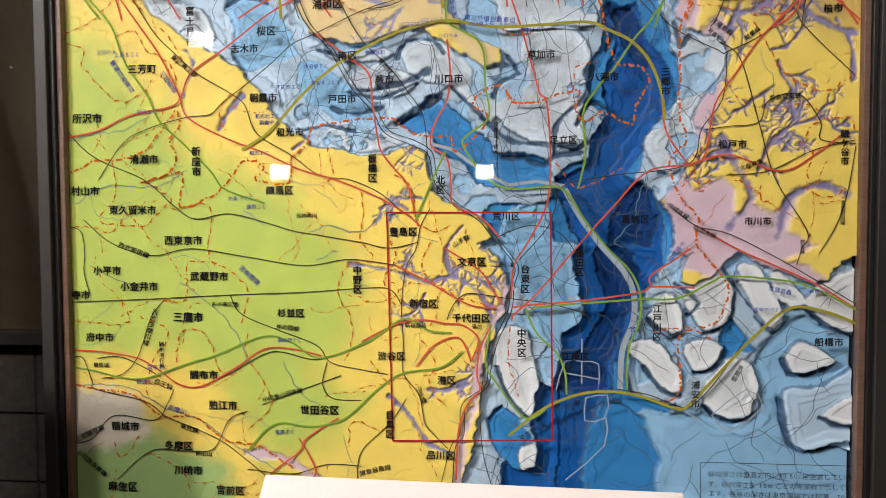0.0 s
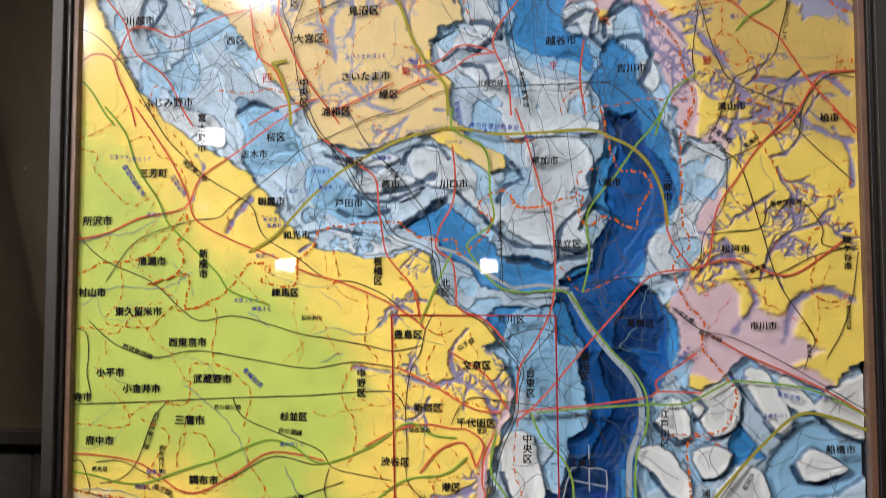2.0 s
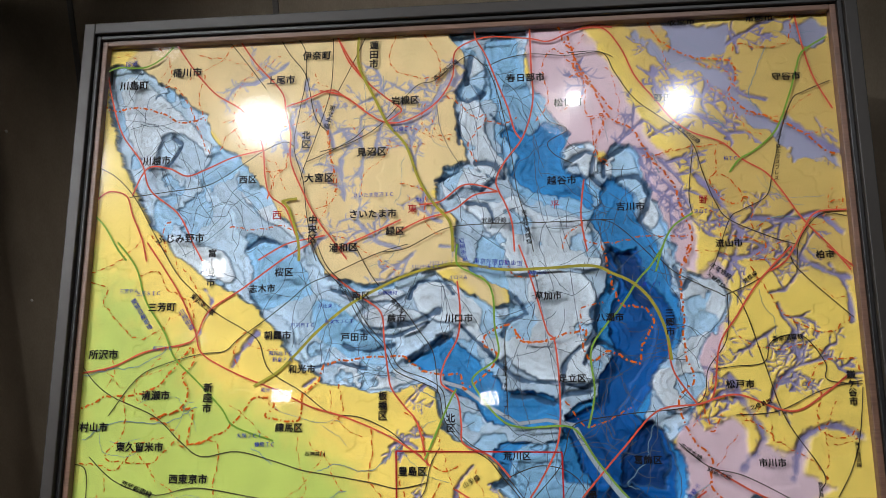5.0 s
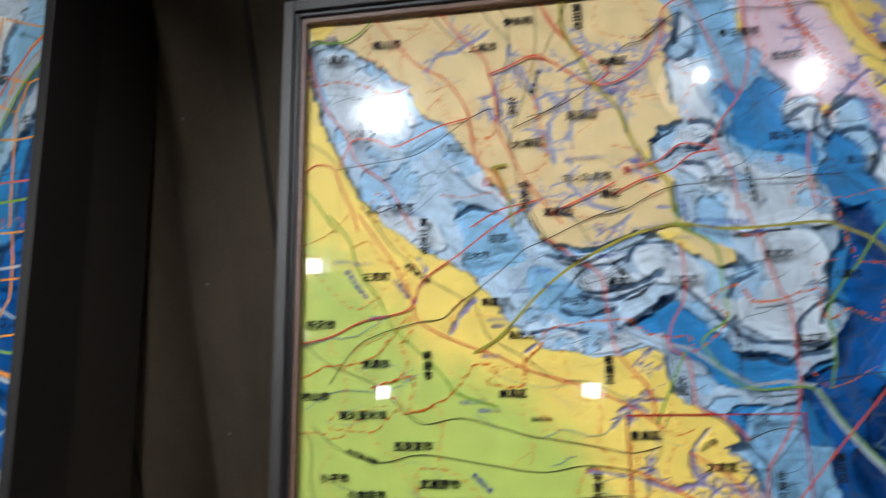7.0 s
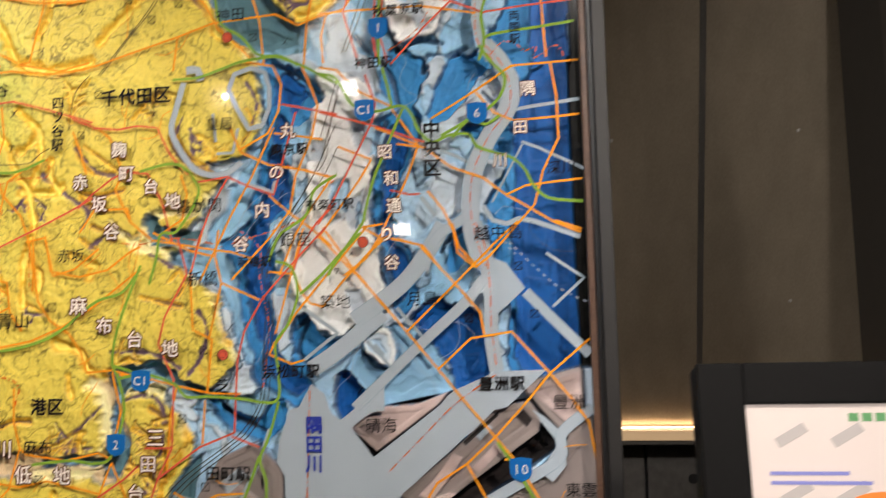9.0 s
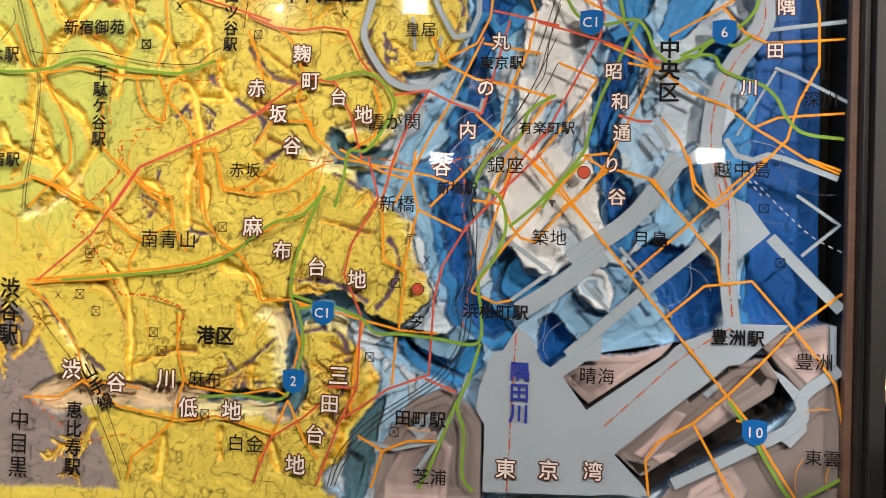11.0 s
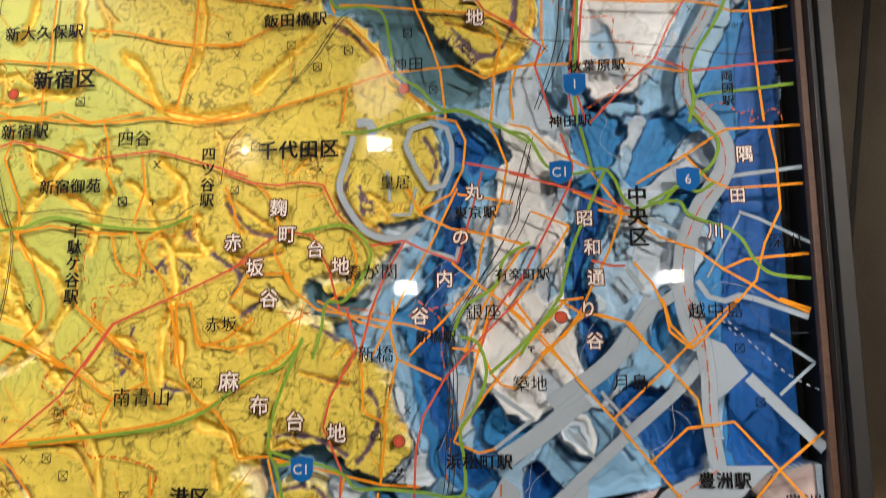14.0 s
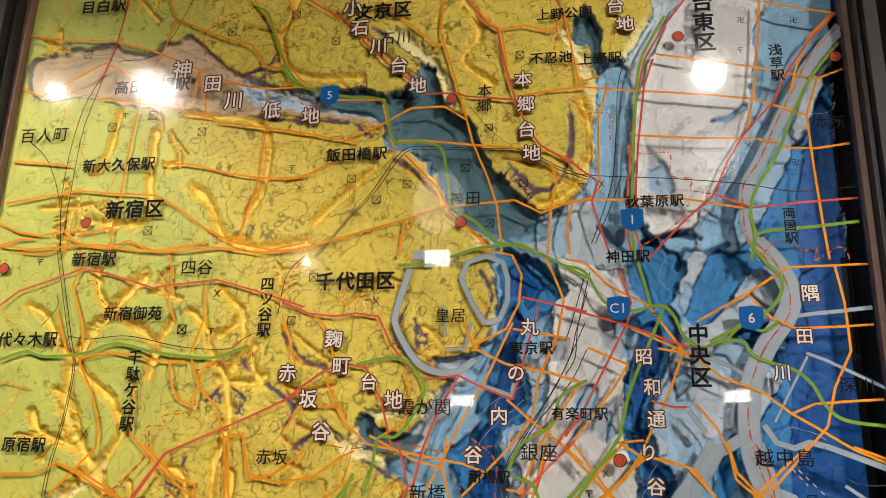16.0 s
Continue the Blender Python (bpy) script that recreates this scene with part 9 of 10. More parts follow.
green_road(PRINT2, (56.6, 33.3), (60.7, 33.8), (65.2, 32.4), (67.2, 30.5), (70.6, 30.5), (75.5, 30.1), (80.8, 29.7), (81.3, 33.5), (80.8, 37.8), (82.7, 40.7), (84.2, 45), (83.2, 48.9), (80.8, 49.9))
green_road(PRINT2, (84.6, 45), (88, 47.9), (90.8, 50.8), (93.7, 53.6))
green_road(PRINT2, (81.3, 29.7), (79.9, 24.9), (78.5, 21.5), (79.4, 18.2), (79.4, 12.5), (80.9, 10.5))
green_road(PRINT2, (78.4, 22), (75.1, 13.3), (73.6, 10.3))
railway(PRINT2, (78.4, 49.9), (79.4, 45.1), (78.9, 35.4), (78.4, 29.7), (76, 25.8), (73.1, 23.3), (66.7, 18.8), (62.8, 14.4), (61.3, 9.8))
railway(PRINT2, (79, 49.9), (79.9, 45), (79.5, 35.4), (78.9, 29.7), (76.5, 25.5), (73.6, 23.1), (67.2, 18.4), (63.3, 13.9), (61.8, 9.9))
railway(PRINT2, (79.6, 48.9), (80.4, 45), (80.1, 35.4), (79.5, 29.7), (77.1, 25.3), (74.1, 22.8), (67.7, 18), (63.8, 13.4), (62.3, 9.9))
border(PRINT2, (75.4, 54.7), (78.4, 51.8), (78.4, 47.5), (79.8, 40.2), (78.9, 31.6))
channel_line(PRINT2, (85.9, 31.2), (85.2, 10.6))
channel_line(PRINT2, (56.5, 53.5), (59.6, 53.2), (64.1, 53.9), (69, 53.4), (72.5, 52.3))
orange_road(PRINT2, (92.5, 48.1), (95.4, 51.1), (97.8, 53))
orange_road(PRINT2, (92.5, 48.1), (96.4, 43.7), (100.2, 39.2), (104.6, 33.9), (106.9, 31), (112.1, 24.8), (114.9, 21.5), (118.1, 16.3), (120.9, 12))
orange_road(PRINT2, (100.2, 39.2), (106, 44.6), (113.6, 51.9), (116.4, 54.3))
orange_road(PRINT2, (98.3, 52.5), (102.2, 51.5), (107.4, 45.6), (110.7, 41.7), (111.2, 38.6))
orange_road(PRINT2, (104.6, 33.9), (109.3, 38.1), (115, 38.9), (120.1, 33.1), (122.8, 29.8), (125.1, 26.5), (126, 21.3))
orange_road(PRINT2, (108.3, 20.9), (112.6, 24.8), (116.3, 28.7), (120.1, 33.1), (125.6, 37.7))
orange_road(PRINT2, (108.3, 20.9), (104.1, 18.3), (102.6, 15.9), (103.1, 11.4))
orange_road(PRINT2, (108.3, 20.9), (113.5, 11.7))
orange_road(PRINT2, (107, 54.4), (107.9, 51), (110.3, 48.3))
orange_road(PRINT2, (121.5, 54.2), (125.2, 52.8))
orange_road(PRINT2, (113.5, 21.5), (114.9, 21.5))
green_road(PRINT2, (112.6, 23.9), (114.9, 20.5), (119.1, 13.5), (120.4, 12))
green_road(PRINT2, (120.9, 12), (125.9, 15.1))
railway(PRINT2, (119.1, 32.4), (116.3, 28.7), (112.6, 24.8), (108.1, 20.6))
channel_line(PRINT2, (110.3, 54.4), (111.7, 50.5), (112.2, 44.6), (112.2, 39.8), (112.8, 34))
channel_line(PRINT2, (112.6, 33), (106.9, 29.1), (102.2, 24.6), (97.1, 19.6))
tunnel_line(PRINT2, (115, 51.4), (118.3, 48), (122, 44.6), (125.6, 42.7))
moat(PRINT2, 9, (66.3, 77.7), (65.1, 73.6), (64.4, 70.4), (65.8, 67.3), (68.1, 64.3), (70.8, 63.2), (73.4, 63.4), (75.5, 64.9))
moat(PRINT2, 7, (73.5, 76.1), (74.9, 73), (76.7, 69.9), (78.8, 70.3), (79.9, 72.9), (79.9, 76), (79.2, 78.3), (77, 79.2), (74.4, 78.4), (73.5, 76.1))
moat(PRINT2, 6, (76.4, 61.5), (78.9, 60.7), (80.4, 60.1), (80.8, 61.8))
moat(PRINT2, 12, (66.7, 79.5), (68.5, 79.5), (69, 77.8))
moat(PRINT2, 4, (71, 72.6), (71.5, 68.2))
moat(PRINT2, 4, (75, 70.1), (74.2, 66.4), (71.6, 66.4))
moat(PRINT2, 17, (125.9, 111), (121.3, 105.5), (118.8, 101.1), (116.3, 96.4), (113.8, 91.7), (111.7, 87.7), (111.5, 82.6), (113.3, 77.8))
moat(PRINT2, 26, (112.3, 80.1), (114.5, 77.4), (116, 73.8), (115.4, 70.6), (112.7, 66.7), (110.8, 62.9), (110, 59.7), (109.7, 54.9), (110.4, 51), (111.7, 48.1))
moat(PRINT2, 5, (116.3, 70.3), (118.7, 70.6), (121.8, 70.9), (125.5, 71.3))
moat(PRINT2, 4, (117.2, 65.6), (119.6, 64.6), (126, 61.2))
moat(PRINT2, 3, (117.3, 65.2), (112.8, 57.1))
moat(PRINT2, 7, (111.5, 56.7), (112.8, 54.6), (114.8, 54), (116.6, 54.7), (118.6, 54.2), (121.5, 53.1), (124.9, 51.8))
moat(PRINT2, 5, (105.6, 65), (107.9, 64), (110, 62.7))
moat(PRINT2, 14, (109.1, 55.3), (107.2, 54.1), (105.2, 52.9), (103.9, 50.9), (102.8, 47.8))
moat(PRINT2, 6, (102.6, 58.4), (103.5, 57.2), (104.6, 55.6))
water(PRINT2, (82.8, 28.5), (84.2, 28.8), (86.1, 32.1), (88, 30.7), (89, 27.9), (90.4, 27), (96.8, 31.8), (96.8, 11), (82.1, 10.5), (82.1, 19.2), (80.9, 21.1), (81.3, 24))
moat(PRINT2, 5, (84.7, 43.1), (90.1, 39.3), (85.1, 35.5))
moat(PRINT2, 24, (96.8, 42), (90.8, 37.2), (86.1, 34.1))
moat(PRINT2, 6, (79.9, 25.8), (78.5, 21.5), (76, 16.7), (73.1, 12.3))
moat(PRINT2, 5, (65.3, 16.4), (70.2, 15.3), (75.6, 16.6))
moat(PRINT2, 5, (95.5, 37.5), (96.8, 36))
moat(PRINT2, 20, (110.3, 54.4), (111.5, 50), (112.2, 44.6), (112.2, 38.3), (112.8, 33.5))
water(PRINT2, (111.7, 49.7), (114.5, 48.5), (117.1, 44.9), (114.3, 42.4), (112.9, 41.2))
moat(PRINT2, 24, (105.8, 54.4), (104.1, 51.5), (99.8, 46.1), (92.5, 40.9))
moat(PRINT2, 15, (111.2, 46.3), (108.4, 42.9), (101.2, 36.6), (92.5, 28.6))
moat(PRINT2, 14, (117.1, 44.4), (121, 40.3), (125.6, 35.6))
moat(PRINT2, 4, (120.1, 49.7), (125.2, 46.1), (120.8, 42.2))
moat(PRINT2, 4, (98.8, 42.7), (103, 37.8))
moat(PRINT2, 4, (94.4, 38), (98.4, 33.7))
water(PRINT2, (112.8, 33.5), (119.6, 33.6), (112.6, 27.2), (108.3, 24.7), (102.1, 19.3), (98.8, 16.3), (102.1, 13), (103.3, 11.4), (92.5, 11), (92.5, 21), (101.2, 27), (106.9, 31))
moat(PRINT2, 15, (125.6, 28.4), (121.4, 25), (120.9, 21.6), (113.5, 17.2), (106, 13.1))
water(PRINT2, (117.3, 28.3), (119.1, 27.3), (121.6, 25), (121.9, 20.7), (120, 18.5), (118.4, 19.7), (119.1, 21.1), (120.9, 23.6))
moat(PRINT1, 8, (71.6, 48.9), (73.9, 44.8), (76.8, 40.9), (79.7, 37.5), (81, 34.4), (80.9, 30.7), (79.5, 26.8), (79.2, 21.3))
moat(PRINT1, 5, (71.6, 49.3), (67.8, 50), (63.9, 49.5), (60, 51.7), (56.1, 54.5), (53.3, 55.3))

# first map
name(PRINT1, "三芳町", 11.5, 66.5, 1.45)
name(PRINT1, "所沢市", 3.0, 59.6, 1.53)
name(PRINT1, "清瀬市", 11.5, 53.6, 1.45)
name(PRINT1, "新座市", 19.3, 53.2, 1.45, down=True)
name(PRINT1, "東村山市", 1.7, 49.1, 1.45)
name(PRINT1, "東久留米市", 9.6, 46.3, 1.44)
name(PRINT1, "西東京市", 17.1, 41.9, 1.45)
name(PRINT1, "小平市", 5.5, 37.5, 1.45)
name(PRINT1, "小金井市", 10.3, 35.2, 1.45)
name(PRINT1, "武蔵野市", 20.9, 36.7, 1.45)
name(PRINT1, "国分寺市", -0.1, 33.9, 1.45)
name(PRINT1, "三鷹市", 17.6, 30.8, 1.53)
name(PRINT1, "府中市", 4.1, 27.7, 1.45)
name(PRINT1, "調布市", 19.8, 22.4, 1.45)
name(PRINT1, "狛江市", 22.6, 18.0, 1.44)
name(PRINT1, "稲城市", 7.7, 14.6, 1.45)
name(PRINT1, "多摩区", 15.8, 11.9, 1.45)
name(PRINT1, "川崎市", 17.2, 8.3, 1.45)
name(PRINT1, "麻生区", 7.1, 5.6, 1.53)
name(PRINT1, "宮前区", 23.5, 5.5, 1.45)
name(PRINT1, "世田谷区", 36.9, 17.6, 1.45)
name(PRINT1, "目黒区", 47.1, 15.7, 1.36, down=True)
name(PRINT1, "品川区", 54.3, 11.5, 1.36)
name(PRINT1, "渋谷区", 47.4, 25.5, 1.36)
name(PRINT1, "港区", 55.2, 22.2, 1.36)
name(PRINT1, "新宿区", 52.0, 33.0, 1.36)
name(PRINT1, "千代田区", 58.7, 31.0, 1.36)
name(PRINT1, "中央区", 65.7, 27.6, 1.36, down=True)
name(PRINT1, "台東区", 66.2, 36.5, 1.36, down=True)
name(PRINT1, "文京区", 58.8, 38.9, 1.36)
name(PRINT1, "豊島区", 49.2, 43.1, 1.36)
name(PRINT1, "荒川区", 63.6, 45.2, 1.28)
name(PRINT1, "北区", 54.5, 49.6, 1.36, down=True)
name(PRINT1, "板橋区", 44.9, 52.0, 1.36, down=True)
name(PRINT1, "練馬区", 31.5, 49.0, 1.36)
name(PRINT1, "中野区", 42.6, 36.3, 1.36, down=True)
name(PRINT1, "杉並区", 32.9, 31.5, 1.36)
name(PRINT1, "和光市", 33.1, 57.2, 1.36)
name(PRINT1, "朝霞市", 29.3, 62.1, 1.36)
name(PRINT1, "戸田市", 40.7, 61.7, 1.36)
name(PRINT1, "志木市", 26.7, 69.0, 1.36)
name(PRINT1, "桜区", 29.9, 71.4, 1.44)
name(PRINT1, "南区", 41.5, 67.7, 1.36)
name(PRINT1, "蕨市", 46.7, 64.3, 1.36)
name(PRINT1, "川口市", 55.7, 64.2, 1.36)
name(PRINT1, "草加市", 68.4, 67.2, 1.28)
name(PRINT1, "八潮市", 76.9, 64.0, 1.28)
name(PRINT1, "三郷市", 85.0, 63.2, 1.28, down=True)
name(PRINT1, "足立区", 71.4, 55.6, 1.28)
name(PRINT1, "葛飾区", 81.1, 44.7, 1.27)
name(PRINT1, "墨田区", 73.6, 38.8, 1.28, down=True)
name(PRINT1, "江戸川区", 84.1, 30.6, 1.27, down=True)
name(PRINT1, "江東区", 73.1, 25.8, 1.28)
name(PRINT1, "浦安市", 89.3, 20.8, 1.27, down=True)
name(PRINT1, "松戸市", 93.8, 54.7, 1.27)
name(PRINT1, "市川市", 97.2, 44.4, 1.19)
name(PRINT1, "船橋市", 106.6, 28.2, 1.27)
name(PRINT1, "鎌ケ谷市", 108.2, 54.1, 1.19, down=True)
# first map
name(PRINT1, "井の頭公園", 23.2, 32.7, 0.81)
name(PRINT1, "上野公園", 63.3, 38.5, 0.71)
name(PRINT1, "新宿御苑", 50.9, 29.9, 0.76)
name(PRINT1, "皇居", 59.5, 29.9, 0.76)
name(PRINT1, "競馬場", 4.2, 23.6, 0.81)
name(PRINT1, "枡形山", 19.6, 10.8, 0.86)
name(PRINT1, "調布飛行場", 13.5, 25.2, 0.81, down=True)
name(PRINT1, "競馬場", 103.0, 41.0, 0.66, down=True)
name(PRINT1, "東武野田線", 108.1, 45.5, 0.67, down=True)
name(PRINT1, "日暮里・舎人ライナー", 62.2, 54.4, 0.76, down=True)
name(PRINT1, "石神井川", 35.4, 45.4, 0.76)
# first map
name(PRINT1, "西武新宿線", 9.6, 40.5, 0.99, lean=-20)
name(PRINT1, "西武多摩川線", 11.9, 29.2, 0.94, lean=72)
name(PRINT1, "京王線", 13.7, 20.9, 0.99, lean=-22)
name(PRINT1, "南武線", 17.5, 14.5, 0.94, lean=-16)
name(PRINT1, "京王相模原線", 1.7, 13.2, 0.99, lean=25)
name(PRINT1, "小田急多摩線", 2.4, 9.0, 0.94, lean=-40)
name(PRINT1, "小田急小田原線", 31.5, 19.7, 0.88, lean=15)
name(PRINT1, "井の頭線", 32.4, 29.4, 0.88, lean=-6)
name(PRINT1, "東武東上線", 17.8, 66.8, 0.94, lean=-38)
name(PRINT1, "山手線", 57.3, 41.8, 0.88, lean=30)
name(PRINT1, "山手線", 51.6, 20.1, 0.88, lean=-68)
name(PRINT1, "京成本線", 86.8, 45.8, 0.82, lean=-35)
name(PRINT1, "総武本線", 90.3, 43.0, 0.82, lean=-24)
name(PRINT1, "北総鉄道", 96.3, 52.0, 0.77, lean=20)
name(PRINT1, "新京成電鉄", 100.5, 60.9, 0.82, lean=4)
name(PRINT1, "京葉線", 94.8, 23.8, 0.82, lean=62)
name(PRINT1, "ゆりかもめ", 67.3, 15.3, 0.88, lean=33)
name(PRINT1, "りんかい線", 71.7, 18.9, 0.88, lean=14)
name(PRINT1, "東急目黒線", 44.9, 9.1, 0.93, lean=14)
name(PRINT1, "常磐線", 96.2, 69.3, 0.77, lean=36)
name(PRINT1, "埼京線", 38.6, 69.1, 0.88, lean=-60)
name(PRINT1, "高崎線", 46.9, 66.1, 0.88, lean=-50)
name(PRINT1, "武蔵野線", 92.3, 70.3, 0.83, lean=-38)
name(PRINT1, "東武野田線", 53.9, 102.1, 0.94, lean=38)
name(PRINT1, "東北本線", 36.1, 95.3, 0.99, lean=75)
name(PRINT1, "東武伊勢崎線", 65.6, 77.3, 0.88, lean=-82)
name(PRINT1, "武蔵野線", 60.9, 78.4, 0.94)
# first map
blue_name(PRINT1, "大泉ＪＣＴ", 25.8, 47.9, 0.77)
blue_name(PRINT1, "練馬ＩＣ", 28.1, 46.7, 0.76)
blue_name(PRINT1, "調布ＩＣ", 12.9, 23.4, 0.81)
blue_name(PRINT1, "高井戸ＩＣ", 32.7, 27.6, 0.72)
blue_name(PRINT1, "東京ＩＣ", 31.8, 14.3, 0.77)
blue_name(PRINT1, "稲城ＩＣ", 11.2, 21.2, 0.81)
blue_name(PRINT1, "和光ＩＣ", 28.6, 54.3, 0.72)
blue_name(PRINT1, "所沢ＩＣ", 12.1, 60.4, 0.77)
blue_name(PRINT1, "三芳ＰＡ", 6.2, 69.0, 0.77)
blue_name(PRINT1, "三芳ＳＩＣ", 9.3, 68.6, 0.77)
blue_name(PRINT1, "和光北ＩＣ", 29.9, 59.5, 0.72)
blue_name(PRINT1, "新倉ＰＡ", 30.2, 58.6, 0.76)
blue_name(PRINT1, "戸田西ＩＣ", 33.0, 63.5, 0.72)
blue_name(PRINT1, "美女木ＪＣＴ", 38.4, 64.0, 0.72)
blue_name(PRINT1, "戸田東ＩＣ", 37.0, 66.3, 0.72)
blue_name(PRINT1, "外環浦和", 45.4, 68.0, 0.72)
blue_name(PRINT1, "川口中央ＩＣ", 51.0, 71.8, 0.72)
blue_name(PRINT1, "川口ＪＣＴ", 53.3, 72.3, 0.72)
blue_name(PRINT1, "川口ＰＡ", 55.7, 70.1, 0.67)
blue_name(PRINT1, "川口東ＩＣ", 60.2, 71.6, 0.72)
blue_name(PRINT1, "草加ＩＣ", 67.0, 70.6, 0.68)
blue_name(PRINT1, "三郷ＪＣＴ", 82.5, 68.6, 0.68)
blue_name(PRINT1, "市川ＩＣ", 93.9, 37.4, 0.67)
blue_name(PRINT1, "湾岸市川ＩＣ", 98.8, 32.5, 0.68)
blue_name(PRINT1, "船橋ＩＣ", 105.3, 35.0, 0.63)
blue_name(PRINT1, "柏ＩＣ", 94.8, 86.6, 0.67)
blue_name(PRINT1, "浦和ＩＣ", 50.7, 81.8, 0.77)
blue_name(PRINT1, "岩槻ＩＣ", 47.5, 92.9, 0.76)
blue_name(PRINT1, "さいたま見沼ＩＣ", 43.1, 82.8, 0.77)
blue_name(PRINT1, "流山ＩＣ", 90.5, 78.9, 0.67)
# first map
blue_name(PRINT1, "東京外環自動車道", 61.4, 72.2, 0.88, lean=-5)
blue_name(PRINT1, "青梅街道", 26.9, 36.9, 0.94, lean=-42)
blue_name(PRINT1, "千葉街道", 86.6, 40.3, 0.82, lean=55)
blue_name(PRINT1, "関越自動車道", 8.5, 65.5, 0.93, lean=-55)
blue_name(PRINT1, "川越街道", 15.4, 64.6, 0.94, lean=-55)
blue_name(PRINT1, "湾岸道路", 75.9, 21.7, 0.82, lean=3)
blue_name(PRINT1, "京葉道路", 100.2, 35.1, 0.77, lean=-12)
blue_name(PRINT1, "多摩川", 15.7, 17.2, 0.99, lean=-15)
blue_name(PRINT1, "荒川", 80.9, 29.2, 0.83, down=True)
blue_name(PRINT1, "岩槻街道", 56.4, 74.2, 0.88, lean=-80)
blue_name(PRINT1, "国道", 3.7, 105.6, 1.05, lean=4)
# first map
name(PRINT1, "川島町", 4.4, 101.9, 1.62)
name(PRINT1, "桶川市", 13.0, 103.7, 1.62)
name(PRINT1, "上尾市", 28.2, 101.7, 1.53)
name(PRINT1, "伊奈町", 33.8, 105.5, 1.53)
name(PRINT1, "蓮田市", 42.8, 105.2, 1.53, down=True)
name(PRINT1, "岩槻区", 47.7, 97.5, 1.44)
name(PRINT1, "春日部市", 65.9, 100.3, 1.45)
name(PRINT1, "松伏町", 72.1, 96.1, 1.45)
name(PRINT1, "野田市", 86.5, 96.2, 1.36)
name(PRINT1, "坂東市", 89.1, 108.1, 1.36)
name(PRINT1, "常総市", 100.3, 108.1, 1.36)
name(PRINT1, "守谷市", 103.4, 98.7, 1.36)
name(PRINT1, "川越市", 9.0, 89.3, 1.53)
name(PRINT1, "北区", 32.5, 91.8, 1.45, down=True)
name(PRINT1, "大宮区", 34.7, 85.7, 1.53)
name(PRINT1, "見沼区", 42.7, 89.5, 1.53)
name(PRINT1, "西区", 23.7, 85.8, 1.44)
name(PRINT1, "さいたま市", 43.0, 79.9, 1.45)
name(PRINT1, "緑区", 46.4, 77.2, 1.45)
name(PRINT1, "浦和区", 38.7, 74.9, 1.45)
name(PRINT1, "中央区", 34.0, 77.8, 1.45, down=True)
name(PRINT1, "ふじみ野市", 13.6, 76.9, 1.53)
name(PRINT1, "富士見市", 18.8, 72.3, 1.45, down=True)
name(PRINT1, "越谷市", 70.8, 84.1, 1.45)
name(PRINT1, "吉川市", 80.4, 79.9, 1.36)
name(PRINT1, "流山市", 93.7, 74.2, 1.27)
name(PRINT1, "柏市", 106.4, 72.3, 1.27)
# first map
red_name(PRINT1, "西", 28.5, 80.1, 1.62)
red_name(PRINT1, "東", 48.9, 80.5, 1.44)
red_name(PRINT1, "平", 69.7, 80.5, 1.44)
red_name(PRINT1, "野", 90.6, 80.6, 1.35)
# first map
name(PRINT1, "つくばエクスプレス", 101.3, 86.6, 0.80, lean=82)
name(PRINT1, "常磐新線", 91.6, 69.0, 0.75, lean=-45)
name(PRINT1, "東武野田線", 89.1, 90.4, 0.80, lean=-40)
# second map
name(PRINT2, "新宿区", 23.3, 87.9, 3.23)
name(PRINT2, "千代田区", 58.5, 76.0, 2.89)
name(PRINT2, "文京区", 60.5, 119.0, 3.08)
# second map
name(PRINT2, "台東区", 107.7, 113.1, 3.21, down=True)
name(PRINT2, "中央区", 104.3, 65.3, 2.80, down=True)
# second map
name(PRINT2, "港区", 44.9, 29.2, 2.77)
# second map
station(PRINT2, "新大久保駅", 19.6, 95.3, 2.47)
station(PRINT2, "新宿駅", 17.8, 80.2, 2.47)
station(PRINT2, "代々木駅", 9.0, 68.1, 2.47)
station(PRINT2, "原宿駅", 11.2, 53.0, 2.34)
station(PRINT2, "千駄ケ谷駅", 26.6, 60.7, 2.34, down=True)
station(PRINT2, "四ツ谷駅", 45.6, 72.5, 2.21, down=True)
station(PRINT2, "飯田橋駅", 57.6, 95.2, 2.34)
station(PRINT2, "秋葉原駅", 99.7, 86.3, 1.95)
station(PRINT2, "神田駅", 95.9, 78.6, 1.95)
station(PRINT2, "東京駅", 83.0, 66.4, 1.95)
station(PRINT2, "有楽町駅", 89.1, 57.9, 1.82)
station(PRINT2, "新橋駅", 77.6, 49.9, 1.82)
station(PRINT2, "上野駅", 93.1, 108.4, 2.08)
station(PRINT2, "不忍池", 86.1, 109.0, 2.10)
station(PRINT2, "高田馬場駅", 23.4, 108.6, 2.60)
station(PRINT2, "両国駅", 116.7, 82.3, 1.69, down=True)
station(PRINT2, "浅草駅", 117.0, 106.0, 1.95, down=True)
station(PRINT2, "目白駅", 12.7, 123.9, 2.74)
station(PRINT2, "上野公園", 88.1, 116.2, 2.08)
station(PRINT2, "新宿御苑", 25.3, 71.8, 2.34)
# second map
station(PRINT2, "浜松町駅", 83.1, 33.9, 2.17)
station(PRINT2, "田町駅", 73.6, 19.5, 2.32)
station(PRINT2, "豊洲駅", 113.4, 31.8, 2.17)
station(PRINT2, "恵比寿駅", 24.5, 14.0, 2.64, down=True)
station(PRINT2, "山手線", 27.8, 21.4, 2.48, lean=-58)
station(PRINT2, "渋谷駅", 13.9, 31.4, 3.27, down=True)
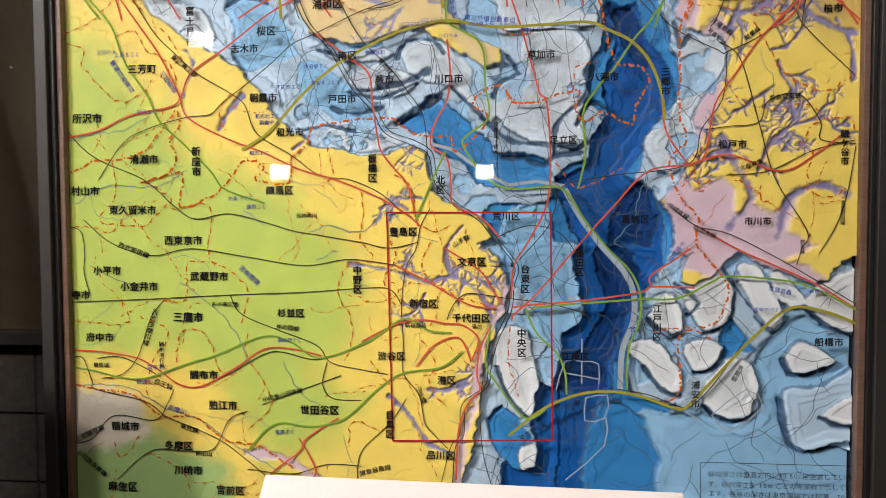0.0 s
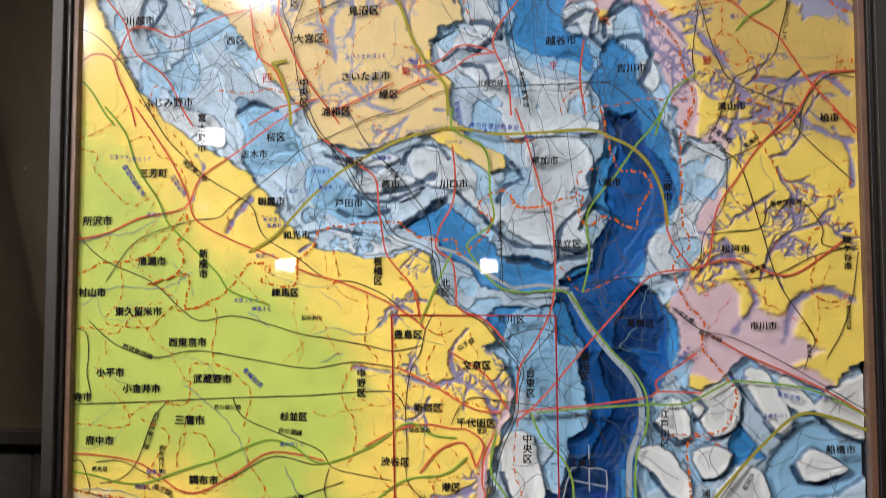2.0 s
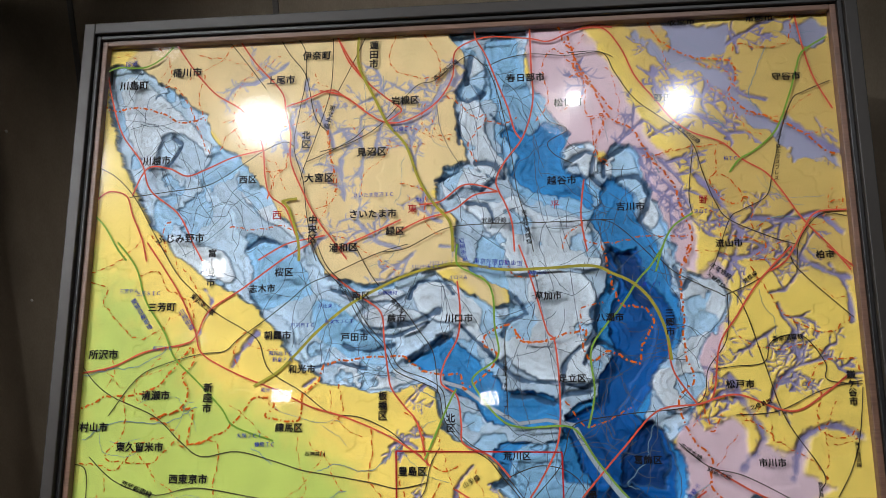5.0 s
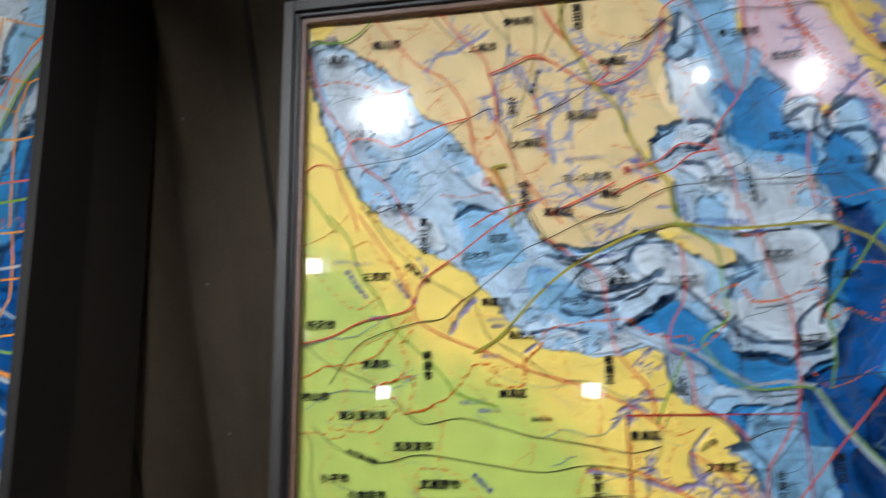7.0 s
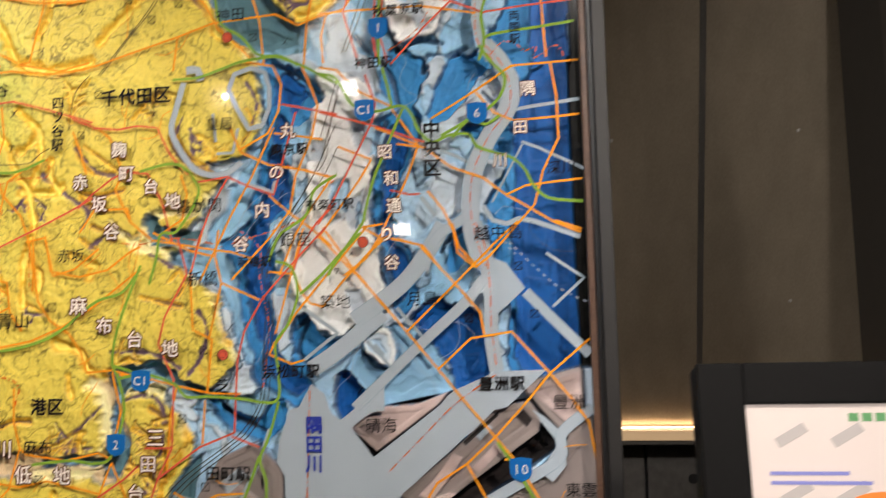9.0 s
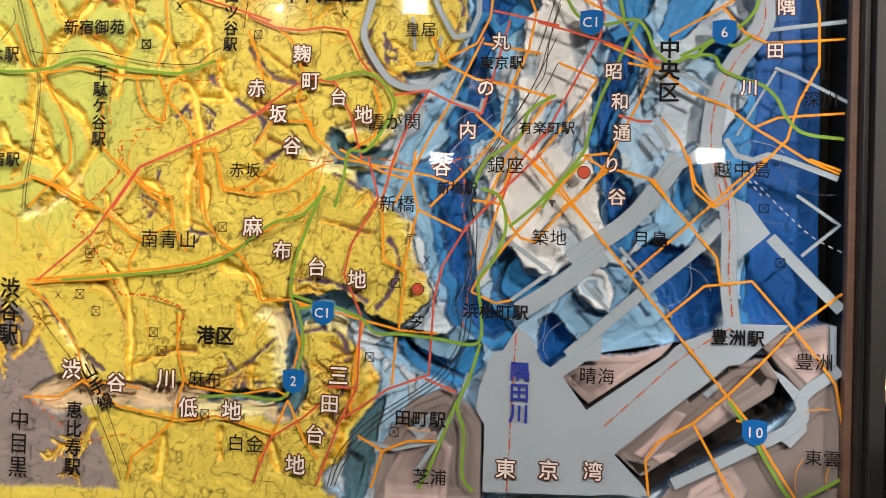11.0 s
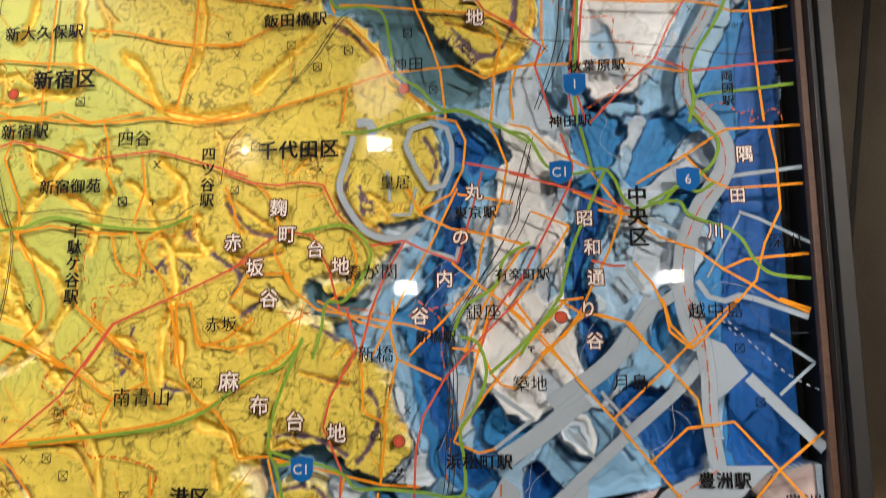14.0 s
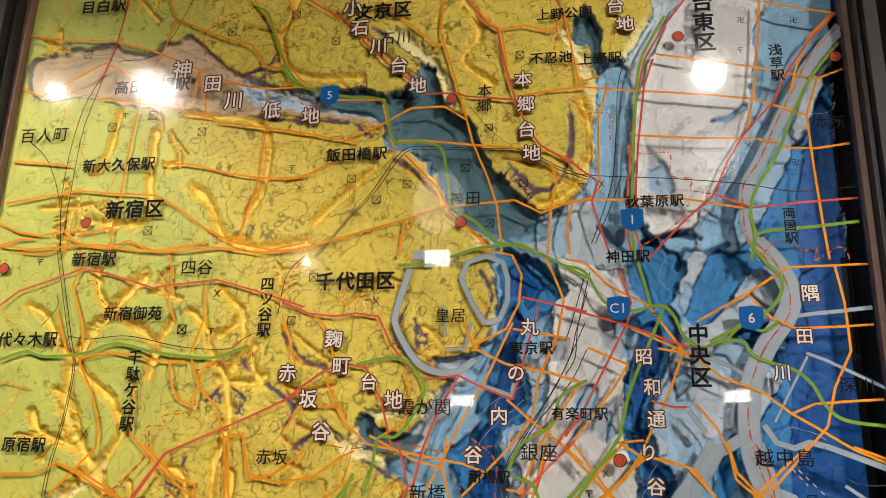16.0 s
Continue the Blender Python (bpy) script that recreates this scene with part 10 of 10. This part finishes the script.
# second map
district(PRINT2, "四谷", 34.5, 78.5, 2.61)
district(PRINT2, "赤坂", 48.3, 51.9, 2.32)
district(PRINT2, "神田", 73.8, 87.7, 2.32)
district(PRINT2, "本郷", 76.4, 103.1, 2.32, down=True)
district(PRINT2, "石川", 62.7, 114.1, 2.47)
district(PRINT2, "皇居", 72.1, 70.9, 2.18)
district(PRINT2, "百人町", 5.9, 101.0, 2.90)
district(PRINT2, "本所", 123.0, 96.6, 2.04)
# second map
district(PRINT2, "南青山", 37.6, 42.2, 2.80)
district(PRINT2, "新橋", 69.6, 47.7, 2.48)
district(PRINT2, "築地", 89.8, 43.7, 2.31)
district(PRINT2, "月島", 102.5, 43.8, 2.31)
district(PRINT2, "銀座", 83.9, 53.0, 2.47)
district(PRINT2, "芝", 72.7, 32.0, 2.48)
district(PRINT2, "晴海", 96.3, 26.2, 2.32)
district(PRINT2, "豊洲", 122.5, 29.2, 2.32)
district(PRINT2, "麻布", 43.6, 23.2, 2.48)
district(PRINT2, "白金", 49.7, 14.8, 2.65)
district(PRINT2, "芝浦", 75.1, 12.0, 2.32)
district(PRINT2, "東雲", 123.7, 17.5, 2.15)
district(PRINT2, "深川", 122.6, 61.6, 2.14)
district(PRINT2, "越中島", 113.5, 52.8, 2.32)
district(PRINT2, "霞が関", 68.9, 58.6, 2.47)
district(PRINT2, "中目黒", 16.2, 12.8, 3.32, down=True)
# second map
landform(PRINT2, "神", 28.3, 111.1, 3.42)
landform(PRINT2, "田", 33.7, 108.3, 3.23)
landform(PRINT2, "川", 37.5, 105.2, 3.23)
landform(PRINT2, "低", 43.8, 103.1, 3.06)
landform(PRINT2, "地", 50.1, 101.8, 3.06)
landform(PRINT2, "小", 55.6, 119.9, 3.25)
landform(PRINT2, "石", 57.0, 116.3, 3.08)
landform(PRINT2, "川", 60.1, 112.9, 2.89)
landform(PRINT2, "台", 63.4, 109.4, 3.06)
landform(PRINT2, "地", 66.4, 105.8, 2.89)
landform(PRINT2, "本", 82.0, 105.8, 2.73)
landform(PRINT2, "郷", 82.4, 101.8, 2.73)
landform(PRINT2, "台", 82.5, 97.8, 2.72)
landform(PRINT2, "地", 83.2, 94.1, 2.72)
landform(PRINT2, "隅", 118.3, 73.2, 2.38)
landform(PRINT2, "田", 117.1, 67.7, 2.21)
landform(PRINT2, "川", 114.1, 63.1, 2.21)
landform(PRINT2, "丸", 82.8, 69.2, 2.55)
landform(PRINT2, "の", 81.0, 63.1, 2.55)
landform(PRINT2, "内", 78.8, 57.5, 2.55)
landform(PRINT2, "谷", 75.5, 52.6, 2.55)
landform(PRINT2, "昭", 97.4, 65.2, 2.38)
landform(PRINT2, "和", 98.3, 61.3, 2.38)
landform(PRINT2, "通", 98.6, 57.3, 2.38)
landform(PRINT2, "り", 97.5, 53.2, 2.39)
landform(PRINT2, "谷", 98.2, 49.1, 2.38)
landform(PRINT2, "麹", 55.9, 67.8, 2.72)
landform(PRINT2, "町", 57.2, 64.1, 2.72)
landform(PRINT2, "台", 61.2, 61.9, 2.55)
landform(PRINT2, "地", 64.7, 59.5, 2.72)
landform(PRINT2, "赤", 49.6, 63.1, 2.72)
landform(PRINT2, "坂", 52.8, 59.6, 2.72)
landform(PRINT2, "谷", 54.9, 55.3, 2.73)
landform(PRINT2, "台", 95.5, 116.8, 2.73)
landform(PRINT2, "地", 96.8, 113.7, 2.73)
# second map
landform(PRINT2, "麻", 49.7, 44.2, 2.96)
landform(PRINT2, "布", 54.0, 41.1, 2.78)
landform(PRINT2, "台", 58.9, 39.0, 2.78)
landform(PRINT2, "地", 64.5, 37.5, 2.78)
landform(PRINT2, "渋", 23.8, 23.6, 3.14)
landform(PRINT2, "谷", 30.6, 22.1, 2.96)
landform(PRINT2, "川", 38.0, 23.0, 2.97)
landform(PRINT2, "低", 41.3, 19.2, 2.96)
landform(PRINT2, "地", 47.6, 19.1, 2.96)
landform(PRINT2, "三", 62.4, 24.6, 2.97)
landform(PRINT2, "田", 61.3, 20.8, 2.77)
landform(PRINT2, "台", 59.4, 16.6, 2.78)
landform(PRINT2, "地", 56.8, 12.4, 2.96)
landform(PRINT2, "東", 85.0, 13.7, 2.78)
landform(PRINT2, "京", 90.5, 13.9, 2.77)
landform(PRINT2, "湾", 96.1, 14.1, 2.60)
# second map
river_name(PRINT2, "隅田川", 86.5, 23.6, 2.70, down=True)
# second map
sign(PRINT2, "⊠", 11.4, 115.0, 1.50)
sign(PRINT2, "⊠", 36.1, 117.3, 1.50)
sign(PRINT2, "⊠", 46.5, 119.5, 1.43)
sign(PRINT2, "⊠", 53.3, 114.3, 1.36)
sign(PRINT2, "⊠", 24.3, 103.4, 1.50)
sign(PRINT2, "⊠", 32.8, 100.2, 1.35)
sign(PRINT2, "⊠", 17.6, 101.7, 1.50)
sign(PRINT2, "⊠", 26.0, 84.4, 1.43)
sign(PRINT2, "⊠", 57.1, 91.4, 1.28)
sign(PRINT2, "⊠", 61.0, 88.0, 1.28)
sign(PRINT2, "⊠", 65.4, 90.2, 1.28)
sign(PRINT2, "⊠", 73.8, 92.3, 1.28)
sign(PRINT2, "⊠", 77.4, 83.9, 1.20)
sign(PRINT2, "⊠", 77.1, 98.4, 1.20)
sign(PRINT2, "⊠", 82.1, 89.7, 1.20)
sign(PRINT2, "⊠", 52.4, 76.7, 1.28)
sign(PRINT2, "⊠", 49.6, 70.5, 1.20)
sign(PRINT2, "⊠", 33.3, 69.3, 1.27)
sign(PRINT2, "⊠", 81.6, 109.8, 1.28)
sign(PRINT2, "〒", 19.6, 103.6, 1.43)
sign(PRINT2, "〒", 47.8, 93.5, 1.35)
sign(PRINT2, "〒", 77.0, 109.9, 1.28)
sign(PRINT2, "〒", 83.0, 87.7, 1.20)
sign(PRINT2, "〒", 90.0, 88.9, 1.20)
sign(PRINT2, "〒", 8.9, 79.9, 1.43)
sign(PRINT2, "〒", 37.7, 69.1, 1.27)
sign(PRINT2, "〒", 85.4, 74.7, 1.13)
sign(PRINT2, "〒", 99.2, 70.7, 1.05)
sign(PRINT2, "〒", 95.7, 55.3, 0.97)
sign(PRINT2, "〒", 112.4, 108.3, 1.13)
sign(PRINT2, "〒", 90.0, 48.1, 1.05)
sign(PRINT2, "×", 49.2, 90.3, 1.35)
sign(PRINT2, "×", 42.6, 84.4, 1.35)
sign(PRINT2, "×", 38.0, 74.6, 1.35)
sign(PRINT2, "×", 61.6, 73.2, 1.20)
sign(PRINT2, "×", 66.5, 104.0, 1.28)
sign(PRINT2, "×", 82.4, 82.8, 1.20)
sign(PRINT2, "×", 92.8, 89.1, 1.13)
sign(PRINT2, "×", 112.4, 93.8, 1.05)
sign(PRINT2, "×", 20.4, 54.5, 1.35)
sign(PRINT2, "×", 81.9, 60.0, 1.13)
sign(PRINT2, "×", 99.3, 65.3, 1.05)
sign(PRINT2, "×", 92.2, 50.6, 0.97)
sign(PRINT2, "×", 102.1, 109.7, 1.20)
sign(PRINT2, "卍", 112.8, 113.0, 1.13)
sign(PRINT2, "卍", 119.8, 112.4, 1.13)
sign(PRINT2, "卍", 118.2, 91.1, 1.05)
# second map
sign(PRINT2, "⊠", 26.0, 40.0, 1.45)
sign(PRINT2, "⊠", 24.7, 34.2, 1.36)
sign(PRINT2, "⊠", 27.2, 31.9, 1.36)
sign(PRINT2, "⊠", 35.9, 29.3, 1.36)
sign(PRINT2, "⊠", 37.2, 26.8, 1.45)
sign(PRINT2, "⊠", 43.8, 18.5, 1.28)
sign(PRINT2, "⊠", 45.4, 44.1, 1.36)
sign(PRINT2, "⊠", 69.8, 37.2, 1.27)
sign(PRINT2, "⊠", 66.6, 27.3, 1.28)
sign(PRINT2, "⊠", 33.3, 69.4, 1.44)
sign(PRINT2, "⊠", 70.2, 17.6, 1.28)
sign(PRINT2, "⊠", 109.1, 40.9, 1.19)
sign(PRINT2, "⊠", 116.2, 48.0, 1.19)
sign(PRINT2, "⊠", 118.3, 41.3, 1.19)
sign(PRINT2, "〒", 18.2, 39.2, 1.36)
sign(PRINT2, "〒", 37.8, 69.1, 1.36)
sign(PRINT2, "〒", 71.5, 43.3, 1.27)
sign(PRINT2, "〒", 90.1, 48.1, 1.28)
sign(PRINT2, "×", 20.5, 55.0, 1.36)
sign(PRINT2, "×", 21.4, 34.0, 1.36)
sign(PRINT2, "×", 38.2, 74.6, 1.45)
sign(PRINT2, "×", 61.7, 73.0, 1.28)
sign(PRINT2, "×", 93.4, 31.1, 1.19)
sign(PRINT2, "×", 73.9, 40.4, 1.28)
sign(PRINT2, "×", 49.1, 41.9, 1.36)
sign(PRINT2, "×", 65.2, 14.3, 1.27)
red_dot(PRINT2, 94, 52.2)
red_dot(PRINT2, 72.8, 36.5)
red_dot(PRINT2, 15.6, 86)
red_dot(PRINT2, 71.6, 103.3)
red_dot(PRINT2, 73.3, 84.2)
red_dot(PRINT2, 104.1, 111.1)
red_dot(PRINT2, 124.7, 106.4)
red_dot(PRINT2, 3, 79.1)
shield(PRINT2, "C1", 94.5, 71.6)
shield(PRINT2, "6", 111, 70.1)
shield(PRINT2, "C1", 60, 32.9)
shield(PRINT2, "2", 56.2, 23.6)
shield(PRINT2, "10", 115.7, 20.2)
shield(PRINT2, "5", 52.9, 105.1)
shield(PRINT2, "1", 96.7, 83.8)
caption(PRINT1, "谷の深さは垂直方向に約 50 倍強調していま", 91.0, 9.9, 19.0)
caption(PRINT1, "す。谷の深さを 10m ごとの等深線で示してい", 91.0, 8.5, 19.0)
caption(PRINT1, "ます。谷底の深さは東京湾岸では標高－70 m", 91.1, 7.2, 19.0)
for a, b in (((90.1, 11.5), (110.7, 11.5)), ((110.7, 11.5), (110.7, 1.0)), ((110.7, 1.0), (90.1, 1.0)), ((90.1, 1.0), (90.1, 11.5))):
    draw(PRINT1, "caption_frame_side", INK_BLACK, 0.0008, (a, b), 11, 0.5)

# fine lines too thin to tell apart: lanes and channels on the low ground, borders and lanes on the high ground
wander(PRINT1, LAND1, 714, 8, 60, 16, INK_FINE, 0.0008, 5, "lane_lines", 0.001)
wander(PRINT1, LAND1, 204, 0, 7, 14, INK_BORDER, 0.0014, 6, "parish_lines", 0.003, (0.006, 0.002, 0.002, 0.002))
wander(PRINT1, LAND1, 102, 0, 7, 14, INK_BLUE, 0.0006, 7, "brook_lines", 0.002)
wander(PRINT2, LAND2, 102, 15, 60, 18, INK_GREY, 0.0006, 8, "lane_lines", 0.0004)
wander(PRINT2, LAND2, 102, 0, 14, 12, INK_ORANGE, 0.0012, 9, "street_lines", 0.0005)
